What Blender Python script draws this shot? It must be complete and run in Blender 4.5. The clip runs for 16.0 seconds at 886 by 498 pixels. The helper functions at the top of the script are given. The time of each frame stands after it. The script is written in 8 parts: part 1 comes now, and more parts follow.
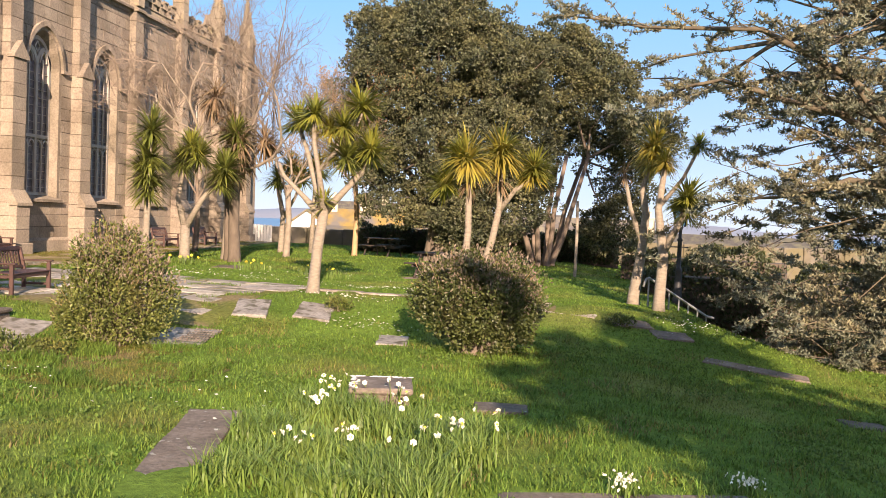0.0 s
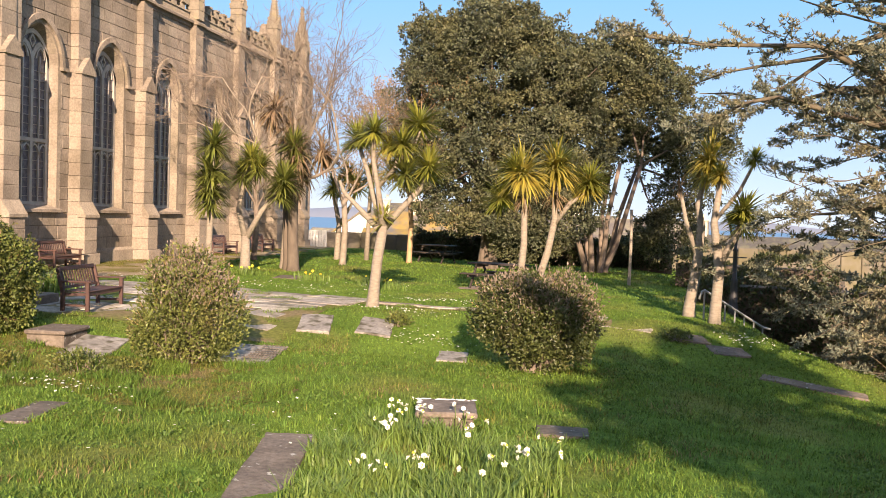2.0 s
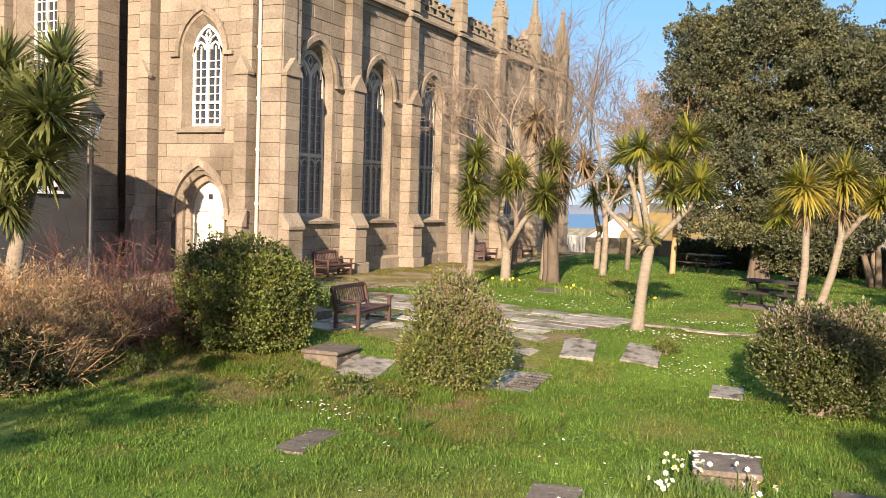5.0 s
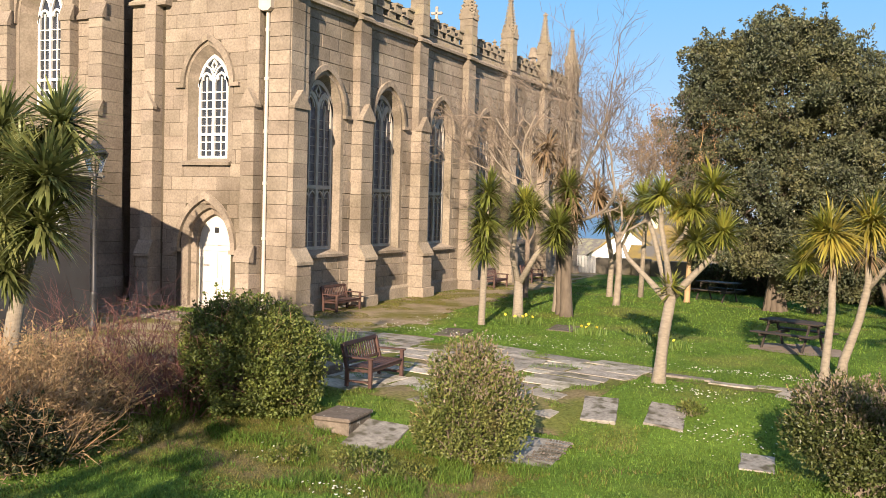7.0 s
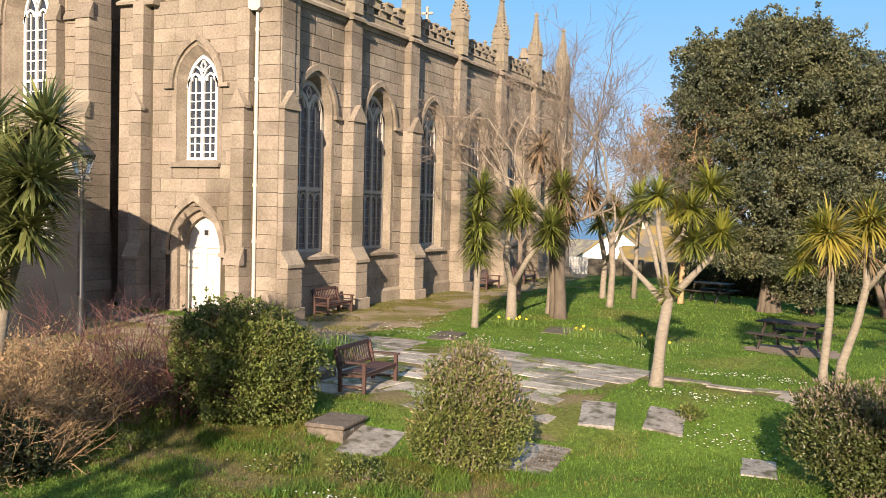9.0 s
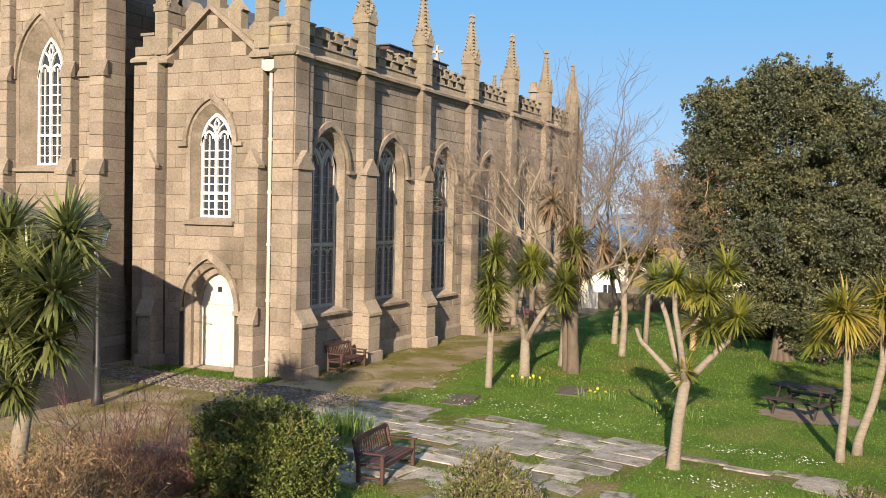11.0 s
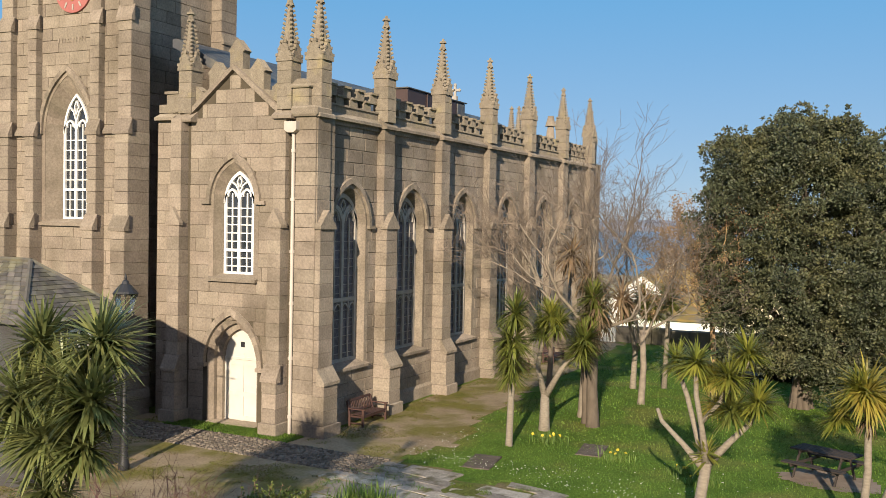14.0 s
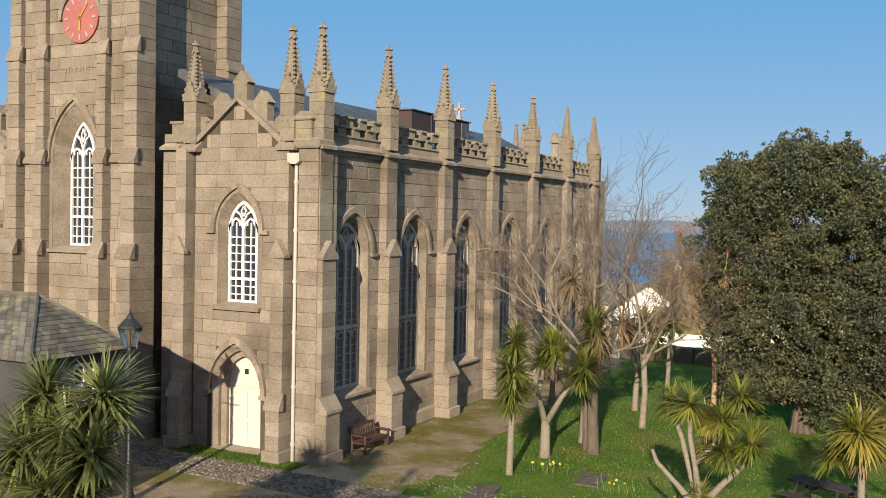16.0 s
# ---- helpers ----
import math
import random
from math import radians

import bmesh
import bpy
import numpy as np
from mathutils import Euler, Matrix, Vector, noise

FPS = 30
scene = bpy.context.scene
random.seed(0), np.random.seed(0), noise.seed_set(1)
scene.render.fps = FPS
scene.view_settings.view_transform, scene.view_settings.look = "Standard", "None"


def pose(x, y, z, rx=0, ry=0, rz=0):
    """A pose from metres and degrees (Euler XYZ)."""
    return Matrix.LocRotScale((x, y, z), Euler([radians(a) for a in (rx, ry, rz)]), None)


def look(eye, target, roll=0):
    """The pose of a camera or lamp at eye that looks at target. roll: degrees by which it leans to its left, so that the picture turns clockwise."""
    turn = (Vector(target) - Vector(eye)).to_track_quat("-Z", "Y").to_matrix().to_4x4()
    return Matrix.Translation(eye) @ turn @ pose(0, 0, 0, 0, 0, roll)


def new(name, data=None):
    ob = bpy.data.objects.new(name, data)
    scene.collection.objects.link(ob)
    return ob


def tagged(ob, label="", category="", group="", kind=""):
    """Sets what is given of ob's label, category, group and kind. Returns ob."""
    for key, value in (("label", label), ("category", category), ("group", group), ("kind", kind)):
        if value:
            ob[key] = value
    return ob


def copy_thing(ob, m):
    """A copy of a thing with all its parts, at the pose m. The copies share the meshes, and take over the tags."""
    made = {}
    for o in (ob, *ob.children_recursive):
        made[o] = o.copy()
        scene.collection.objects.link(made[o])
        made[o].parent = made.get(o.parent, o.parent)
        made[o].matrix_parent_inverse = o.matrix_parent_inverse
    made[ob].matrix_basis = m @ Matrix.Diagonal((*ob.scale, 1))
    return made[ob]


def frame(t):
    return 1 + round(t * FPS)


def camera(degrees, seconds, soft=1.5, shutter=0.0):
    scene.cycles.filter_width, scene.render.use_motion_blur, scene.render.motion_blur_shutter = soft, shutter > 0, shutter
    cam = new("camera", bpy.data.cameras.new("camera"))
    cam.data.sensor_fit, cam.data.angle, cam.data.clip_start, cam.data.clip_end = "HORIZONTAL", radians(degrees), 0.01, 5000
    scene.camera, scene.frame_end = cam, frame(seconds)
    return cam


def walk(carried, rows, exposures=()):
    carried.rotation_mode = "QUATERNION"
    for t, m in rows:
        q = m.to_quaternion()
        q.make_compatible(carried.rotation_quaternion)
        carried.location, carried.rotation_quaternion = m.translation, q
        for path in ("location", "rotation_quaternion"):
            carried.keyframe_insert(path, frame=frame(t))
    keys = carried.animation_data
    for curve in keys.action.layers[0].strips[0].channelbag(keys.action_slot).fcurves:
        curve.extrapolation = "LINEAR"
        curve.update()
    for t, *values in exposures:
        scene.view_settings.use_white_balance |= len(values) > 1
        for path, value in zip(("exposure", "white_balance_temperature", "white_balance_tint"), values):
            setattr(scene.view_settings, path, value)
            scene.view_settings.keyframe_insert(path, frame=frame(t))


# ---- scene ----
cam = camera(50.0, 16.0, soft=0.65)
PATH = [
    (0, (0.408, 0.119, 1.684), (-0.800, 10.040, 1.357), 2.17),
    (0.5, (0.373, 0.074, 1.858), (-0.797, 10.000, 1.538), 1.98),
    (1, (0.318, 0.020, 1.978), (-0.782, 9.954, 1.666), 1.81),
    (1.5, (0.284, -0.062, 2.025), (-0.800, 9.873, 1.700), 1.80),
    (2, (0.296, -0.262, 2.036), (-1.430, 9.582, 1.672), 1.87),
    (2.5, (0.195, -0.294, 2.004), (-2.527, 9.321, 1.608), 1.75),
    (3, (0.177, -0.162, 1.951), (-3.548, 9.108, 1.522), 1.71),
    (3.5, (0.215, -0.137, 1.956), (-3.981, 8.929, 1.502), 1.71),
    (6, (-0.271, 0.492, 3.093), (-4.551, 9.517, 2.607), 1.69),
    (6.5, (-0.370, 0.611, 3.330), (-4.672, 9.627, 2.869), 1.64),
    (7, (-0.497, 0.712, 3.377), (-4.811, 9.723, 2.930), 1.62),
    (7.5, (-0.581, 0.808, 3.344), (-4.910, 9.811, 2.903), 1.56),
    (8, (-0.628, 0.899, 3.296), (-4.970, 9.897, 2.857), 1.50),
    (8.5, (-0.663, 0.960, 3.259), (-4.921, 9.998, 2.837), 1.46),
    (9, (-0.705, 0.938, 3.391), (-4.920, 9.996, 2.957), 1.44),
    (11.5, (-0.941, 0.828, 5.392), (-5.255, 9.843, 5.043), 1.20),
    (12, (-0.913, 0.796, 5.919), (-5.276, 9.788, 5.570), 1.20),
    (12.5, (-0.982, 0.763, 6.334), (-5.355, 9.750, 5.999), 1.17),
    (13, (-1.033, 0.706, 6.533), (-5.424, 9.684, 6.205), 1.10),
    (13.5, (-1.049, 0.662, 6.526), (-5.454, 9.634, 6.205), 1.08),
    (14, (-1.012, 0.585, 6.412), (-5.432, 9.550, 6.101), 1.14),
    (14.5, (-0.955, 0.494, 6.345), (-5.386, 9.453, 6.032), 1.13),
    (15, (-0.867, 0.417, 6.471), (-5.306, 9.373, 6.167), 1.11),
    (15.5, (-0.787, 0.386, 6.833), (-5.247, 9.332, 6.555), 1.08),
    (16, (-0.695, 0.448, 7.287), (-5.203, 9.369, 6.979), 1.13),
]
EXPO = [(0.0, 1.15, 7050, 23), (2.0, 1.17, 7150, 22), (3.5, 1.1, 7050, 18), (6.0, 1.02, 6720, 15), (7.0, 0.94, 6640, 14), (9.0, 0.92, 6560, 14), (12.5, 0.54, 6360, 10), (16.0, 0.36, 6260, 9)]
walk(cam, [(t, look(eye, target, roll)) for t, eye, target, roll in PATH], EXPO)

# ---- sky and sun: low late sun from behind the camera, slightly to its right ----
SUN_EL, SUN_AZ = 18.5, 14.8          # degrees; azimuth from -y towards +x
to_sun = Vector((math.sin(radians(SUN_AZ)) * math.cos(radians(SUN_EL)), -math.cos(radians(SUN_AZ)) * math.cos(radians(SUN_EL)), math.sin(radians(SUN_EL))))
world = bpy.data.worlds.new("sky")
scene.world = world
world.use_nodes = True
wn = world.node_tree.nodes
sky = wn.new("ShaderNodeTexSky")
sky.sky_type = 'NISHITA'
sky.sun_disc = False
sky.sun_elevation = radians(SUN_EL + 6)
sky.sun_rotation = math.atan2(to_sun.x, to_sun.y)
sky.altitude = 800
sky.air_density, sky.dust_density, sky.ozone_density = 0.9, 0.0, 3.0
wn["Background"].inputs["Strength"].default_value = 0.066
haze = wn.new("ShaderNodeMix")      # a light even haze over the clear sky
haze.data_type = 'RGBA'
haze.inputs[0].default_value = 0.78
up_axis = wn.new("ShaderNodeTexCoord")
split = wn.new("ShaderNodeSeparateXYZ")
lift = wn.new("ShaderNodeMapRange")  # paler towards the horizon
lift.interpolation_type = 'SMOOTHSTEP'
lift.inputs["From Min"].default_value, lift.inputs["From Max"].default_value = -0.05, 0.33
tone = wn.new("ShaderNodeMix")
tone.data_type = 'RGBA'
tone.inputs[6].default_value = (4.1, 5.7, 7.9, 1)
tone.inputs[7].default_value = (1.35, 4.9, 8.8, 1)
world.node_tree.links.new(up_axis.outputs["Generated"], split.inputs[0])
world.node_tree.links.new(split.outputs["Z"], lift.inputs["Value"])
world.node_tree.links.new(lift.outputs[0], tone.inputs[0])
# the sky whitens towards the sun
facing = wn.new("ShaderNodeVectorMath")
facing.operation = 'DOT_PRODUCT'
facing.inputs[1].default_value = to_sun
glow = wn.new("ShaderNodeMapRange")
glow.interpolation_type = 'SMOOTHSTEP'
glow.inputs["From Min"].default_value, glow.inputs["From Max"].default_value = -0.15, 0.95
warm = wn.new("ShaderNodeMix")
warm.data_type = 'RGBA'
warm.inputs[7].default_value = (5.6, 5.7, 7.4, 1)
world.node_tree.links.new(up_axis.outputs["Generated"], facing.inputs[0])
world.node_tree.links.new(facing.outputs["Value"], glow.inputs["Value"])
world.node_tree.links.new(glow.outputs[0], warm.inputs[0])
world.node_tree.links.new(tone.outputs[2], warm.inputs[6])
world.node_tree.links.new(warm.outputs[2], haze.inputs[7])
world.node_tree.links.new(sky.outputs[0], haze.inputs[6])
world.node_tree.links.new(haze.outputs[2], wn["Background"].inputs["Color"])
lamp = bpy.data.lights.new("sun", 'SUN')
lamp.energy, lamp.angle, lamp.color = 5.3, radians(0.55), (1.0, 0.84, 0.64)
sun = new("sun", lamp)
sun.matrix_world = look((0, 0, 60), tuple(Vector((0, 0, 60)) - to_sun))


# ---- materials ----
def mat(name, col, col2=None, rough=0.8, scale=3.0, bump=0.0, bscale=40.0, spread=0.0, metal=0.0, col3=None, scale3=0.6, trans=0.0, sub=0.0, detail=5.0, mix3=(0.45, 0.62), spec=None, stretch=None, grain=0.0, gscale=28.0, retro=0.0):
    """A surface with two scales of mottling, a colour spread from piece to piece, and fine relief."""
    m = bpy.data.materials.new(name)
    m.use_nodes = True
    nt = m.node_tree
    n, l = nt.nodes, nt.links
    b = n["Principled BSDF"]
    b.inputs["Roughness"].default_value = rough
    b.inputs["Metallic"].default_value = metal
    if spec is not None:
        b.inputs["Specular IOR Level"].default_value = spec
    if trans:
        b.inputs["Transmission Weight"].default_value = trans
    co = n.new("ShaderNodeTexCoord")
    src = co.outputs["Object"]
    geo = n.new("ShaderNodeNewGeometry")
    src = geo.outputs["Position"]
    if stretch:
        mp = n.new("ShaderNodeMapping")
        mp.inputs["Scale"].default_value = stretch
        l.new(src, mp.inputs["Vector"])
        src = mp.outputs[0]

    def noise_at(s, d=detail):
        t = n.new("ShaderNodeTexNoise")
        t.inputs["Scale"].default_value = s
        t.inputs["Detail"].default_value = d
        l.new(src, t.inputs["Vector"])
        return t.outputs["Fac"]

    def ramp(fac, lo, hi):
        r = n.new("ShaderNodeMapRange")
        r.inputs["From Min"].default_value, r.inputs["From Max"].default_value = lo, hi
        l.new(fac, r.inputs["Value"])
        return r.outputs[0]

    def mixc(fac, a, c):
        x = n.new("ShaderNodeMix")
        x.data_type = 'RGBA'
        for sock, v in ((x.inputs[0], fac), (x.inputs[6], a), (x.inputs[7], c)):
            if hasattr(v, "links"):
                l.new(v, sock)
            else:
                sock.default_value = v
        return x.outputs[2]
    base = mixc(ramp(noise_at(scale), 0.3, 0.7), (*col, 1), (*(col2 or col), 1))
    if col3:
        base = mixc(ramp(noise_at(scale3, 8.0), *mix3), base, (*col3, 1))
    if spread:
        oi = n.new("ShaderNodeObjectInfo")
        add = n.new("ShaderNodeMath")
        add.operation = 'ADD'
        l.new(oi.outputs["Random"], add.inputs[0])
        l.new(geo.outputs["Random Per Island"], add.inputs[1])
        fr = n.new("ShaderNodeMath")
        fr.operation = 'FRACT'
        l.new(add.outputs[0], fr.inputs[0])
        mr = n.new("ShaderNodeMapRange")
        mr.inputs["To Min"].default_value, mr.inputs["To Max"].default_value = 1 - spread, 1 + spread
        l.new(fr.outputs[0], mr.inputs["Value"])
        hsv = n.new("ShaderNodeHueSaturation")
        l.new(mr.outputs[0], hsv.inputs["Value"])
        mh = n.new("ShaderNodeMapRange")
        mh.inputs["To Min"].default_value, mh.inputs["To Max"].default_value = 0.5 - spread * 0.03, 0.5 + spread * 0.03
        mul = n.new("ShaderNodeMath")
        mul.operation = 'MULTIPLY'
        mul.inputs[1].default_value = 7.31
        l.new(fr.outputs[0], mul.inputs[0])
        fr2 = n.new("ShaderNodeMath")
        fr2.operation = 'FRACT'
        l.new(mul.outputs[0], fr2.inputs[0])
        l.new(fr2.outputs[0], mh.inputs["Value"])
        l.new(mh.outputs[0], hsv.inputs["Hue"])
        l.new(base, hsv.inputs["Color"])
        base = hsv.outputs[0]
    if grain:
        g1 = n.new("ShaderNodeMapRange")
        g1.inputs["From Min"].default_value, g1.inputs["From Max"].default_value = 0.28, 0.72
        g1.inputs["To Min"].default_value, g1.inputs["To Max"].default_value = 1 - grain, 1 + grain
        l.new(noise_at(gscale, 3.0), g1.inputs["Value"])
        hv = n.new("ShaderNodeHueSaturation")
        l.new(g1.outputs[0], hv.inputs["Value"])
        l.new(base, hv.inputs["Color"])
        base = hv.outputs[0]
    if retro:
        b.inputs["Diffuse Roughness"].default_value = retro
    l.new(base, b.inputs["Base Color"])
    if bump:
        bp = n.new("ShaderNodeBump")
        bp.inputs["Strength"].default_value = bump
        bp.inputs["Distance"].default_value = 0.02
        l.new(noise_at(bscale, 6.0), bp.inputs["Height"])
        l.new(bp.outputs[0], b.inputs["Normal"])
    if sub:
        tr = n.new("ShaderNodeBsdfTranslucent")
        l.new(base, tr.inputs["Color"])
        ms = n.new("ShaderNodeMixShader")
        ms.inputs[0].default_value = sub
        l.new(b.outputs[0], ms.inputs[1])
        l.new(tr.outputs[0], ms.inputs[2])
        l.new(ms.outputs[0], n["Material Output"].inputs["Surface"])
    return m


STONE = mat("granite_ashlar", (0.318, 0.265, 0.206), (0.252, 0.206, 0.158), 0.9, 1.6, 0.7, 40, 0.14, col3=(0.175, 0.142, 0.104), scale3=0.5, mix3=(0.48, 0.7), grain=0.2, gscale=16, retro=0.45, spec=0.2)
STONE_IN = mat("granite_joints", (0.116, 0.0952, 0.068), (0.0816, 0.068, 0.0476), 0.95, 2.5, 0.4, 50, retro=1.0, spec=0.1)
STONE_TRIM = mat("granite_dressed", (0.305, 0.253, 0.196), (0.238, 0.194, 0.148), 0.9, 2.2, 0.6, 40, 0.17, col3=(0.177, 0.146, 0.105), scale3=0.8, mix3=(0.5, 0.75), grain=0.2, gscale=16, retro=0.45, spec=0.2)
STONE_TOP = mat("lichened_granite", (0.285, 0.242, 0.182), (0.215, 0.178, 0.13), 0.95, 5.0, 0.6, 50, 0.10, col3=(0.3, 0.25, 0.15), scale3=2.0, mix3=(0.55, 0.72), grain=0.22, retro=1.0)
TRACERY = mat("tracery_stone", (0.42, 0.38, 0.33), (0.33, 0.3, 0.255), 0.9, 4, 0.3, 60)
DOOR_PAINT = mat("cream_door_paint", (0.66, 0.63, 0.56), (0.58, 0.55, 0.48), 0.5, 1.6, 0.15, 20, col3=(0.4, 0.36, 0.29), scale3=2.0, mix3=(0.62, 0.8))
WHITE = mat("white_paint", (0.82, 0.81, 0.77), (0.74, 0.73, 0.69), 0.5, 2.0, 0.08, 20)
PIPE = mat("cream_pipe", (0.56, 0.5, 0.43), (0.46, 0.4, 0.34), 0.5, 2.0)
GLASS = mat("dark_glass", (0.035, 0.04, 0.05), (0.02, 0.024, 0.03), 0.08, 5.0, 0.15, 9, spec=0.8)
LEADED = mat("leaded_glass", (0.2, 0.178, 0.19), (0.075, 0.068, 0.078), 0.35, 7.0, 0.5, 10, spec=0.45)
SLATE = mat("roof_slate", (0.0884, 0.0918, 0.0986), (0.0612, 0.0612, 0.068), 0.6, 4.0, 0.3, 30, 0.25, col3=(0.136, 0.129, 0.109), scale3=2.5)
SLATE_OLD = mat("weathered_slate", (0.15, 0.132, 0.112), (0.1, 0.088, 0.074), 0.85, 4.0, 0.4, 30, 0.4, col3=(0.204, 0.184, 0.116), scale3=1.6)
RENDER_GREY = mat("grey_render", (0.066, 0.058, 0.056), (0.048, 0.042, 0.041), 0.9, 1.2, 0.3, 40, col3=(0.068, 0.068, 0.0666), scale3=0.7)
CLADDING = mat("red_cladding", (0.0646, 0.0374, 0.034), (0.051, 0.0306, 0.0272), 0.6, 2.0)
CLOCK_RED = mat("clock_red", (0.40, 0.135, 0.115), (0.34, 0.11, 0.095), 0.65, 3.0, 0.1, 20)
GOLD = mat("gilding", (0.75, 0.5, 0.12), (0.65, 0.42, 0.09), 0.35, 6.0, metal=0.6)
IRON = mat("black_iron", (0.03, 0.03, 0.032), (0.022, 0.022, 0.024), 0.5, 8.0)
LAMP_GLASS = mat("lamp_glass", (0.62, 0.6, 0.55), (0.5, 0.48, 0.44), 0.2, 6.0, spec=0.3, trans=0.95)
STEEL = mat("grey_rail", (0.34, 0.34, 0.34), (0.286, 0.286, 0.286), 0.45, 5.0, metal=0.4)
TEAK = mat("reddish_bench_wood", (0.094, 0.046, 0.034), (0.062, 0.031, 0.024), 0.6, 5.0, 0.3, 60, 0.2)
DARKWOOD = mat("dark_table_wood", (0.051, 0.0374, 0.0286), (0.034, 0.0258, 0.0204), 0.75, 5.0, 0.3, 50, 0.15)
SLAB = mat("grave_slab", (0.195, 0.158, 0.126), (0.12, 0.098, 0.078), 0.9, 3.5, 0.5, 40, 0.2, col3=(0.4, 0.375, 0.32), scale3=9.0, mix3=(0.65, 0.69), grain=0.25, gscale=20, spec=0.1)
SLAB_PALE = mat("pale_grave_slab", (0.37, 0.34, 0.295), (0.26, 0.235, 0.2), 0.9, 2.6, 0.5, 40, 0.2, col3=(0.12, 0.108, 0.075), scale3=5.0, mix3=(0.5, 0.62), grain=0.25, gscale=20, spec=0.1)
PAVER = mat("worn_paving", (0.42, 0.37, 0.305), (0.26, 0.225, 0.182), 0.95, 3.0, 0.7, 30, 0.32, col3=(0.136, 0.122, 0.068), scale3=2.6, mix3=(0.53, 0.68), grain=0.25, gscale=20, spec=0.1)
SETT = mat("granite_setts", (0.21, 0.175, 0.138), (0.145, 0.12, 0.094), 0.9, 5.0, 0.5, 40, 0.35, spec=0.15)
LICHEN = mat("white_lichen", (0.66, 0.64, 0.58), (0.55, 0.53, 0.47), 0.95, 12.0)
BARK_CORD = mat("pale_cordyline_bark", (0.326, 0.279, 0.214), (0.231, 0.19, 0.143), 0.95, 9.0, 0.9, 45, stretch=(1, 1, 2.5))
BARK = mat("grey_brown_bark", (0.163, 0.129, 0.0952), (0.102, 0.0782, 0.0578), 0.95, 7.0, 0.9, 40, stretch=(1, 1, 0.4))
BARK_BARE = mat("bare_twig_bark", (0.225, 0.175, 0.13), (0.15, 0.115, 0.088), 0.9, 5.0, 0.4, 40)
BARK_PALE = mat("pale_lichened_bark", (0.3, 0.25, 0.19), (0.19, 0.155, 0.115), 0.9, 6.0, 0.6, 40)
BARK_DARK = mat("dark_conifer_bark", (0.15, 0.115, 0.085), (0.095, 0.072, 0.054), 0.95, 6.0, 0.8, 30, stretch=(1, 1, 0.4))
BARK_LICHEN = mat("lichened_branch", (0.15, 0.122, 0.075), (0.075, 0.06, 0.042), 0.95, 5.0, 0.6, 40)
REDTWIG = mat("red_twig", (0.19, 0.085, 0.07), (0.13, 0.055, 0.048), 0.7, 5.0)
BROWNTWIG = mat("brown_twig", (0.46, 0.3, 0.155), (0.3, 0.195, 0.105), 0.85, 5.0, spread=0.3)
OAK_LEAF = mat("holm_oak_leaf", (0.1, 0.113, 0.06), (0.062, 0.07, 0.038), 0.5, 1.2, spread=0.65, sub=0.22, col3=(0.125, 0.125, 0.056), scale3=0.7, spec=0.4)
SHRUB_LEAF = mat("dark_shrub_leaf", (0.1, 0.115, 0.032), (0.06, 0.075, 0.022), 0.42, 2.2, spread=0.5, sub=0.2, spec=0.45, col3=(0.12, 0.11, 0.045), scale3=1.5, mix3=(0.56, 0.75))
BUSH_LEAF = mat("green_shrub_leaf", (0.14, 0.165, 0.036), (0.075, 0.1, 0.025), 0.5, 2.2, spread=0.55, sub=0.22, spec=0.35, col3=(0.17, 0.155, 0.04), scale3=1.6, mix3=(0.55, 0.75))
GREY_LEAF = mat("olive_shrub_leaf", (0.139, 0.143, 0.0544), (0.0918, 0.0986, 0.0374), 0.55, 2.5, spread=0.5, sub=0.22, spec=0.4, col3=(0.19, 0.146, 0.0884), scale3=1.6, mix3=(0.58, 0.78))
TIP_LEAF = mat("pale_dry_tip", (0.231, 0.184, 0.136), (0.17, 0.126, 0.0884), 0.8, 4.0, spread=0.3)
CORD_LEAF = mat("cordyline_leaf", (0.25, 0.25, 0.042), (0.165, 0.18, 0.03), 0.42, 2.0, spread=0.45, sub=0.3)
CORD_DARK = mat("dark_cordyline_leaf", (0.185, 0.2, 0.042), (0.115, 0.135, 0.03), 0.42, 2.0, spread=0.5, sub=0.28)
CORD_YEL = mat("yellowing_cordyline_leaf", (0.36, 0.28, 0.048), (0.24, 0.22, 0.04), 0.5, 2.0, spread=0.35, sub=0.3)
CORD_DEAD = mat("dead_cordyline_leaf", (0.224, 0.153, 0.0816), (0.156, 0.105, 0.0578), 0.8, 3.0, spread=0.35, sub=0.15)
NEEDLE = mat("conifer_needle", (0.165, 0.178, 0.118), (0.105, 0.118, 0.078), 0.6, 1.5, spread=0.5, sub=0.1, col3=(0.185, 0.165, 0.09), scale3=0.9)
YELLOW_LEAF = mat("yellow_green_shrub_leaf", (0.175, 0.195, 0.048), (0.105, 0.125, 0.033), 0.45, 2.2, spread=0.5, sub=0.25, spec=0.4, col3=(0.2, 0.15, 0.075), scale3=1.8, mix3=(0.58, 0.78))
DRY_GRASS = mat("dry_turf_blade", (0.2, 0.185, 0.05), (0.14, 0.15, 0.03), 0.7, 1.2, spread=0.5, sub=0.3, col3=(0.24, 0.19, 0.085), scale3=0.9, mix3=(0.5, 0.64), spec=0.15)
ROUGH = mat("rough_turf", (0.155, 0.158, 0.042), (0.11, 0.125, 0.028), 0.95, 1.6, 0.9, 45, col3=(0.2, 0.155, 0.08), scale3=0.9, mix3=(0.48, 0.62), grain=0.35, gscale=16, spec=0.1)
BROWN_LEAF = mat("withered_brown_leaf", (0.36, 0.235, 0.115), (0.23, 0.15, 0.078), 0.8, 2.0, spread=0.4, sub=0.1)
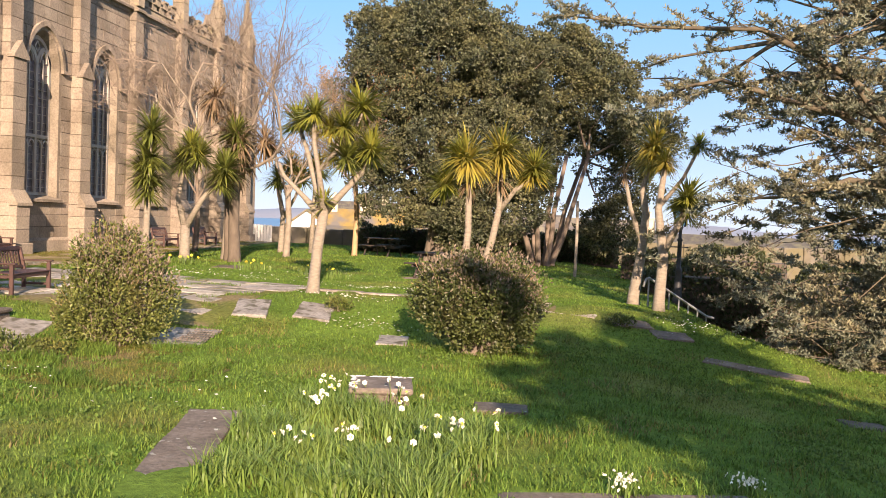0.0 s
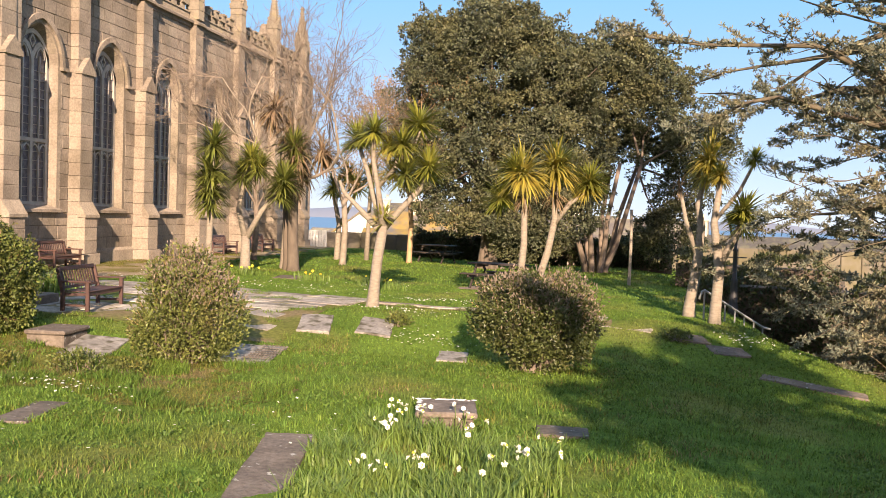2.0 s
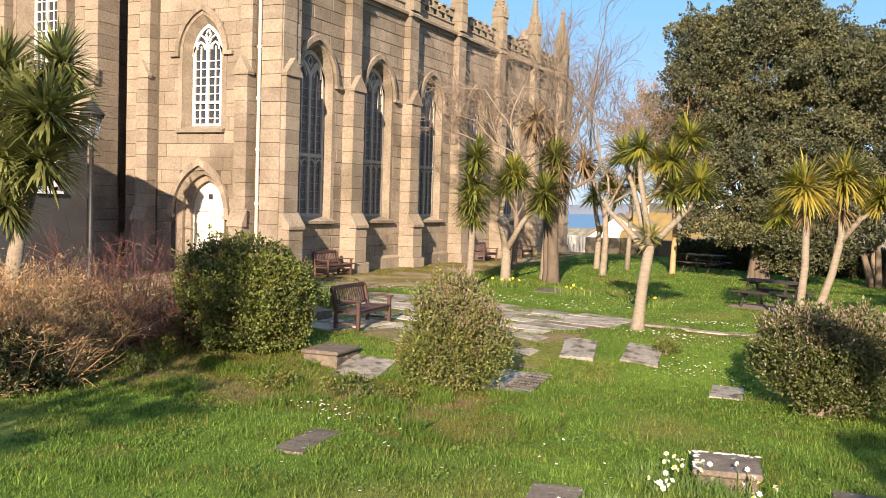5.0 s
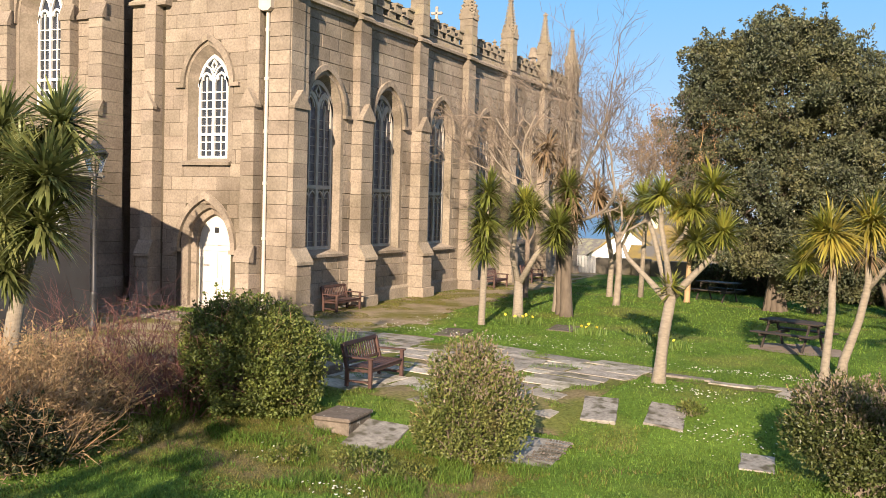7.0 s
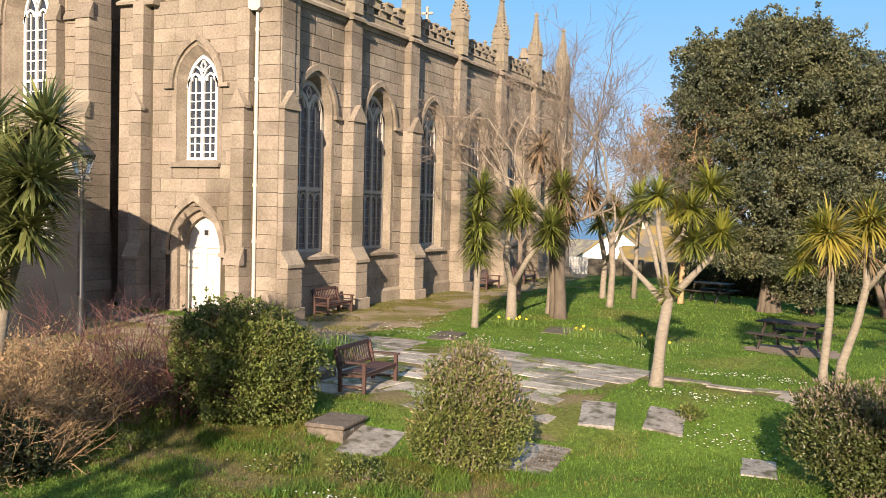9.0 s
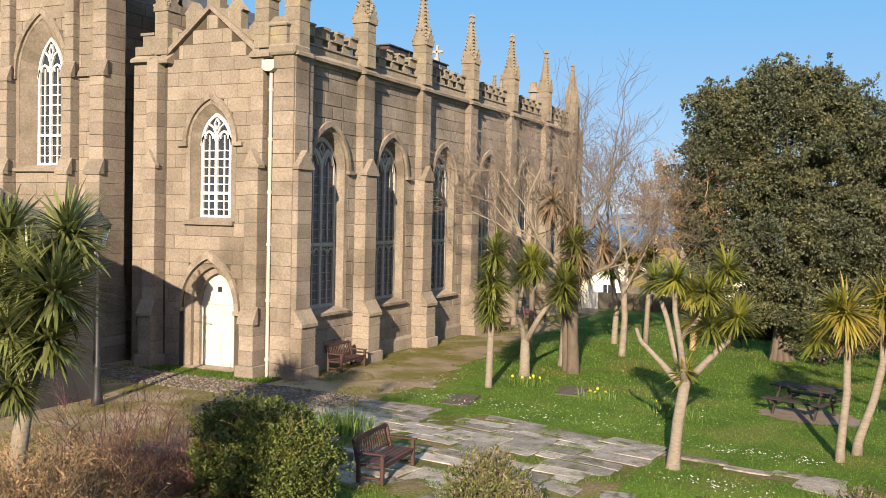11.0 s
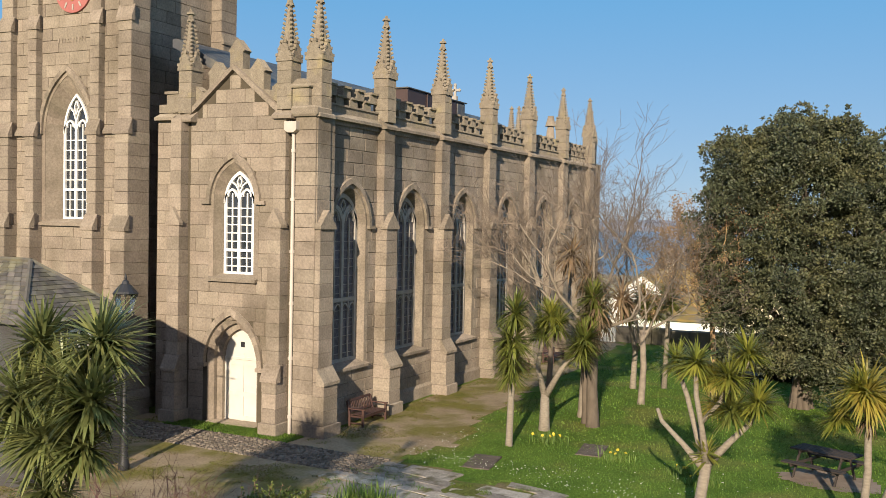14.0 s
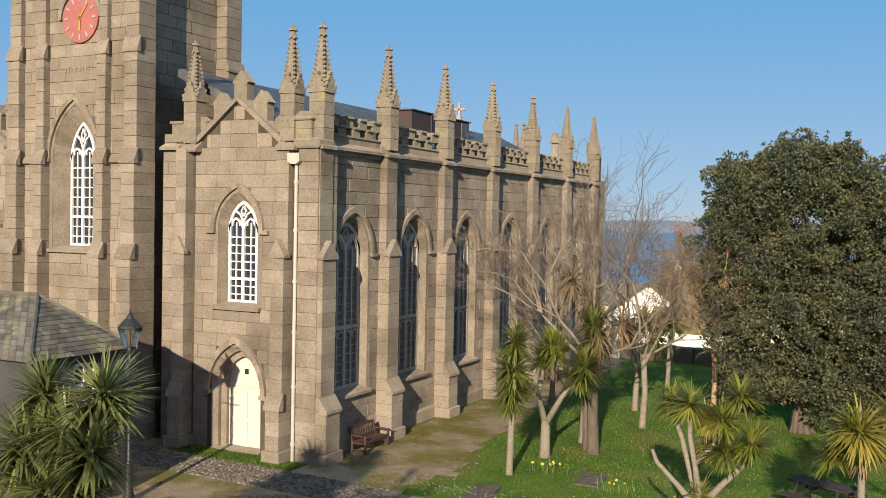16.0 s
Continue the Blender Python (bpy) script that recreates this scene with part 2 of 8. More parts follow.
HEDGE_LEAF = mat("hedge_leaf", (0.0578, 0.068, 0.019), (0.034, 0.0442, 0.0136), 0.55, 1.4, spread=0.45, sub=0.15)
GRASS = mat("grass_blade", (0.155, 0.24, 0.04), (0.1, 0.175, 0.028), 0.6, 0.8, spread=0.5, sub=0.35, col3=(0.172, 0.208, 0.045), scale3=0.42, mix3=(0.5, 0.66), spec=0.2)
DAFF_LEAF = mat("daffodil_leaf", (0.2, 0.285, 0.06), (0.135, 0.215, 0.042), 0.5, 3.0, spread=0.35, sub=0.35)
PETAL = mat("white_petal", (0.82, 0.80, 0.68), (0.78, 0.74, 0.58), 0.6, 8.0, sub=0.2)
NEAR_LEAF = mat("green_cordyline_leaf", (0.23, 0.245, 0.085), (0.14, 0.16, 0.052), 0.42, 2.0, spread=0.5, sub=0.28)
CLOVER = mat("clover_leaf", (0.12, 0.19, 0.035), (0.08, 0.14, 0.025), 0.55, 3.0, spread=0.4, sub=0.25, spec=0.25)
YELLOW = mat("yellow_petal", (0.80, 0.66, 0.08), (0.75, 0.58, 0.05), 0.6, 8.0, sub=0.2)
LIMEWASH = mat("white_limewash", (0.80, 0.79, 0.74), (0.7, 0.69, 0.64), 0.85, 0.8)
RUBBLE = mat("rubble_wall", (0.184, 0.16, 0.126), (0.116, 0.102, 0.0816), 0.95, 2.0, 0.7, 9, 0.15, col3=(0.136, 0.116, 0.068), scale3=0.7)
LICHEN_ROOF = mat("ochre_lichened_roof", (0.29, 0.2, 0.045), (0.18, 0.13, 0.05), 0.85, 1.1, 0.3, 20, 0.15, col3=(0.136, 0.122, 0.102), scale3=0.7)
CREAM = mat("cream_render", (0.62, 0.55, 0.40), (0.55, 0.48, 0.35), 0.9, 0.8)


def ground_mat():
    """Lawn, worn gravel and moss by noise and by the plan of the yard."""
    m = mat("yard_ground", (0.128, 0.2, 0.031), (0.083, 0.14, 0.021), 0.95, 0.8, 0.8, 55, col3=(0.16, 0.18, 0.043), scale3=0.42, mix3=(0.5, 0.64), grain=0.3, gscale=14, spec=0.1)
    return m


LAWN = ground_mat()
GRAVEL = mat("mossy_gravel", (0.4, 0.31, 0.2), (0.28, 0.21, 0.13), 0.95, 1.3, 0.6, 80, col3=(0.19, 0.165, 0.05), scale3=0.55, mix3=(0.46, 0.6), grain=0.2, gscale=16, spec=0.1)
# pale blue base colour carries the haze of distance
HILLS = mat("haze_tinted_hills", (0.224, 0.252, 0.299), (0.252, 0.265, 0.299), 1.0, 0.004)
SEA = mat("sea_water", (0.116, 0.204, 0.299), (0.129, 0.218, 0.313), 0.35, 0.02, 0.1, 0.5)


# ---- small building kit ----
def link(name, bm, material, parent=None, label="", smooth=False):
    me = bpy.data.meshes.new(name)
    bmesh.ops.recalc_face_normals(bm, faces=bm.faces)
    bm.to_mesh(me)
    bm.free()
    me.materials.append(material)
    if smooth:
        me.polygons.foreach_set("use_smooth", [True] * len(me.polygons))
    ob = new(name, me)
    if parent:
        ob.parent = parent
    if label:
        ob["label"] = label
    return ob


def part(name, bm, material, parent, label="", smooth=False):
    return link(name, bm, material, parent, label, smooth)


def raw(name, verts, faces, material, parent=None, label="", smooth=False):
    me = bpy.data.meshes.new(name)
    me.from_pydata([tuple(v) for v in verts] if not isinstance(verts, np.ndarray) else verts.tolist(), [], faces if not isinstance(faces, np.ndarray) else faces.tolist())
    me.materials.append(material)
    if smooth:
        me.polygons.foreach_set("use_smooth", [True] * len(me.polygons))
    me.update()
    ob = new(name, me)
    if parent:
        ob.parent = parent
    if label:
        ob["label"] = label
    return ob


def thing(name, label, category, at=(0, 0, 0), turn=0, group="", kind=""):
    ob = new(name)
    ob.matrix_basis = pose(*at, 0, 0, turn)
    return tagged(ob, label, category, group, kind)


def box(bm, x0, x1, y0, y1, z0, z1, bevel=0.0, m=None):
    """A box with chamfered edges."""
    vs = bmesh.ops.create_cube(bm, size=1.0)["verts"]
    s = Matrix.LocRotScale(((x0 + x1) / 2, (y0 + y1) / 2, (z0 + z1) / 2), None, (x1 - x0, y1 - y0, z1 - z0))
    bmesh.ops.transform(bm, matrix=s, verts=vs)
    if bevel:
        es = list({e for v in vs for e in v.link_edges})
        r = bmesh.ops.bevel(bm, geom=es, offset=bevel, segments=1, affect='EDGES')
        vs = list({v for f in r["faces"] for v in f.verts} | {v for v in vs if v.is_valid})
    if m is not None:
        bmesh.ops.transform(bm, matrix=m, verts=vs)
    return vs


def prism(bm, poly, axis, a, b):
    """Extrudes a 2D polygon along an axis: x: poly is (y, z); y: (x, z); z: (x, y)."""
    def p(u, v, w):
        return (w, u, v) if axis == "x" else (u, w, v) if axis == "y" else (u, v, w)
    lo = [bm.verts.new(p(u, v, a)) for u, v in poly]
    hi = [bm.verts.new(p(u, v, b)) for u, v in poly]
    bm.faces.new(lo)
    bm.faces.new(hi[::-1])
    for i in range(len(poly)):
        j = (i + 1) % len(poly)
        bm.faces.new((lo[i], lo[j], hi[j], hi[i]))


def tube(V, Fc, pts, radii, seg=6, cap=True):
    """Adds a tapered tube along points to vertex and face lists."""
    pts = [Vector(p) for p in pts]
    base = len(V)
    side = None
    for i, p in enumerate(pts):
        d = (pts[min(i + 1, len(pts) - 1)] - pts[max(i - 1, 0)]).normalized()
        if side is None:
            side = d.orthogonal().normalized()
        side = (side - d * side.dot(d))
        side = side.normalized() if side.length > 1e-6 else d.orthogonal().normalized()
        up = d.cross(side)
        for k in range(seg):
            a = 2 * math.pi * k / seg
            V.append(tuple(p + (side * math.cos(a) + up * math.sin(a)) * radii[i]))
    for i in range(len(pts) - 1):
        for k in range(seg):
            a, b = base + i * seg + k, base + i * seg + (k + 1) % seg
            Fc.append((a, b, b + seg, a + seg))
    if cap:
        Fc.append(tuple(base + k for k in range(seg))[::-1])
        e = base + (len(pts) - 1) * seg
        Fc.append(tuple(e + k for k in range(seg)))


def smoothstep(a, b, x):
    t = min(1.0, max(0.0, (x - a) / (b - a)))
    return t * t * (3 - 2 * t)


def gz(x, y):
    """Height of the yard's ground."""
    yc = 16.6 + 0.55 * max(-6.0, min(2.0, x + 4.0))
    z = 0.06 - 0.46 * (1 - smoothstep(yc - 2.2, yc + 2.0, y)) * smoothstep(-20, -13, x)
    z -= 0.10 * max(0.0, min(x, 9.0) - 0.8) * smoothstep(2, 12, y)
    z -= 0.10 * smoothstep(10, 26, y) * smoothstep(-9, -3, x)
    z -= 2.6 * smoothstep(3.0, 8.0, x) * smoothstep(17, 23, y)
    z -= 24.0 * smoothstep(47, 190, y) + 24.0 * smoothstep(13, 150, x) * (1 - smoothstep(47, 190, y))
    return z + (0.05 * noise.noise(Vector((x * 0.35, y * 0.35, 0))) + 0.028 * noise.noise(Vector((x * 1.1, y * 1.1, 4)))) * smoothstep(-13, -10, x)


# ---- ground, sea and distance ----
def ground():
    xs = sorted({*np.arange(-34, 14.01, 0.33).tolist(), *[-34 - 2 * 1.22 ** i for i in range(1, 34)], *[14 + 2 * 1.22 ** i for i in range(1, 34)]})
    ys = sorted({*np.arange(-6, 52.01, 0.33).tolist(), *[-6 - 3 * 1.25 ** i for i in range(1, 24)], *[52 + 2 * 1.22 ** i for i in range(1, 30)]})
    V = [(x, y, gz(x, y)) for y in ys for x in xs]
    w = len(xs)
    Fc = [(j * w + i, j * w + i + 1, (j + 1) * w + i + 1, (j + 1) * w + i) for j in range(len(ys) - 1) for i in range(w - 1)]
    ob = raw("ground", V, Fc, LAWN, smooth=True)
    return tagged(ob, "sloping green churchyard lawn with worn and mossy patches", "ground", kind="structure")


ground()
bm = bmesh.new()
prism(bm, [(-2600, 170), (2600, 170), (2600, 4200), (-2600, 4200)], "z", -24.5, -22.6)
tagged(link("water", bm, SEA), "calm blue sea in the bay below the town", "sea", kind="structure")
# the far shore: a low ridge, the haze put into its colour
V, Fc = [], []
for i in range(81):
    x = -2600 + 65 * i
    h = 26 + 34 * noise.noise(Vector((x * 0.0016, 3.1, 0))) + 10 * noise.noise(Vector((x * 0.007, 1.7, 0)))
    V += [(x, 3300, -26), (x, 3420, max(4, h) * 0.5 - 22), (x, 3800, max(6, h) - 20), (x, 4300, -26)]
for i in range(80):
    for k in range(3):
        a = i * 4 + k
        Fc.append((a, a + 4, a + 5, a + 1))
tagged(raw("backdrop", V, Fc, HILLS, smooth=True), "far shore across the bay, blue haze painted into its colour", "hills", kind="structure")

# ---- the church ----
X0, Y0 = -16.55, 23.4               # outer planes of the side wall and of the aisle front
NB = 6
YB = [23.68, 27.5, 31.65, 35.95, 40.4, 44.95, 49.2]    # buttress centres
TOP = 9.3                           # underside of the cornice
church = thing("church", "large granite Gothic church with buttresses, pinnacles and west tower", "church", (0, 0, 0))


def on_side(u, v, d):
    return (X0 + d, u, v)


def on_front(y):
    return lambda u, v, d: (u, y - d, v)


def arch(cu, w, spring, h, n=9):
    r = (w * w + h * h) / (2 * w)
    a1 = math.asin(min(1.0, h / r))
    left = [(cu - w + r - r * math.cos(a1 * i / n), spring + r * math.sin(a1 * i / n)) for i in range(n + 1)]
    return left + [(2 * cu - u, v) for u, v in left[-2::-1]]


def opening_pts(o, grow=0.0, n=9):
    cu, w, sill, spring, h = o
    a = arch(cu, w + grow, spring, h + grow * 1.25, n)
    return [(a[0][0], sill - grow * 0.0)] + a + [(a[-1][0], sill)]


def half_width(o, v):
    cu, w, sill, spring, h = o
    if v < sill or v > spring + h:
        return 0
    if v <= spring:
        return w
    r = (w * w + h * h) / (2 * w)
    return max(0.0, math.sqrt(max(0.0, r * r - (v - spring) ** 2)) - (r - w))


def quad(bm, *ps):
    try:
        bm.faces.new([bm.verts.new(p) for p in ps])
    except ValueError:
        pass


def wall_with(bm, M, u0, u1, v0, top, openings, thick=0.7):
    """A wall with pointed openings through it; top(u) is its upper edge."""
    us = {u0, u1}
    for o in openings:
        us |= {u for u, _ in arch(*[o[0], o[1], o[3], o[4]])}
    us |= {(u0 + u1) / 2}
    us = sorted(u for u in us if u0 <= u <= u1)
    us = [u for i, u in enumerate(us) if i == 0 or u - us[i - 1] > 1e-4]

    def high(o, u):
        cu, w, sill, spring, h = o
        r = (w * w + h * h) / (2 * w)
        return spring + math.sqrt(max(0.0, r * r - (abs(u - cu) + r - w) ** 2))
    for a, b in zip(us, us[1:]):
        mid = (a + b) / 2
        la, lb = v0, v0
        for o in sorted(openings, key=lambda q: q[2]):
            if abs(mid - o[0]) < o[1]:
                for d in (0, -thick):
                    quad(bm, M(a, la, d), M(b, lb, d), M(b, o[2], d), M(a, o[2], d))
                la, lb = high(o, a), high(o, b)
        for d in (0, -thick):
            quad(bm, M(a, la, d), M(b, lb, d), M(b, top(b), d), M(a, top(a), d))
        quad(bm, M(a, top(a), 0), M(b, top(b), 0), M(b, top(b), -thick), M(a, top(a), -thick))
    for u in (u0, u1):
        quad(bm, M(u, v0, 0), M(u, top(u), 0), M(u, top(u), -thick), M(u, v0, -thick))


def ring(bm, M, inner, outer, d0, d1):
    """A moulding between two outlines of equal length, from depth d0 to d1."""
    for (a, b), (c, d) in zip(zip(inner, inner[1:]), zip(outer, outer[1:])):
        quad(bm, M(*a, d1), M(*b, d1), M(*d, d1), M(*c, d1))
        quad(bm, M(*c, d0), M(*d, d0), M(*d, d1), M(*c, d1))
        quad(bm, M(*a, d0), M(*b, d0), M(*b, d1), M(*a, d1))
    for a, c in ((inner[0], outer[0]), (inner[-1], outer[-1])):
        quad(bm, M(*a, d0), M(*c, d0), M(*c, d1), M(*a, d1))


def bar(bm, M, u0, u1, v0, v1, d0, d1):
    ps = [(u, v, d) for u in (u0, u1) for v in (v0, v1) for d in (d0, d1)]
    vs = [bm.verts.new(M(*p)) for p in ps]
    for f in ((0, 1, 3, 2), (4, 6, 7, 5), (0, 4, 5, 1), (2, 3, 7, 6), (0, 2, 6, 4), (1, 5, 7, 3)):
        bm.faces.new([vs[i] for i in f])


def arc_bar(bm, M, pts, t, d0, d1):
    """A curved glazing rib of width t along 2D points."""
    lo, hi = [], []
    for i, p in enumerate(pts):
        a, b = pts[max(0, i - 1)], pts[min(len(pts) - 1, i + 1)]
        dx, dy = b[0] - a[0], b[1] - a[1]
        s = math.hypot(dx, dy) or 1
        nx, ny = -dy / s * t / 2, dx / s * t / 2
        lo.append((p[0] - nx, p[1] - ny))
        hi.append((p[0] + nx, p[1] + ny))
    ring(bm, M, lo, hi, d0, d1)


unit = bmesh.new()
c = 0.035
vs = [unit.verts.new(p) for p in ((-.5, -.5, 0), (.5, -.5, 0), (.5, .5, 0), (-.5, .5, 0), (-.5 + c, -.5 + c, 1), (.5 - c, -.5 + c, 1), (.5 - c, .5 - c, 1), (-.5 + c, .5 - c, 1))]
for f in ((4, 5, 6, 7), (0, 1, 5, 4), (1, 2, 6, 5), (2, 3, 7, 6), (3, 0, 4, 7)):
    unit.faces.new([vs[i] for i in f])
STONE_UNIT = bpy.data.meshes.new("stone")
unit.to_mesh(STONE_UNIT)
unit.free()
STONE_UNIT.materials.append(STONE)
rng = random.Random(4)
blk = bmesh.new()
box(blk, -0.5, 0.5, -0.5, 0.5, -0.5, 0.5, 0.02)
BLOCK = bpy.data.meshes.new("stone")
blk.to_mesh(BLOCK)
blk.free()
BLOCK.materials.append(STONE)


def block(parent, x0, x1, y0, y1, z0, z1):
    """One squared stone of a pier, as an object of its own on a shared mesh."""
    ob = new("stone", BLOCK)
    ob.parent = parent
    ob.matrix_basis = Matrix.LocRotScale(((x0 + x1) / 2, (y0 + y1) / 2, (z0 + z1) / 2), None, (x1 - x0, y1 - y0, z1 - z0))


single = [0]


def stones(M, u0, u1, v0, v1, openings, parent, top=None, course=0.40, length=0.82, proud=0.022, apart=False, grow=0.16, out=None):
    """Courses of ashlar on a wall plane, cut round the openings. apart: each stone an object of its own."""
    V, Fc = ([], []) if out is None else out
    rows = max(1, round((v1 - v0) / course))
    h = (v1 - v0) / rows
    g = 0.006
    for r in range(rows):
        a, b = v0 + r * h, v0 + (r + 1) * h
        gaps = []
        for o in openings:
            w = max(half_width(o, a + h * 0.25), half_width(o, b - h * 0.25))
            if o[2] - 0.05 < b and a < o[2] and not w:
                w = 0
            if w:
                gaps.append((o[0] - w - grow, o[0] + w + grow))
        u = u0 - (r % 2) * length * 0.5 - rng.random() * 0.2
        cuts = []
        while u < u1:
            n = u + length * rng.uniform(0.75, 1.25)
            cuts.append((u, n))
            u = n
        for p, q in cuts:
            segs = [(max(p, u0), min(q, u1))]
            if top is not None:
                lim = top(b - 0.02)
                segs = [(max(s, lim[0]), min(e, lim[1])) for s, e in segs]
            for ga, gb in gaps:
                nxt = []
                for s, e in segs:
                    if s < ga:
                        nxt.append((s, min(e, ga)))
                    if e > gb:
                        nxt.append((max(s, gb), e))
                segs = nxt
            for s, e in segs:
                if e - s < 0.05:
                    continue
                d = proud * rng.uniform(0.6, 1.3)
                if apart and single[0] < 290:
                    single[0] += 1
                    ob = new("stone", STONE_UNIT)
                    ob.parent = parent
                    o3, ux, vx, dx = Vector(M((s + e) / 2, (a + b) / 2, 0)), Vector(M(1, 0, 0)) - Vector(M(0, 0, 0)), Vector(M(0, 1, 0)) - Vector(M(0, 0, 0)), Vector(M(0, 0, 1)) - Vector(M(0, 0, 0))
                    mm = Matrix.Identity(4)
                    for col_i, vec in enumerate((ux * (e - s - g), vx * (h - g), dx * d)):
                        for row_i in range(3):
                            mm[row_i][col_i] = vec[row_i]
                    mm.translation = o3
                    ob.matrix_basis = mm
                    continue
                i = len(V)
                k = 0.012
                for (x, y, z) in ((s + g / 2, a + g / 2, 0), (e - g / 2, a + g / 2, 0), (e - g / 2, b - g / 2, 0), (s + g / 2, b - g / 2, 0), (s + k, a + k, d), (e - k, a + k, d), (e - k, b - k, d), (s + k, b - k, d)):
                    V.append(M(x, y, z))
                Fc += [(i + 4, i + 5, i + 6, i + 7), (i, i + 1, i + 5, i + 4), (i + 1, i + 2, i + 6, i + 5), (i + 2, i + 3, i + 7, i + 6), (i + 3, i, i + 4, i + 7)]
    if out is None and V:
        ob = raw("ashlar", V, Fc, STONE, parent)
        tagged(ob, kind="stuff")


def pier(bm, x0, x1, y0, y1, z0, z1, course=0.40):
    """A pier of stacked chamfered stones."""
    n = max(1, round((z1 - z0) / course))
    h = (z1 - z0) / n
    for i in range(n):
        a, b = z0 + i * h, z0 + (i + 1) * h
        j = rng.uniform(-0.006, 0.006)
        box(bm, x0 - j, x1 + j, y0 - j, y1 + j, a + 0.003, b - 0.003, 0.012)


def weathering(bm, M, u0, u1, v0, v1, d0, d1, lip=0.05):
    """A sloped set-off from depth d1 at v0 up to d0 at v1, with a projecting drip."""
    pr = [(d0, v0 - 0.09), (d1 + lip, v0 - 0.09), (d1 + lip, v0), (d0, v1)]
    lo = [bm.verts.new(M(u0 - lip, v, d)) for d, v in pr]
    hi = [bm.verts.new(M(u1 + lip, v, d)) for d, v in pr]
    bm.faces.new(lo)
    bm.faces.new(hi[::-1])
    for i in range(4):
        bm.faces.new((lo[i], lo[(i + 1) % 4], hi[(i + 1) % 4], hi[i]))


def gablet(bm, M, cu, w, v0, h, d0, d1):
    """A little gabled cap against a buttress face."""
    pr = [(cu - w, v0), (cu + w, v0), (cu + w, v0 + 0.08), (cu, v0 + h), (cu - w, v0 + 0.08)]
    lo = [bm.verts.new(M(u, v, d0)) for u, v in pr]
    hi = [bm.verts.new(M(u, v, d1)) for u, v in pr]
    bm.faces.new(hi)
    for i in range(5):
        bm.faces.new((lo[i], lo[(i + 1) % 5], hi[(i + 1) % 5], hi[i]))


def buttress(M, cu, parent, w=0.37, d_low=0.62, d_mid=0.42, d_top=0.28, z_low=1.66, z_gab=6.1, z_top=TOP, base=0.0):
    """A stepped buttress: plinth, lower stage, sloped set-off, upper stage with a gablet."""
    t = bmesh.new()
    a3, b3 = M(cu - w + 0.05, 0, -0.1), M(cu + w - 0.05, 0, d_top - 0.03)
    box(t, min(a3[0], b3[0]), max(a3[0], b3[0]), min(a3[1], b3[1]), max(a3[1], b3[1]), base - 0.4, z_top)
    ob = part("buttress", t, STONE_IN, parent)

    def stack(d, a, b, ww):
        n = max(1, round((b - a) / 0.40))
        h = (b - a) / n
        for i in range(n):
            j = rng.uniform(-0.005, 0.006)
            lo, hi = a + i * h + 0.003, a + (i + 1) * h - 0.003
            pts = [M(cu - ww - j, lo, -0.1), M(cu + ww + j, hi, d + j)]
            xs, ys = sorted((pts[0][0], pts[1][0])), sorted((pts[0][1], pts[1][1]))
            block(ob, xs[0], xs[1], ys[0], ys[1], lo, hi)
    stack(d_low + 0.09, base - 0.4, base + 0.42, w + 0.08)
    stack(d_low, base + 0.42, z_low, w)
    stack(d_mid, z_low, z_gab, w - 0.01)
    stack(d_top, z_gab, z_top, w - 0.03)
    t = bmesh.new()
    weathering(t, M, cu - w, cu + w, z_low, z_low + 0.42, d_mid - 0.02, d_low)
    part("set_off", t, STONE_TRIM, ob)
    t = bmesh.new()
    gablet(t, M, cu, w + 0.04, z_gab - 0.04, 0.55, d_top - 0.05, d_mid + 0.05)
    part("gablet", t, STONE_TRIM, ob)
    return ob


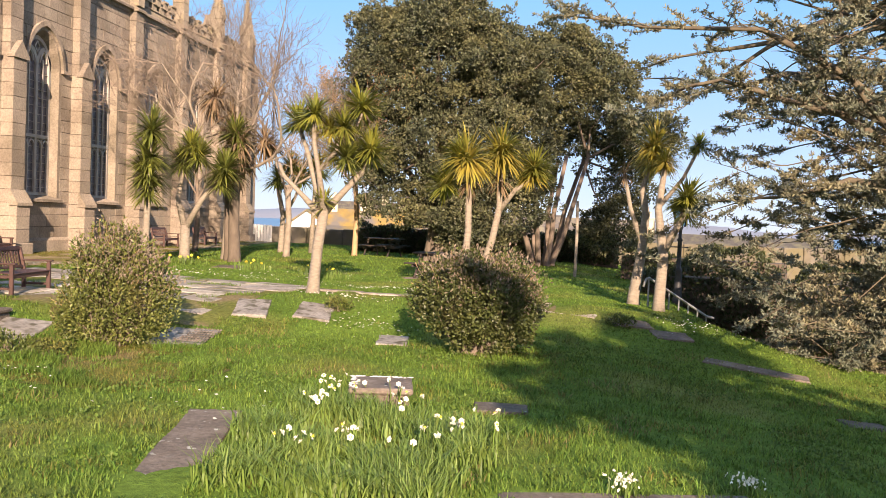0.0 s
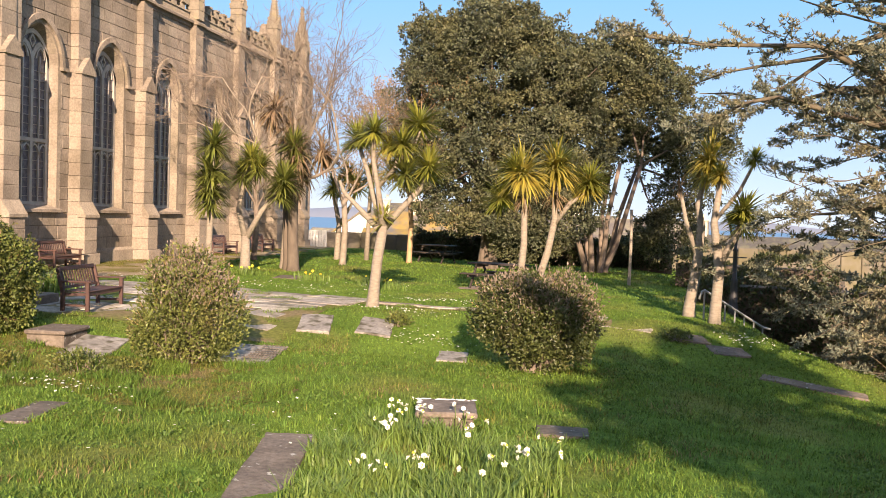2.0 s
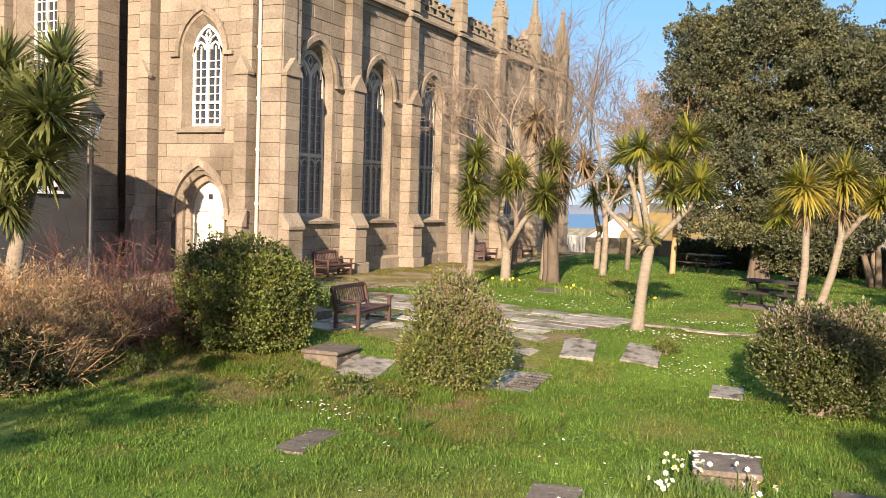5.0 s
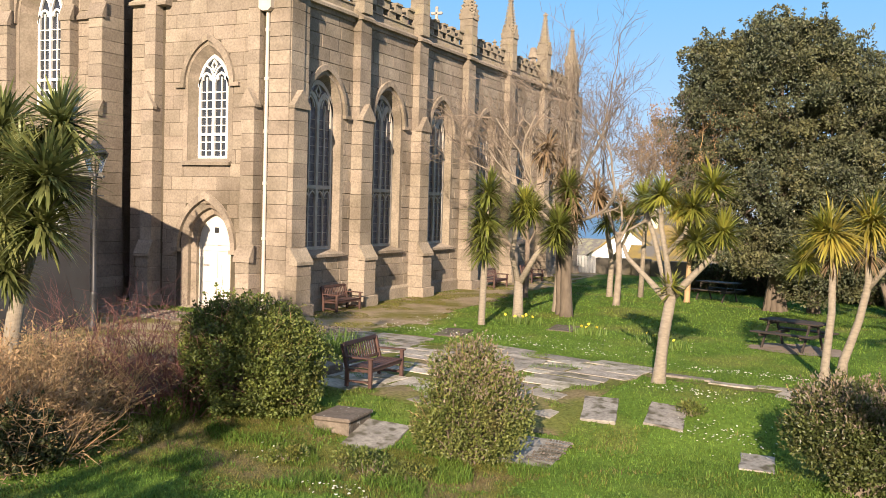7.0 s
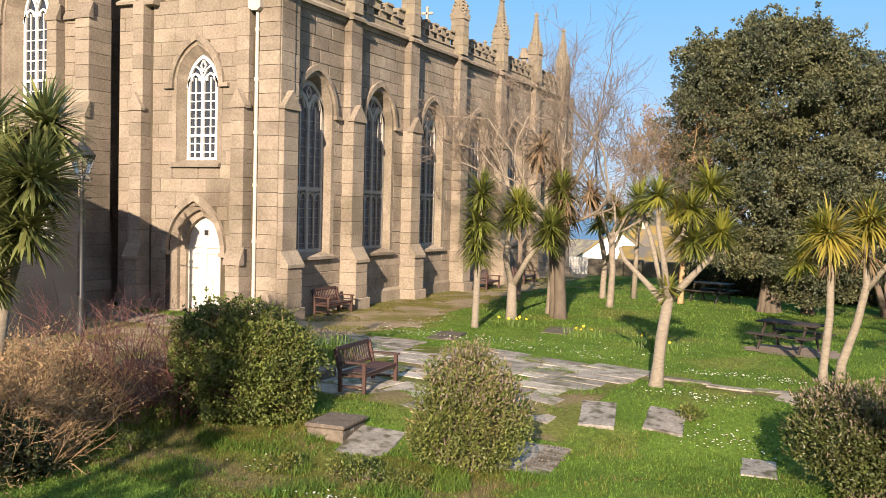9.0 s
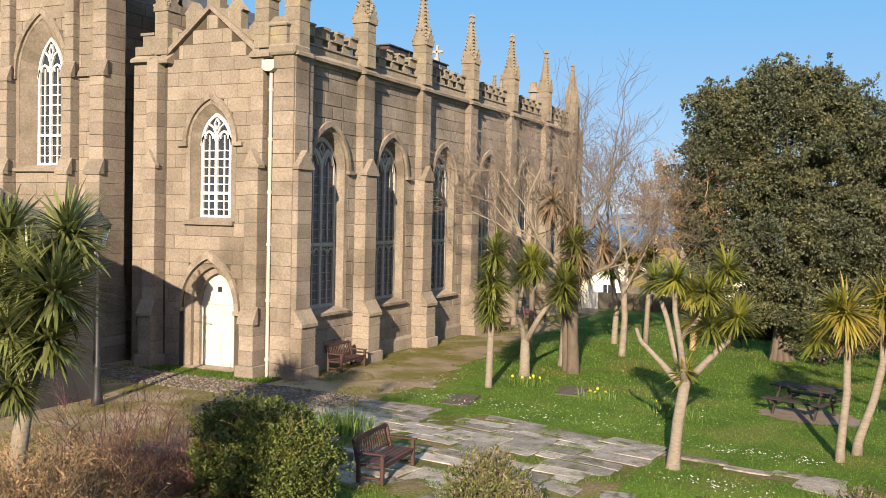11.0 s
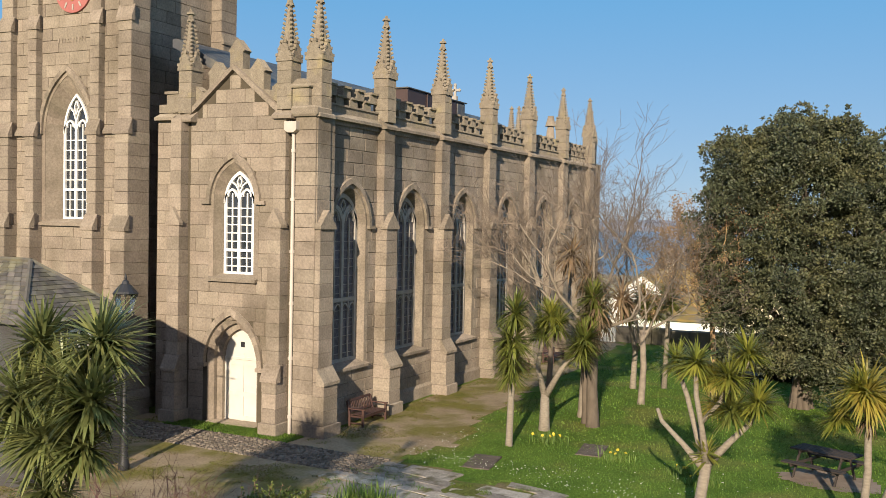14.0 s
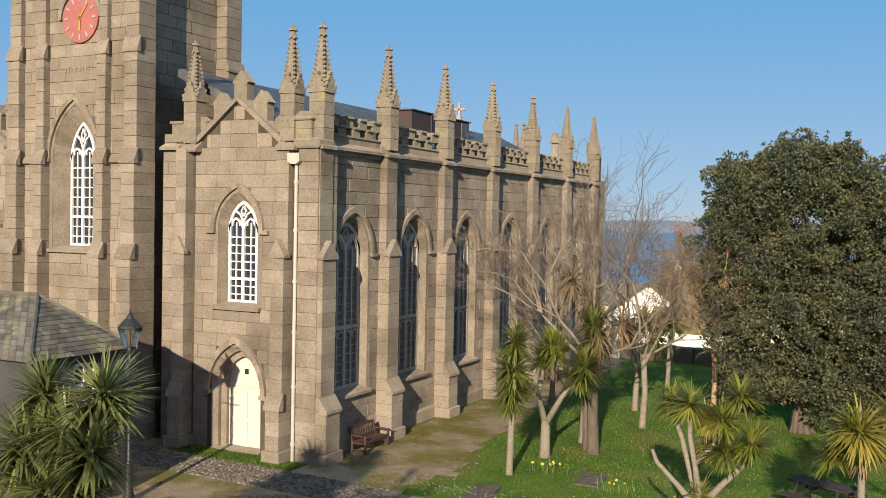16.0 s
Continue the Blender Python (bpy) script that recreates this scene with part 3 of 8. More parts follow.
def pinnacle(x, y, z, tip, parent, w=0.27):
    """A square shaft with a moulded neck, four crocketed gablets, a crocketed spire and a finial."""
    t = bmesh.new()
    sh = z + (tip - z) * 0.45
    pier(t, x - w, x + w, y - w, y + w, z, sh, 0.4)
    ob = part("pinnacle", t, STONE_TOP, parent)
    t = bmesh.new()
    box(t, x - w * 1.1, x + w * 1.1, y - w * 1.1, y + w * 1.1, sh - 0.05, sh + 0.03, 0.02)
    part("neck_mould", t, STONE_TOP, ob)
    for k, M in enumerate((lambda u, v, d: (x + u, y - d, v), lambda u, v, d: (x + u, y + d, v), lambda u, v, d: (x + d, y + u, v), lambda u, v, d: (x - d, y + u, v))):
        t = bmesh.new()
        gablet(t, M, 0, w * 1.08, sh - 0.1, 0.62, w * 0.3, w * 1.14)
        for sx in (-1, 1):
            for q in (0.15, 0.5, 0.85):
                u, v = sx * w * 1.12 * (1 - q), sh - 0.02 + 0.54 * q
                bar(t, M, u - 0.035, u + 0.035, v - 0.02, v + 0.06, w * 0.85, w * 1.2)
        part("gablet", t, STONE_TOP, ob)
    t = bmesh.new()
    top = tip - 0.25
    bmesh.ops.create_cone(t, cap_ends=True, segments=8, radius1=w * 0.98, radius2=0.06, depth=top - sh, matrix=Matrix.Translation((x, y, (sh + top) / 2)) @ pose(0, 0, 0, 0, 0, 22.5))
    n = 11
    for i in range(n):
        f = (i + 1.6) / (n + 1)
        rr = w * 0.98 * (1 - f) + 0.06 * f + 0.015
        zz = sh + (top - sh) * f
        for k in range(4):
            a = math.pi / 4 + k * math.pi / 2
            q = 0.05 * (1.3 - 0.5 * f)
            box(t, -q, q * 1.3, -q * 0.7, q * 0.7, -q * 0.8, q * 0.8, 0.012, Matrix.Translation((x + rr * math.cos(a), y + rr * math.sin(a), zz)) @ Matrix.Rotation(a, 4, 'Z') @ Matrix.Rotation(-0.5, 4, 'Y'))
    part("spire", t, STONE_TOP, ob)
    t = bmesh.new()
    for zz, r, hh in ((tip - 0.24, 0.13, 0.07), (tip - 0.13, 0.09, 0.14), (tip - 0.03, 0.14, 0.07), (tip + 0.05, 0.055, 0.1)):
        bmesh.ops.create_cone(t, cap_ends=True, segments=8, radius1=r, radius2=r * 0.8, depth=hh, matrix=Matrix.Translation((x, y, zz)))
    part("finial", t, STONE_TOP, ob)
    return ob


def pierced_parapet(M, u0, u1, v0, parent):
    """A low solid course, then a pierced wave of merlons with diamond gaps, two blocks high."""
    t = bmesh.new()
    bar(t, M, u0, u1, v0, v0 + 0.26, -0.36, -0.04)
    n = max(3, round((u1 - u0) / 0.80))
    s = (u1 - u0) / n
    for i in range(n):
        a = u0 + s * i
        for k, (du, dv) in enumerate(((0.0, 0.0), (0.5, 0.26))):
            cu = a + s * (0.25 + du)
            lo = v0 + 0.26 + dv
            pr = [(cu - s * 0.27, lo + 0.04), (cu - s * 0.20, lo), (cu + s * 0.20, lo), (cu + s * 0.27, lo + 0.04), (cu + s * 0.27, lo + 0.26), (cu + s * 0.12, lo + 0.32), (cu - s * 0.12, lo + 0.32), (cu - s * 0.27, lo + 0.26)]
            f = [t.verts.new(M(u, v, -0.06)) for u, v in pr]
            b = [t.verts.new(M(u, v, -0.34)) for u, v in pr]
            t.faces.new(f)
            t.faces.new(b[::-1])
            for q in range(8):
                t.faces.new((f[q], f[(q + 1) % 8], b[(q + 1) % 8], b[q]))
        bar(t, M, a + s * 0.02, a + s * 0.48, v0 + 0.50, v0 + 0.56, -0.38, 0.0)
        bar(t, M, a + s * 0.50, a + s * 0.98, v0 + 0.80, v0 + 0.87, -0.38, 0.0)
    bar(t, M, u0, u1, v0 + 0.22, v0 + 0.28, -0.38, 0.0)
    return part("parapet", t, STONE_TOP, parent)


def gothic_window(name, M, o, parent, glass, frame_mat, white=False, depth=0.42, splay=0.2):
    """Splayed stone reveal, glass, mullions, transoms, tracery ribs, hood and sill."""
    cu, w, sill, spring, h = o
    t = bmesh.new()
    outer = opening_pts(o)
    oi = (cu, w - splay, sill + 0.12, spring, h - splay * 1.25)
    inner = opening_pts(oi)
    for (a, b), (c2, d2) in zip(zip(outer, outer[1:]), zip(inner, inner[1:])):
        quad(t, M(*a, 0.0), M(*b, 0.0), M(*d2, -depth), M(*c2, -depth))
    win = part(name, t, STONE_TRIM, parent)
    t = bmesh.new()
    pts = [M(*p, -depth) for p in inner]
    t.faces.new([t.verts.new(p) for p in pts])
    part("pane", t, glass, win)
    t = bmesh.new()
    f = -depth + 0.01
    iw = oi[1]
    th = 0.085 if white else 0.11
    ring(t, M, opening_pts((cu, iw - th, sill + 0.12, spring, oi[4] - th * 1.25)), inner, f, f + 0.07)
    bar(t, M, cu - iw, cu + iw, sill + 0.12, sill + 0.12 + th, f, f + 0.072)
    bar(t, M, cu - th * 0.55, cu + th * 0.55, sill + 0.12, spring + oi[4] * 0.30, f, f + 0.075)
    # two sub-arches and the tracery above them
    for sx in (-1, 1):
        c2 = cu + sx * iw / 2
        arc_bar(t, M, arch(c2, iw / 2, spring - 0.1, iw * 0.75, 6), th * 0.8, f, f + 0.07)
        arc_bar(t, M, [(cu, spring + oi[4] * 0.22), (cu + sx * iw * 0.22, spring + oi[4] * 0.5), (cu + sx * iw * 0.5, spring + oi[4] * 0.62)], th * 0.6, f, f + 0.068)
        arc_bar(t, M, [(cu, spring + oi[4] * 0.82), (cu + sx * iw * 0.16, spring + oi[4] * 0.62), (cu, spring + oi[4] * 0.42)], th * 0.5, f, f + 0.066)
        arc_bar(t, M, arch(c2, iw / 4, spring + 0.1, iw * 0.4, 5), th * 0.45, f, f + 0.064)
    hh = spring - sill
    transoms = (0.36,) if white else (0.47,)
    for q in transoms:
        bar(t, M, cu - iw, cu + iw, sill + hh * q - th / 2, sill + hh * q + th / 2, f, f + 0.074)
        if not white:
            for sx in (-1, 1):
                for s2 in (-0.5, 0.5):
                    arc_bar(t, M, arch(cu + sx * iw / 2 + s2 * iw / 2, iw / 4, sill + hh * q - 0.42, 0.3, 5), th * 0.4, f, f + 0.06)
    part("tracery", t, frame_mat, win)
    t = bmesh.new()
    th2 = 0.035 if white else 0.05
    for sx in (-1, 1):
        c2 = cu + sx * iw / 2
        bar(t, M, c2 - th2 / 2, c2 + th2 / 2, sill + 0.12, spring + 0.2, f, f + 0.045)
    rows = 9 if white else 16
    for i in range(1, rows):
        v = sill + 0.12 + (hh - 0.12) * i / rows
        tt = th2 if white else 0.018
        bar(t, M, cu - iw, cu + iw, v - tt / 2, v + tt / 2, f, f + 0.035)
    part("glazing_grid", t, frame_mat, win)
    t = bmesh.new()
    gi, go = 0.10, 0.24
    hood_i = [p for p in arch(cu, w + gi, spring - 0.04, h + gi * 1.3 + 0.04)]
    hood_o = [p for p in arch(cu, w + go, spring - 0.04, h + go * 1.3 + 0.04)]
    ring(t, M, hood_i, hood_o, -0.02, 0.11)
    for sx in (-1, 1):
        bar(t, M, cu + sx * (w + 0.26) - 0.17, cu + sx * (w + 0.26) + 0.17, spring - 0.14, spring - 0.03, -0.02, 0.13)
    part("hood_mould", t, STONE_TRIM, win)
    t = bmesh.new()
    weathering(t, M, cu - w - 0.12, cu + w + 0.12, sill, sill + 0.16, -depth, 0.12, 0.03)
    part("window_sill", t, STONE_TRIM, win)
    t = bmesh.new()
    ring(t, M, outer, opening_pts(o, 0.17), -0.01, 0.018)
    part("surround", t, STONE_TRIM, win)
    return win


def side_wall():
    t = bmesh.new()
    wins = [((YB[i] + YB[i + 1]) / 2 - 0.05, 0.96, 1.8, 6.2, 1.12) for i in range(NB)]
    for i in range(NB):
        wall_with(t, on_side, YB[i], YB[i + 1], -0.5, lambda u: TOP, [wins[i]])
    wall = part("wall_side", t, STONE_IN, church)
    for i in range(NB):
        a, b = YB[i] + 0.34, YB[i + 1] - 0.34
        stones(on_side, a, b, 0.5, TOP, [wins[i]], wall, apart=(i == 0))
        t2 = bmesh.new()
        bar(t2, on_side, a, b, -0.4, 0.44, 0.0, 0.10)
        weathering(t2, on_side, a + 0.06, b - 0.06, 0.44, 0.56, 0.0, 0.09, 0.0)
        part("plinth", t2, STONE_TRIM, wall)
        gothic_window("window", on_side, wins[i], church, LEADED, TRACERY, False, 0.30, 0.13)
        # cornice and parapet
        t2 = bmesh.new()
        weathering(t2, on_side, YB[i] + 0.30, YB[i + 1] - 0.30, TOP + 0.10, TOP + 0.26, -0.05, 0.22, 0.0)
        bar(t2, on_side, YB[i] + 0.3, YB[i + 1] - 0.3, TOP - 0.12, TOP + 0.02, -0.05, 0.08)
        part("cornice", t2, STONE_TRIM, church)
        pierced_parapet(on_side, YB[i] + 0.30, YB[i + 1] - 0.30, TOP + 0.24, church)
    for i in range(NB + 1):
        buttress(on_side, YB[i], church)
        t2 = bmesh.new()
        weathering(t2, on_side, YB[i] - 0.36, YB[i] + 0.36, TOP + 0.06, TOP + 0.3, 0.08, 0.34, 0.05)
        part("cornice", t2, STONE_TRIM, church)
        pinnacle(X0 + 0.06, YB[i], TOP + 0.2, 12.86, church)


def door(M, cu, w, sill, spring, h, parent, depth=0.55):
    o = (cu, w, sill, spring, h)
    t = bmesh.new()
    outer = opening_pts(o)
    mid = opening_pts((cu, w - 0.14, sill, spring, h - 0.17))
    inn = opening_pts((cu, w - 0.30, sill, spring, h - 0.37))
    for A, B, d0, d1 in ((outer, mid, 0.0, -0.16), (mid, mid, -0.16, -0.30), (mid, inn, -0.30, -0.36), (inn, inn, -0.36, -depth)):
        for (a, b), (c2, d2) in zip(zip(A, A[1:]), zip(B, B[1:])):
            quad(t, M(*a, d0), M(*b, d0), M(*d2, d1), M(*c2, d1))
    dr = part("door", t, STONE_TRIM, parent, "white panelled door in a moulded pointed arch")
    t = bmesh.new()
    f = [t.verts.new(M(*p, -depth + 0.03)) for p in inn]
    b = [t.verts.new(M(*p, -depth - 0.05)) for p in inn]
    t.faces.new(f)
    t.faces.new(b[::-1])
    part("door_leaf", t, DOOR_PAINT, dr)
    t = bmesh.new()
    wi = w - 0.30
    bar(t, M, cu - wi, cu + wi, spring - 0.10, spring - 0.03, -depth + 0.03, -depth + 0.075)
    part("door_rail", t, DOOR_PAINT, dr)
    for a, b2 in ((cu - wi, cu - wi + 0.10), (cu - 0.055, cu + 0.055), (cu + wi - 0.10, cu + wi)):
        t = bmesh.new()
        bar(t, M, a, b2, sill, spring - 0.10, -depth + 0.03, -depth + 0.062)
        part("door_stile", t, DOOR_PAINT, dr)
    for v in (sill + 0.02, sill + 0.75, spring - 0.28):
        t = bmesh.new()
        bar(t, M, cu - wi, cu + wi, v, v + 0.13, -depth + 0.03, -depth + 0.058)
        part("door_rail", t, DOOR_PAINT, dr)
    t = bmesh.new()
    bar(t, M, cu - 0.07, cu + 0.07, spring + 0.28, spring + 0.44, -depth + 0.03, -depth + 0.05)
    part("door_light", t, IRON, dr)
    t = bmesh.new()
    ring(t, M, arch(cu, w + 0.06, spring - 0.2, h + 0.28), arch(cu, w + 0.22, spring - 0.2, h + 0.5), -0.02, 0.13)
    for sx in (-1, 1):
        bar(t, M, cu + sx * (w + 0.14) - 0.13, cu + sx * (w + 0.14) + 0.13, spring - 0.32, spring - 0.2, -0.02, 0.15)
    part("hood_mould", t, STONE_TRIM, dr)
    t = bmesh.new()
    bar(t, M, cu - w, cu + w, sill - 0.3, sill, -depth, 0.08)
    part("door_step", t, STONE_TRIM, dr)
    return dr


def aisle_front(cu, flip, with_door, apart):
    """A gabled aisle front with window, gable battlements, flanking buttresses."""
    M = on_front(Y0)
    hw = 1.72
    t = bmesh.new()
    win = (cu, 0.76, 4.5, 6.88, 1.12)
    dr = (cu, 0.95, 0.12, 2.1, 1.22)
    ops = [dr, win] if with_door else [win]
    apex, foot = 10.75, 9.35
    wall_with(t, M, cu - hw - 0.5 - (0.8 if with_door else 0), cu + hw + 0.9, -0.5, lambda u: max(foot, apex - (apex - foot) * abs(u - cu) / hw), ops)
    wall = part("wall_front", t, STONE_IN, church)
    stones(M, cu - hw + 0.04, cu + hw - 0.05, 0.0, foot, ops, wall, apart=apart)
    if with_door:
        # the strip of wall between the buttress and the tower, with its cornice and battlement
        a, b = cu - hw - 1.28, cu - hw - 0.5
        stones(M, a, b, 0.0, foot, [], wall)
        t2 = bmesh.new()
        weathering(t2, M, a, b, TOP + 0.1, TOP + 0.26, -0.1, 0.2, 0)
        bar(t2, M, a, b, TOP + 0.26, TOP + 0.52, -0.4, -0.03)
        bar(t2, M, a + 0.3, b, TOP + 0.52, TOP + 0.84, -0.4, -0.03)
        bar(t2, M, a + 0.25, b, TOP + 0.84, TOP + 0.92, -0.45, 0.02)
        part("parapet", t2, STONE_TOP, church)
        t2 = bmesh.new()
        box(t2, a - 0.02, a + 0.5, Y0 + 0.72, Y0 + 3.2, -0.5, TOP)
        part("wall_return", t2, STONE_IN, church)
    stones(M, cu - hw, cu + hw, foot, apex - 0.15, [], wall, top=lambda v: (cu - hw * (apex - v) / (apex - foot), cu + hw * (apex - v) / (apex - foot)))
    gothic_window("window", M, win, church, GLASS, WHITE, True, 0.32, 0.2)
    if with_door:
        door(M, *dr, church)
    # raking cornice and the battlements on the gable
    t = bmesh.new()
    for sx in (-1, 1):
        a, b = (cu, apex), (cu + sx * hw, foot)
        n = Vector((-(b[1] - a[1]), b[0] - a[0])).normalized() * 0.16
        n = n if n.y > 0 else -n
        ps = [a, b, (b[0] + n.x, b[1] + n.y), (a[0] + n.x * 0, a[1] + n.y * 1.2)]
        lo = [t.verts.new(M(u, v, 0.16)) for u, v in ps]
        hi = [t.verts.new(M(u, v, -0.4)) for u, v in ps]
        t.faces.new(lo)
        t.faces.new(hi[::-1])
        for i in range(4):
            t.faces.new((lo[i], lo[(i + 1) % 4], hi[(i + 1) % 4], hi[i]))
    part("gable_cornice", t, STONE_TRIM, church)
    t = bmesh.new()
    for sx in (-1, 0, 1):
        for k in ((0,) if sx == 0 else (0.45, 0.9)):
            u = cu + sx * hw * k
            v = apex - (apex - foot) * k + 0.08
            ww = 0.24
            pr = [(u - ww, v - 0.25), (u + ww, v - 0.25), (u + ww, v + 0.45), (u + ww + 0.07, v + 0.50), (u, v + 0.86), (u - ww - 0.07, v + 0.50), (u - ww, v + 0.45)]
            if k == 0.9:
                pr = [(u - ww, v - 0.25), (u + ww, v - 0.25), (u + ww, v + 0.62), (u, v + 0.78), (u - ww, v + 0.62)]
            prism(t, pr, "y", Y0 + 0.02, Y0 + 0.36)
        if sx:
            for k in (0.22, 0.68):
                u = cu + sx * hw * k
                v = apex - (apex - foot) * k
                prism(t, [(u - 0.24, v), (u + 0.24, v), (u + 0.24, v + 0.30), (u - 0.24, v + 0.36)], "y", Y0 + 0.04, Y0 + 0.34)
    part("gable_battlement", t, STONE_TOP, church)
    for sx in (-1, 1):
        u = cu + sx * (hw + 0.27) if sx != flip else cu + flip * 1.78
        buttress(M, u, church, w=0.24, d_low=0.56, d_mid=0.42, d_top=0.34 if sx != flip else 0.2, z_low=1.7, z_gab=6.12, z_top=TOP + 0.05)
        t = bmesh.new()
        u = cu + sx * (hw + (0.06 if sx != flip else 0.18))
        weathering(t, M, u - 0.3, u + 0.3, TOP + 0.02, TOP + 0.26, 0.0, 0.26, 0.05)
        part("cornice", t, STONE_TRIM, church)
        pinnacle(u, Y0 + 0.05, TOP + 0.2, 12.8 if sx * flip > 0 else 12.6, church, 0.25)


side_wall()
FC = -19.28
aisle_front(FC, 1, True, True)
# corner block between the front and the side wall
t = bmesh.new()
box(t, -16.95, -16.35, Y0 - 0.08, Y0 + 0.9, -0.3, TOP)
cp = part("corner_pier", t, STONE_IN, church)
for i in range(24):
    block(cp, -17.0, -16.30, Y0 - 0.12, Y0 + 0.9, -0.3 + i * 0.40, 0.094 + i * 0.40)
t = bmesh.new()
pier(t, -17.12, -16.55, Y0 - 0.14, Y0 + 0.05, TOP + 0.28, TOP + 0.8, 0.3)
box(t, -17.18, -16.5, Y0 - 0.22, Y0 + 0.08, TOP + 0.8, TOP + 0.9, 0.03)
prism(t, [(-17.14, TOP + 0.9), (-16.54, TOP + 0.9), (-16.7, TOP + 1.06), (-16.98, TOP + 1.06)], "y", Y0 - 0.16, Y0 + 0.05)
box(t, -17.12, -16.2, Y0 - 0.26, Y0 + 0.6, TOP - 0.02, TOP + 0.28, 0.06)
part("corner_block", t, STONE_TOP, church)
# downpipe with its hopper and brackets
t = bmesh.new()
bmesh.ops.create_cone(t, cap_ends=True, segments=10, radius1=0.055, radius2=0.055, depth=8.75, matrix=Matrix.Translation((-17.06, Y0 - 0.13, 4.46)))
dp = part("downpipe", t, PIPE, church, "cream painted downpipe with a hopper head")
t = bmesh.new()
prism(t, [(-17.28, 9.14), (-16.86, 9.14), (-16.86, 8.9), (-16.96, 8.82), (-17.16, 8.82), (-17.28, 8.9)], "y", Y0 - 0.3, Y0 - 0.02)
part("hopper", t, PIPE, dp)
for zz in (0.6, 2.3, 3.9, 5.4, 6.9, 8.3):
    t = bmesh.new()
    bmesh.ops.create_cone(t, cap_ends=True, segments=10, radius1=0.075, radius2=0.075, depth=0.09, matrix=Matrix.Translation((-17.06, Y0 - 0.13, zz)))
    part("bracket", t, PIPE, dp)
# recessed wall between aisle front and tower, and the far aisle
TX0, TX1, TY0 = -28.6, -22.75, 22.95
for a, b in ((-23.4, -21.8), (-29.4, -28.5)):
    t = bmesh.new()
    M = on_front(Y0 + 2.4)
    wall_with(t, M, a, b, -0.5, lambda u: TOP, [])
    wl = part("wall_link", t, STONE, church)
    stones(M, a + 0.05, b - 0.05, 0, TOP, [], wl)
    t = bmesh.new()
    weathering(t, M, a, b, TOP + 0.1, TOP + 0.26, -0.1, 0.2, 0)
    bar(t, M, a, b, TOP + 0.26, TOP + 0.5, -0.4, -0.05)
    for k in range(1):
        u = a + 0.45
        bar(t, M, u, u + 0.5, TOP + 0.5, TOP + 0.8, -0.4, -0.05)
        bar(t, M, u - 0.05, u + 0.55, TOP + 0.8, TOP + 0.88, -0.45, 0.0)
    part("parapet", t, STONE_TOP, church)
aisle_front(-30.9, -1, False, False)


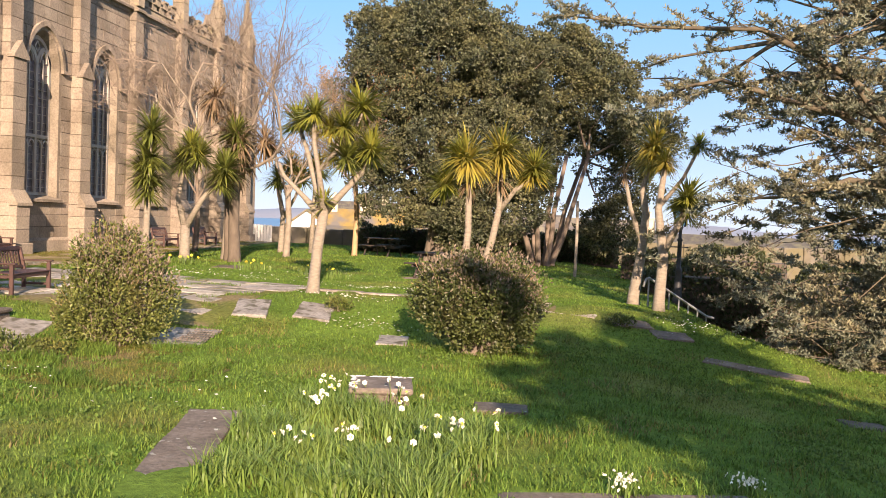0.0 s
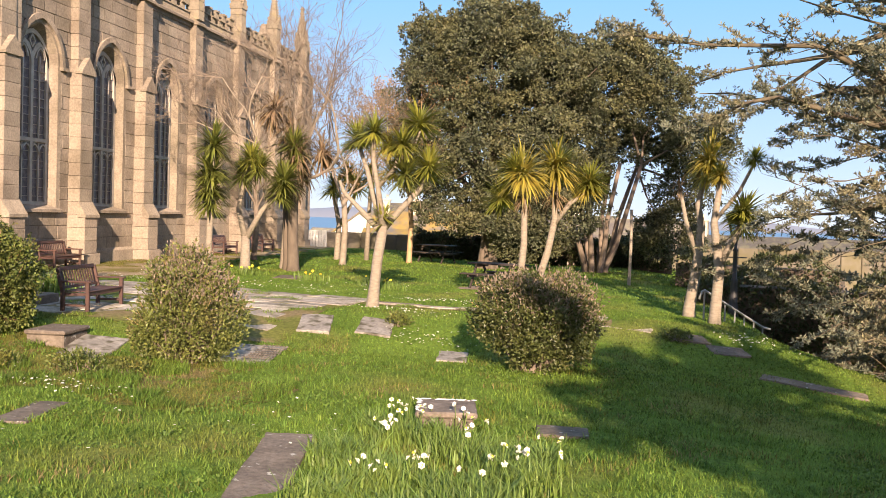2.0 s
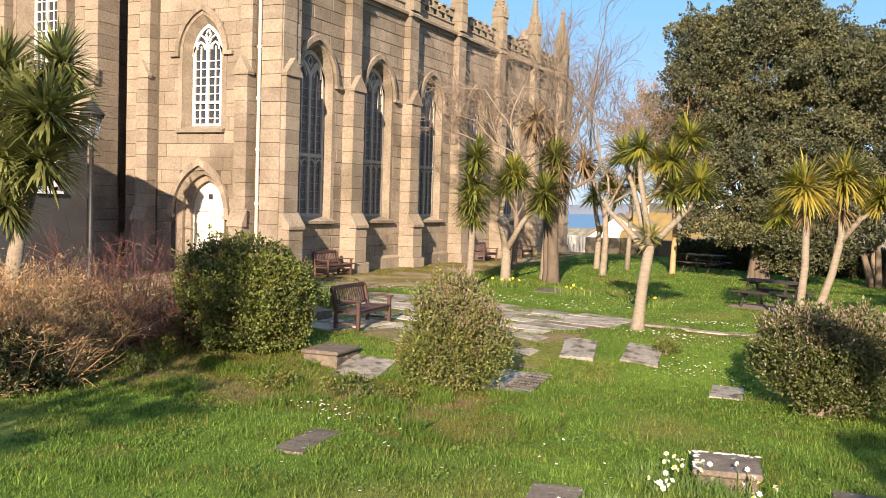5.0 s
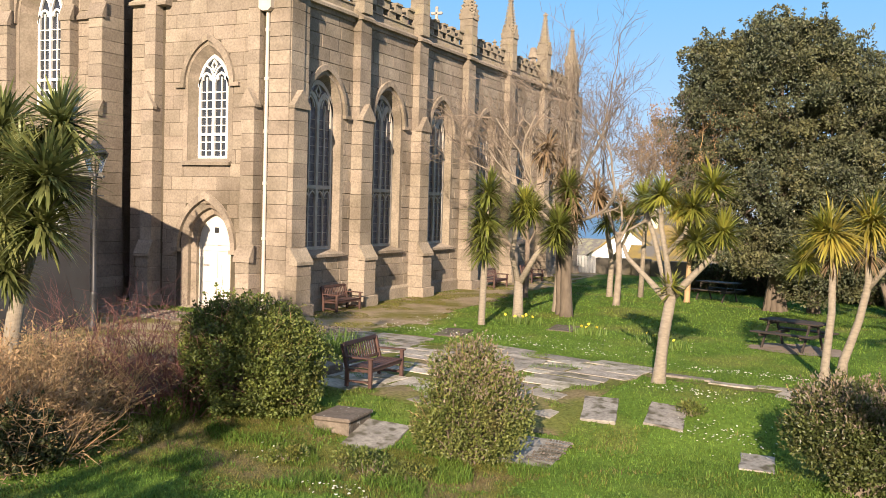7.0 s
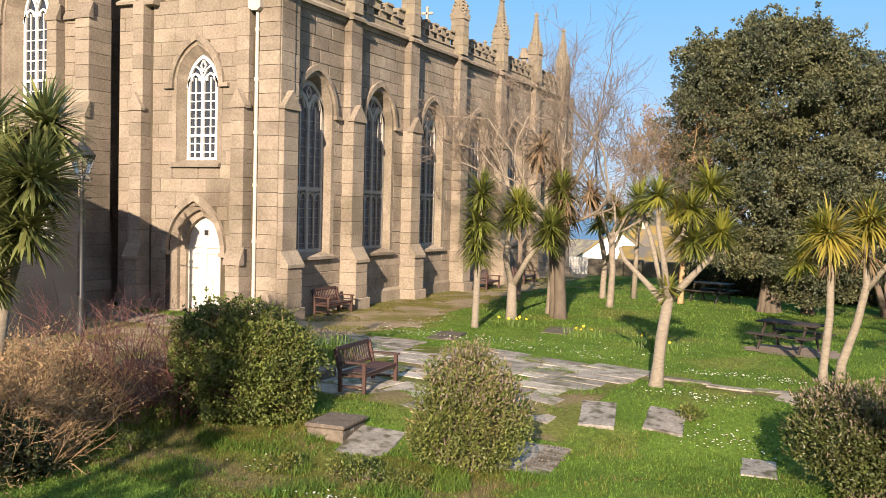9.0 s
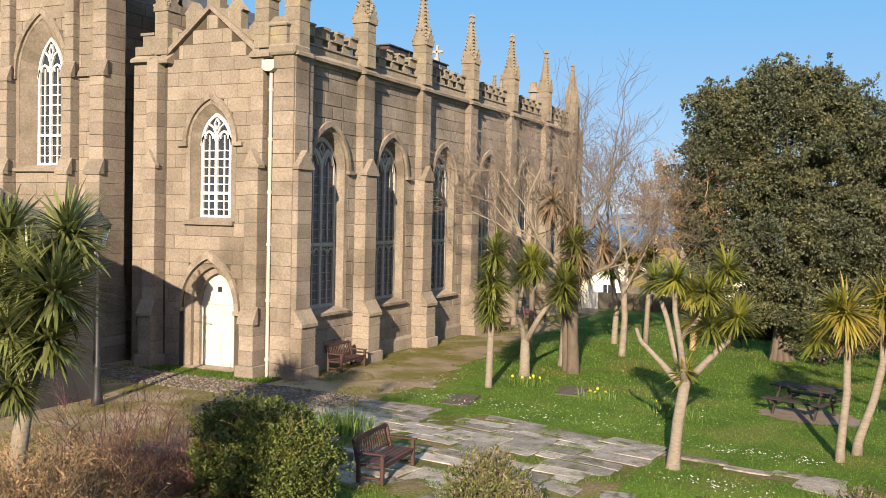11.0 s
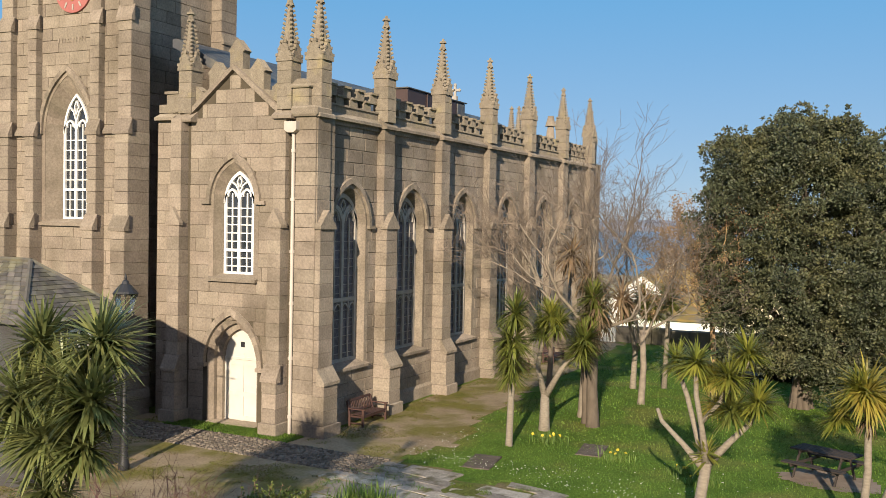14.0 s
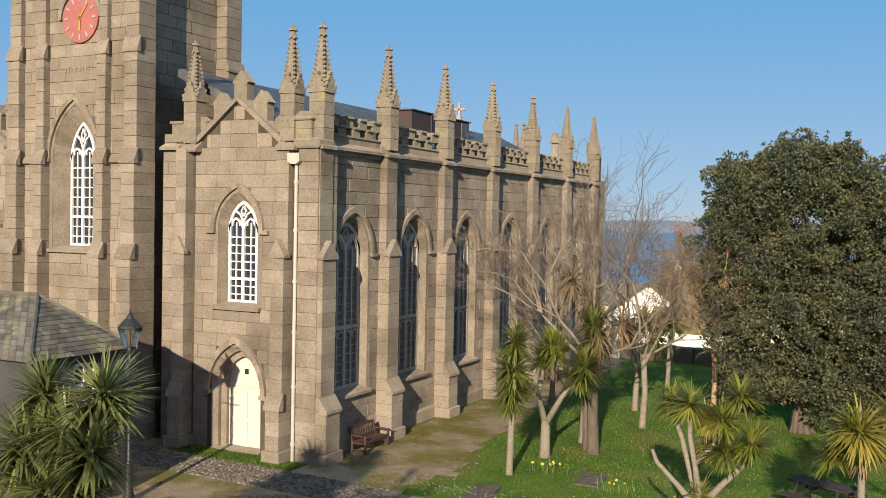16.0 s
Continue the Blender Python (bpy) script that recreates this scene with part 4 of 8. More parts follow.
def tower():
    tw = thing("church_tower", "tall square granite west tower with stepped buttresses and clock", "tower")
    cx = (TX0 + TX1) / 2
    M = on_front(TY0)
    XF = TX1 - 0.55                  # plane of the flank, behind the angle buttress
    Ms = lambda u, v, d: (XF + d, u, v)
    win = (cx - 0.05, 1.0, 6.05, 9.1, 1.75)
    H = 27.0
    t = bmesh.new()
    wall_with(t, M, TX0, XF, -0.5, lambda u: H, [win], 0.9)
    wf = part("wall_front", t, STONE_IN, tw)
    stones(M, TX0 + 0.5, XF - 0.02, 0, 18.0, [win], wf)
    stones(M, TX0 + 0.5, XF - 0.02, 18.0, H, [], wf)
    t = bmesh.new()
    wall_with(t, Ms, TY0 + 0.9, TY0 + 4.8, -0.5, lambda u: H, [], 0.9)
    ws = part("wall_flank", t, STONE_IN, tw)
    stones(Ms, TY0 + 0.4, TY0 + 4.4, 0.0, H, [], ws)
    t = bmesh.new()
    box(t, TX0, TX0 + 0.9, TY0 + 0.9, TY0 + 4.8, -0.5, H)
    box(t, TX0, XF, TY0 + 3.9, TY0 + 4.8, -0.5, H - 0.01)
    box(t, TX0 - 0.3, TX1 + 0.3, TY0 - 0.3, TY0 + 5.1, H, H + 0.5, 0.05)
    part("wall_rear", t, STONE, tw)
    gothic_window("window", M, win, tw, GLASS, WHITE, True, 0.42, 0.44)
    # angle buttresses in stages
    for u0, u1, dd in ((TX1 - 1.74, TX1 - 1.32, 1.0), (TX1 - 0.55, TX1 + 0.03, 1.0), (TX0 + 1.32, TX0 + 1.74, 1.0), (TX0 - 0.03, TX0 + 0.55, 1.0)):
        t = bmesh.new()
        cu, hw = (u0 + u1) / 2, (u1 - u0) / 2
        box(t, u0 + 0.08, u1 - 0.08, TY0 - 0.1, TY0 + 0.4, -0.4, 27.0)
        bt = part("buttress", t, STONE_IN, tw)
        stages = ((-0.4, 0.9, 0.92, 0.1), (0.9, 2.35, 0.78, 0.06), (2.35, 5.95, 0.52, 0.0), (5.95, 8.95, 0.38, -0.01), (8.95, 12.45, 0.28, -0.02), (12.45, 18.0, 0.2, -0.03), (18.0, 27.0, 0.14, -0.05))
        for a, b, d, g in stages:
            n = round((b - a) / 0.37)
            for i in range(n):
                j = rng.uniform(-0.005, 0.006)
                lo, hi = a + (b - a) * i / n, a + (b - a) * (i + 1) / n
                block(bt, cu - hw - g - j, cu + hw + g + j, TY0 - d * dd - j, TY0 + 0.55, lo + 0.003, hi - 0.003)
        for (a, b, d, g), (a2, b2, d2, g2) in zip(stages, stages[1:]):
            t = bmesh.new()
            weathering(t, M, cu - hw - g * 0.5, cu + hw + g * 0.5, b, b + 0.42, d2 * dd - 0.02, d * dd, 0.05 if b < 9 or b > 10 else 0.09)
            part("set_off", t, STONE_TRIM, bt)
    # flank buttresses towards the nave
    for y in (TY0 + 4.5,):
        t = bmesh.new()
        box(t, XF - 0.2, XF + 0.3, y - 0.36, y + 0.36, 8.9, 27)
        fb = part("buttress", t, STONE_IN, tw)
        for a, b, d in ((8.95, 12.45, 0.56), (12.45, 18.0, 0.46), (18, 27, 0.38)):
            n = round((b - a) / 0.37)
            for i in range(n):
                lo, hi = a + (b - a) * i / n, a + (b - a) * (i + 1) / n
                block(fb, XF - 0.2, XF + d, y - 0.42, y + 0.42, lo + 0.003, hi - 0.003)
            t = bmesh.new()
            weathering(t, Ms, y - 0.42, y + 0.42, b, b + 0.3, d - 0.05, d, 0.05)
            part("set_off", t, STONE_TRIM, fb)
    for u0, u1, v in ((TX0, cx - 1.25, 9.0), (cx + 1.15, XF, 9.0), (TX0, XF, 17.8)):
        t = bmesh.new()
        weathering(t, M, u0, u1, v, v + 0.18, 0, 0.14, 0)
        part("string_course", t, STONE_TRIM, tw)
    # clock
    t = bmesh.new()
    cz = 13.62
    bmesh.ops.create_cone(t, cap_ends=True, segments=40, radius1=0.80, radius2=0.80, depth=0.10, matrix=Matrix.Translation((cx + 0.25, TY0 - 0.05, cz)) @ pose(0, 0, 0, 90, 0, 0))
    ck = part("clock", t, CLOCK_RED, tw, "round red clock face with pale numerals and gilt pointers")
    for i in range(12):
        a = math.pi / 6 * i
        t = bmesh.new()
        box(t, -0.03, 0.03, -0.01, 0.01, -0.09, 0.09, 0, Matrix.Translation((cx + 0.25 + 0.62 * math.sin(a), TY0 - 0.108, cz + 0.62 * math.cos(a))) @ Matrix.Rotation(a, 4, 'Y'))
        part("numeral", t, TRACERY, ck)
    for length, a, ww in ((0.58, radians(38), 0.03), (0.42, radians(183), 0.045)):
        t = bmesh.new()
        box(t, -ww, ww, -0.012, 0.012, -0.12, length, 0.008, Matrix.Translation((cx + 0.25, TY0 - 0.125, cz)) @ Matrix.Rotation(a, 4, 'Y'))
        part("clock_hand", t, GOLD, ck)
    t = bmesh.new()
    Mc = M
    ring(t, Mc, [(cx + 0.25 + 0.84 * math.cos(a), cz + 0.84 * math.sin(a)) for a in np.linspace(0, math.pi, 20)], [(cx + 0.25 + 0.98 * math.cos(a), cz + 0.98 * math.sin(a)) for a in np.linspace(0, math.pi, 20)], 0, 0.14)
    part("clock_hood", t, STONE_TRIM, ck)
    # worn carved letters under the clock, too weathered to read
    t = bmesh.new()
    for i in range(10):
        bar(t, M, cx - 0.5 + i * 0.13, cx - 0.43 + i * 0.13, 11.9, 12.06, 0.0, 0.035)
    part("carved_inscription", t, STONE_TRIM, tw, "row of weathered carved letters")


tower()
# roofs behind the parapets
t = bmesh.new()
ye = YB[-1] + 0.4
prism(t, [(X0 - 0.4, TOP + 0.1), (-22.0, 11.95), (-22.2, 11.95), (-22.2, 11.7), (X0 - 0.4, TOP - 0.15)], "y", Y0 + 0.5, ye - 0.2)
prism(t, [(-22.2, 11.95), (-25.45, 12.4), (-34.0, TOP + 0.1), (-34.0, TOP - 0.1), (-22.2, 11.7)], "y", 27.8, ye - 0.2)
part("roof", t, SLATE, church, "grey slate roof behind the parapet")
t = bmesh.new()
box(t, -17.0, -16.55 - 0.7, ye - 0.6, ye, -0.5, TOP)
box(t, -34.5, -16.62, ye - 0.6, ye + 2.2, -0.5, TOP + 0.3)
box(t, -34.9, -34.3, Y0 + 0.4, ye, -0.5, TOP + 0.3)
part("wall_rear", t, STONE, church)
rm = thing("roof_box", "dark red clad plant room on the church roof", "roof housing", (0, 0, 0))
t = bmesh.new()
box(t, -22.1, -20.5, 36.4, 42.2, 10.2, 11.98, 0.03)
part("housing", t, CLADDING, rm)
t = bmesh.new()
box(t, -22.2, -20.42, 36.3, 42.28, 11.98, 12.04, 0.02)
part("housing_roof", t, SLATE, rm)
for yy in (38.2, 40.0):
    t = bmesh.new()
    box(t, -20.5, -20.44, yy - 0.03, yy + 0.03, 10.9, 11.96, 0.006)
    part("cladding_seam", t, CLADDING, rm)
# dark grey panel added for the housing's darker far end
t = bmesh.new()
box(t, -20.55, -20.46, 41.3, 42.1, 10.7, 11.9, 0.01)
part("louvre_door", t, SLATE, rm, "dark grey panel at the far end")

pinnacle(-17.0, 51.1, TOP + 0.2, 12.5, church)
pinnacle(-21.6, 50.8, TOP + 0.2, 12.8, church, 0.2)
pinnacle(-21.15, 50.8, TOP + 0.2, 12.8, church, 0.2)
t = bmesh.new()
for z, q in ((9.6, 0.3), (11.3, 0.22), (11.62, 0.3), (11.88, 0.22)):
    bmesh.ops.create_cone(t, cap_ends=True, segments=10, radius1=q, radius2=q * 0.72, depth=1.7 if z < 10 else 0.3, matrix=Matrix.Translation((-18.95, 50.0, z + (0.85 if z < 10 else 0.15))))
part("finial", t, STONE_TRIM, church, "carved stone finial on the east gable")
cf = thing("stone_cross", "pale stone cross finial on the church roof ridge", "cross", (-21.0, 42.1, 12.03))
t = bmesh.new()
box(t, -0.12, 0.12, -0.12, 0.12, -0.1, 0.35, 0.03)
part("base", t, TRACERY, cf)
t = bmesh.new()
box(t, -0.06, 0.06, -0.06, 0.06, 0.33, 0.86, 0.02)
box(t, -0.22, 0.22, -0.06, 0.06, 0.56, 0.68, 0.02)
for x, z in ((-0.23, 0.62), (0.23, 0.62), (0, 0.88)):
    bmesh.ops.create_icosphere(t, subdivisions=1, radius=0.09, matrix=Matrix.Translation((x, 0, z)))
part("shaft", t, TRACERY, cf)


# ---- plants ----
prng = np.random.default_rng(7)
vr = random.Random(11)


def leaves_mesh(name, cen, nor, length, width, material, parent=None, label="", fold=0.15):
    """Many small leaves: each a lozenge of two triangles, bent along its rib. cen, nor: n x 3 places and growing directions."""
    n = len(cen)
    d = nor / (np.linalg.norm(nor, axis=1, keepdims=True) + 1e-9)
    r = prng.normal(size=(n, 3))
    s = np.cross(d, r)
    s /= (np.linalg.norm(s, axis=1, keepdims=True) + 1e-9)
    q = np.cross(d, s)
    ln = (length * prng.uniform(0.7, 1.3, n))[:, None]
    wd = (width * prng.uniform(0.7, 1.3, n))[:, None]
    V = np.empty((n, 4, 3))
    V[:, 0] = cen
    V[:, 1] = cen + d * ln * 0.45 + s * wd * 0.5 + q * wd * fold
    V[:, 2] = cen + d * ln
    V[:, 3] = cen + d * ln * 0.45 - s * wd * 0.5 + q * wd * fold
    F = np.arange(n * 4).reshape(n, 4)
    return raw(name, V.reshape(-1, 3), F, material, parent, label)


def wander(p, d, length, steps, bend, up=0.0):
    """Points of a crooked branch."""
    pts = [Vector(p)]
    d = Vector(d).normalized()
    for _ in range(steps):
        d = (d + Vector((vr.gauss(0, bend), vr.gauss(0, bend), vr.gauss(0, bend) + up))).normalized()
        pts.append(pts[-1] + d * (length / steps))
    return pts, d


def crown_tree(name, label, at, trunk_top, lobes, leaf_n, leaf_l, leaf_w, material, stems=1, r0=0.35, bark=None, spread=0.0):
    """A broadleaf tree: stems and limbs to each lobe, and a crown of clumps of leaves with gaps between them."""
    tr = thing(name, label, "tree", at)
    bx, by, bz = at
    V, F = [], []
    tops = []
    for s in range(stems):
        a = 2 * math.pi * s / max(1, stems) + 0.5
        off = Vector((math.cos(a), math.sin(a), 0)) * (spread * 0.25 if stems > 1 else 0)
        top = Vector((math.cos(a) * spread, math.sin(a) * spread, trunk_top)) if stems > 1 else Vector((0, 0, trunk_top))
        mid = off.lerp(top, 0.5) + Vector((vr.uniform(-.15, .15), vr.uniform(-.15, .15), 0))
        k = r0 / (1 if stems == 1 else 1.9)
        tube(V, F, [off + Vector((0, 0, -0.3)), off + Vector((0, 0, 0.15)), off.lerp(mid, 0.5) + Vector((0.04, 0, 0)), mid, top], [k * 1.4, k * 1.15, k, k * 0.85, k * 0.65], 8)
        tops.append((top, k * 0.65))
        if stems == 1:
            # fluted foot with root spurs, and a second leaning stem behind
            for j in range(9):
                b = 2 * math.pi * j / 9 + vr.uniform(-.25, .25)
                g = Vector((math.cos(b), math.sin(b), 0))
                tube(V, F, [g * k * vr.uniform(1.15, 1.6) + Vector((0, 0, -0.25)), g * k * vr.uniform(0.85, 1.05) + Vector((0, 0, 0.22)), g * k * 0.72 + Vector((0, 0, 0.9)), g * k * 0.45 + Vector((0, 0, trunk_top))], [k * 0.42, k * 0.4, k * 0.36, k * 0.2], 6)
            tube(V, F, [(1.3, 0.5, -0.3), (1.22, 0.45, 0.3), (1.35, 0.3, 1.3), (1.6, 0.2, 2.6), (1.9, 0.2, 4.2)], [k * 0.95, k * 0.7, k * 0.6, k * 0.5, k * 0.35], 8)
    for (cx, cy, cz, rx, ry, rz) in lobes:
        c = Vector((cx, cy, cz))
        top, k = min(tops, key=lambda q: (q[0] - c).length)
        m = top.lerp(c, 0.5) + Vector((vr.uniform(-.3, .3), vr.uniform(-.3, .3), 0.2))
        tube(V, F, [top, m, c], [k * 0.8, k * 0.5, k * 0.2], 6)
        for _ in range(5):
            e = c + Vector((vr.uniform(-1, 1) * rx, vr.uniform(-1, 1) * ry, vr.uniform(-1, 1) * rz)) * 0.75
            tube(V, F, [m.lerp(c, 0.6), m.lerp(e, 0.7) + Vector((0, 0, 0.1)), e], [k * 0.3, k * 0.18, k * 0.06], 4)
    raw("trunk", V, F, bark or BARK, tr, smooth=True)
    # clumps sit mostly near the lobes' skins
    total = sum(l[3] * l[4] + l[3] * l[5] for l in lobes)
    cs, ns = [], []
    for (cx, cy, cz, rx, ry, rz) in lobes:
        share = (rx * ry + rx * rz) / total
        n_clump = max(6, int(leaf_n * share / 92))
        for _ in range(n_clump):
            d = prng.normal(size=3)
            d /= np.linalg.norm(d)
            if d[2] < -0.55 and prng.random() < 0.6:
                d[2] = -d[2]
            k = prng.uniform(0.74, 1.04) if prng.random() < 0.72 else prng.uniform(0.35, 0.8)
            k *= 1 + 0.42 * noise.noise(Vector((d[0] * 2.6 + cx, d[1] * 2.6 + cy, d[2] * 2.6 + cz))) + 0.3 * noise.noise(Vector((d[0] * 6 + cx, d[1] * 6 + cy, d[2] * 6)))
            c = np.array((cx, cy, cz)) + d * k * np.array((rx, ry, rz))
            if prng.random() < 0.16:
                # a leafy shoot standing out of the crown
                m = 46
                w = d + np.array((0, 0, 0.45)) + prng.normal(size=3) * 0.35
                w /= np.linalg.norm(w)
                u = prng.uniform(0, 1, m)[:, None]
                cs.append(c + w * u * prng.uniform(0.35, 0.8) + prng.normal(size=(m, 3)) * 0.09 * (1.15 - u))
                ns.append(w * 0.8 + prng.normal(size=(m, 3)) * 0.7)
                continue
            sz = prng.uniform(0.16, 0.44)
            m = int(190 * (sz / 0.45) ** 2)
            # a dome of leaves, dense on its upper and outer side
            p = prng.normal(size=(m, 3)) + d * 0.55 + np.array((0, 0, 0.3))
            p /= np.linalg.norm(p, axis=1, keepdims=True)
            p *= (sz * prng.uniform(0.72, 1.05, m))[:, None] * np.array((1.0, 1.0, 0.72))
            cs.append(c + p)
            ns.append(p * 1.4 + prng.normal(size=(m, 3)) * 0.45 + np.array((0, 0, 0.1)))
    leaves_mesh("crown", np.vstack(cs), np.vstack(ns), leaf_l, leaf_w, material, tr)
    return tr


def strap_head(r_leaf, n, droop, width=0.045, low=0.35, seed=0):
    """A tuft of sword leaves round the origin, as vertex and face arrays."""
    g = np.random.default_rng(seed)
    V, F = [], []
    for i in range(n):
        az = g.uniform(0, 2 * math.pi)
        el = math.asin(min(0.98, max(-0.75, g.uniform(-low * 1.5, 1.0))))
        ln = r_leaf * g.uniform(0.72, 1.12)
        d = Vector((math.cos(az) * math.cos(el), math.sin(az) * math.cos(el), math.sin(el)))
        side = Vector((-math.sin(az), math.cos(az), 0))
        p = d * 0.05 + Vector((0, 0, g.uniform(-0.12, 0.1)))
        b = len(V)
        for k in range(5):
            f = k / 4
            w = width * (0.55 + 1.1 * f * (1 - f) * 2) * (1 - f ** 4 * 0.95) * 0.5
            V += [tuple(p + side * w), tuple(p - side * w)]
            d = (d + Vector((0, 0, -droop * (0.25 + f) * 0.33))).normalized()
            p = p + d * ln / 4
        for k in range(4):
            F.append((b + 2 * k, b + 2 * k + 1, b + 2 * k + 3, b + 2 * k + 2))
    return V, F


HEADS = {}
for key, (rl, n, dr, mt, lw) in {"green": (0.74, 240, 0.55, CORD_LEAF, 0.35), "dark": (0.76, 240, 0.6, CORD_DARK, 0.4), "yellow": (0.85, 220, 0.95, CORD_YEL, 0.35), "dead": (0.8, 70, 1.7, CORD_DEAD, 0.7), "small": (0.45, 60, 0.4, CORD_LEAF, 0.2), "near": (0.88, 340, 0.5, NEAR_LEAF, 0.45)}.items():
    vv, ff = strap_head(rl, n, dr, 0.05 if key != "near" else 0.055, lw, len(HEADS) + 3)
    me = bpy.data.meshes.new("leaf_tuft")
    me.from_pydata(vv, [], ff)
    me.materials.append(mt)
    HEADS[key] = me


def cordyline(at, stems, heads, label, bark=None):
    """stems: lists of points with a radius each, from the base; heads: (x, y, z, kind, size, tilt)."""
    tr = thing("cordyline_palm", label, "palm tree", at, group="cordyline palms on the lawn")
    for st in stems:
        V, F = [], []
        tube(V, F, [p[:3] for p in st], [p[3] for p in st], 9)
        raw("trunk", V, F, bark or BARK_CORD, tr, smooth=True)
    for x, y, z, kind, s in heads:
        ob = new("leaf_tuft", HEADS[kind])
        ob.parent = tr
        ob.matrix_basis = Matrix.Translation((x, y, z)) @ pose(0, 0, 0, vr.uniform(-14, 14), vr.uniform(-14, 14), vr.uniform(0, 360)) @ Matrix.Scale(s, 4)
    return tr


def shrub(name, label, at, lobes, n, ll, lw, material, twig_mat=None, tips=0, up=0.25, sprigs=0):
    """A rounded leafy shrub: many stems from one root, leaves mostly near the uneven skin, some dry tips."""
    sh = thing(name, label, "bush", at)
    V, F = [], []
    for (cx, cy, cz, rx, ry, rz) in lobes:
        for _ in range(26):
            e = Vector((cx + vr.uniform(-.6, .6) * rx, cy + vr.uniform(-.6, .6) * ry, cz + vr.uniform(-0.2, 0.7) * rz))
            b = Vector((vr.gauss(0, 0.09), vr.gauss(0, 0.09), -0.1))
            tube(V, F, [b, b.lerp(e, 0.5) + Vector((0, 0, -0.1)), e], [0.02, 0.013, 0.005], 4, cap=False)
    raw("stem_mass", V, F, twig_mat or BARK_BARE, sh)
    cs, ns = [], []
    tot = sum(l[3] * l[5] for l in lobes)
    for (cx, cy, cz, rx, ry, rz) in lobes:
        k = int(n * rx * rz / tot / 26)
        for _ in range(k):
            d = prng.normal(size=3)
            d /= np.linalg.norm(d)
            q = (prng.uniform(0.76, 1.02) + (0.12 if prng.random() < 0.12 else 0)) * (1 + 0.42 * noise.noise(Vector((d[0] * 2.4 + cx + at[0], d[1] * 2.2 + cy, d[2] * 2.2 + cz))))
            c = np.array((cx, cy, cz)) + d * q * np.array((rx, ry, rz))
            if c[2] < 0.02:
                continue
            p = prng.normal(size=(26, 3)) + d * 0.6 + np.array((0, 0, 0.35))
            p *= prng.uniform(0.08, 0.15) / np.linalg.norm(p, axis=1, keepdims=True)
            cs.append(c + p)
            ns.append(p * 2 + d * 0.35 + np.array((0, 0, up)) + prng.normal(size=(26, 3)) * 0.6)
    # young shoots that stand out of the skin
    W, G = [], []
    for _ in range(sprigs):
        cx, cy, cz, rx, ry, rz = lobes[vr.randrange(len(lobes))]
        a, e = vr.uniform(0, 2 * math.pi), vr.uniform(0.1, 1.4)
        d = Vector((math.cos(a) * math.cos(e), math.sin(a) * math.cos(e), math.sin(e)))
        b = Vector((cx + d.x * rx * 0.85, cy + d.y * ry * 0.85, cz + d.z * rz * 0.85))
        q, _d = wander(b, d + Vector((0, 0, 0.5)), vr.uniform(0.16, 0.42), 3, 0.15)
        tube(W, G, q, [0.007, 0.006, 0.005, 0.003], 3, cap=False)
        m = 22
        k = prng.uniform(0, 2.99, m)
        P = np.array([tuple(q[int(v)].lerp(q[int(v) + 1], v % 1)) for v in k])
        cs.append(P)
        ns.append(prng.normal(size=(m, 3)) * 0.7 + np.array(tuple(d)) * 0.4 + np.array((0, 0, 0.3)))
    if sprigs:
        tagged(raw("shoot_mass", W, G, BROWNTWIG, sh), kind="stuff")
    cs, ns = np.vstack(cs), np.vstack(ns)
    leaves_mesh("foliage", cs, ns, ll, lw, material, sh)
    if tips:
        hi = np.argsort(-cs[:, 2] - 0.25 * cs[:, 0] + prng.normal(0, 0.16, len(cs)))[:len(cs) // 3]
        i = prng.choice(hi, tips)
        leaves_mesh("dry_tip_mass", cs[i] + ns[i] * 0.05, ns[i] + np.array((0, 0, 0.4)), ll * 1.1, lw * 0.7, TIP_LEAF, sh)
    return sh


def twig_shrub(name, label, at, rx, ry, h, n, material, leafy=0, leaf_mat=None, thick=1.0):
    """A leafless shrub of upright forking twigs."""
    sh = thing(name, label, "bush", at)
    V, F, S, K = [], [], [], []
    tips = []
    for _ in range(n):
        b = Vector((vr.gauss(0, rx * 0.4), vr.gauss(0, ry * 0.4), -0.1))
        d = Vector((b.x * 0.55 / max(rx, 0.1) + vr.gauss(0, 0.25), b.y * 0.55 / max(ry, 0.1) + vr.gauss(0, 0.25), 1))
        pts, dd = wander(b, d, h * vr.uniform(0.4, 1.08), 4, 0.22, 0.0)
        tube(S, K, pts, [k * thick for k in (0.013, 0.011, 0.009, 0.007, 0.004)], 3, cap=False)
        for _ in range(6):
            i = vr.randrange(1, 4)
            p = pts[i].lerp(pts[i + 1], vr.random())
            q, d2 = wander(p, dd + Vector((vr.gauss(0, .9), vr.gauss(0, .9), 0.0)), h * vr.uniform(0.12, 0.35), 2, 0.2)
            tube(V, F, q, [k * thick for k in (0.006, 0.004, 0.003)], 3, cap=False)
            tips += q[1:]
    raw("stem_mass", S, K, material, sh)["kind"] = "stuff"
    raw("twig_mass", V, F, material, sh)["kind"] = "stuff"
    if leafy:
        i = prng.integers(0, len(tips), leafy)
        c = np.array([tuple(t) for t in tips])[i] + prng.normal(size=(leafy, 3)) * 0.06
        leaves_mesh("foliage", c, prng.normal(size=(leafy, 3)) + np.array((0, 0, 0.5)), 0.06, 0.025, leaf_mat, sh)
    return sh


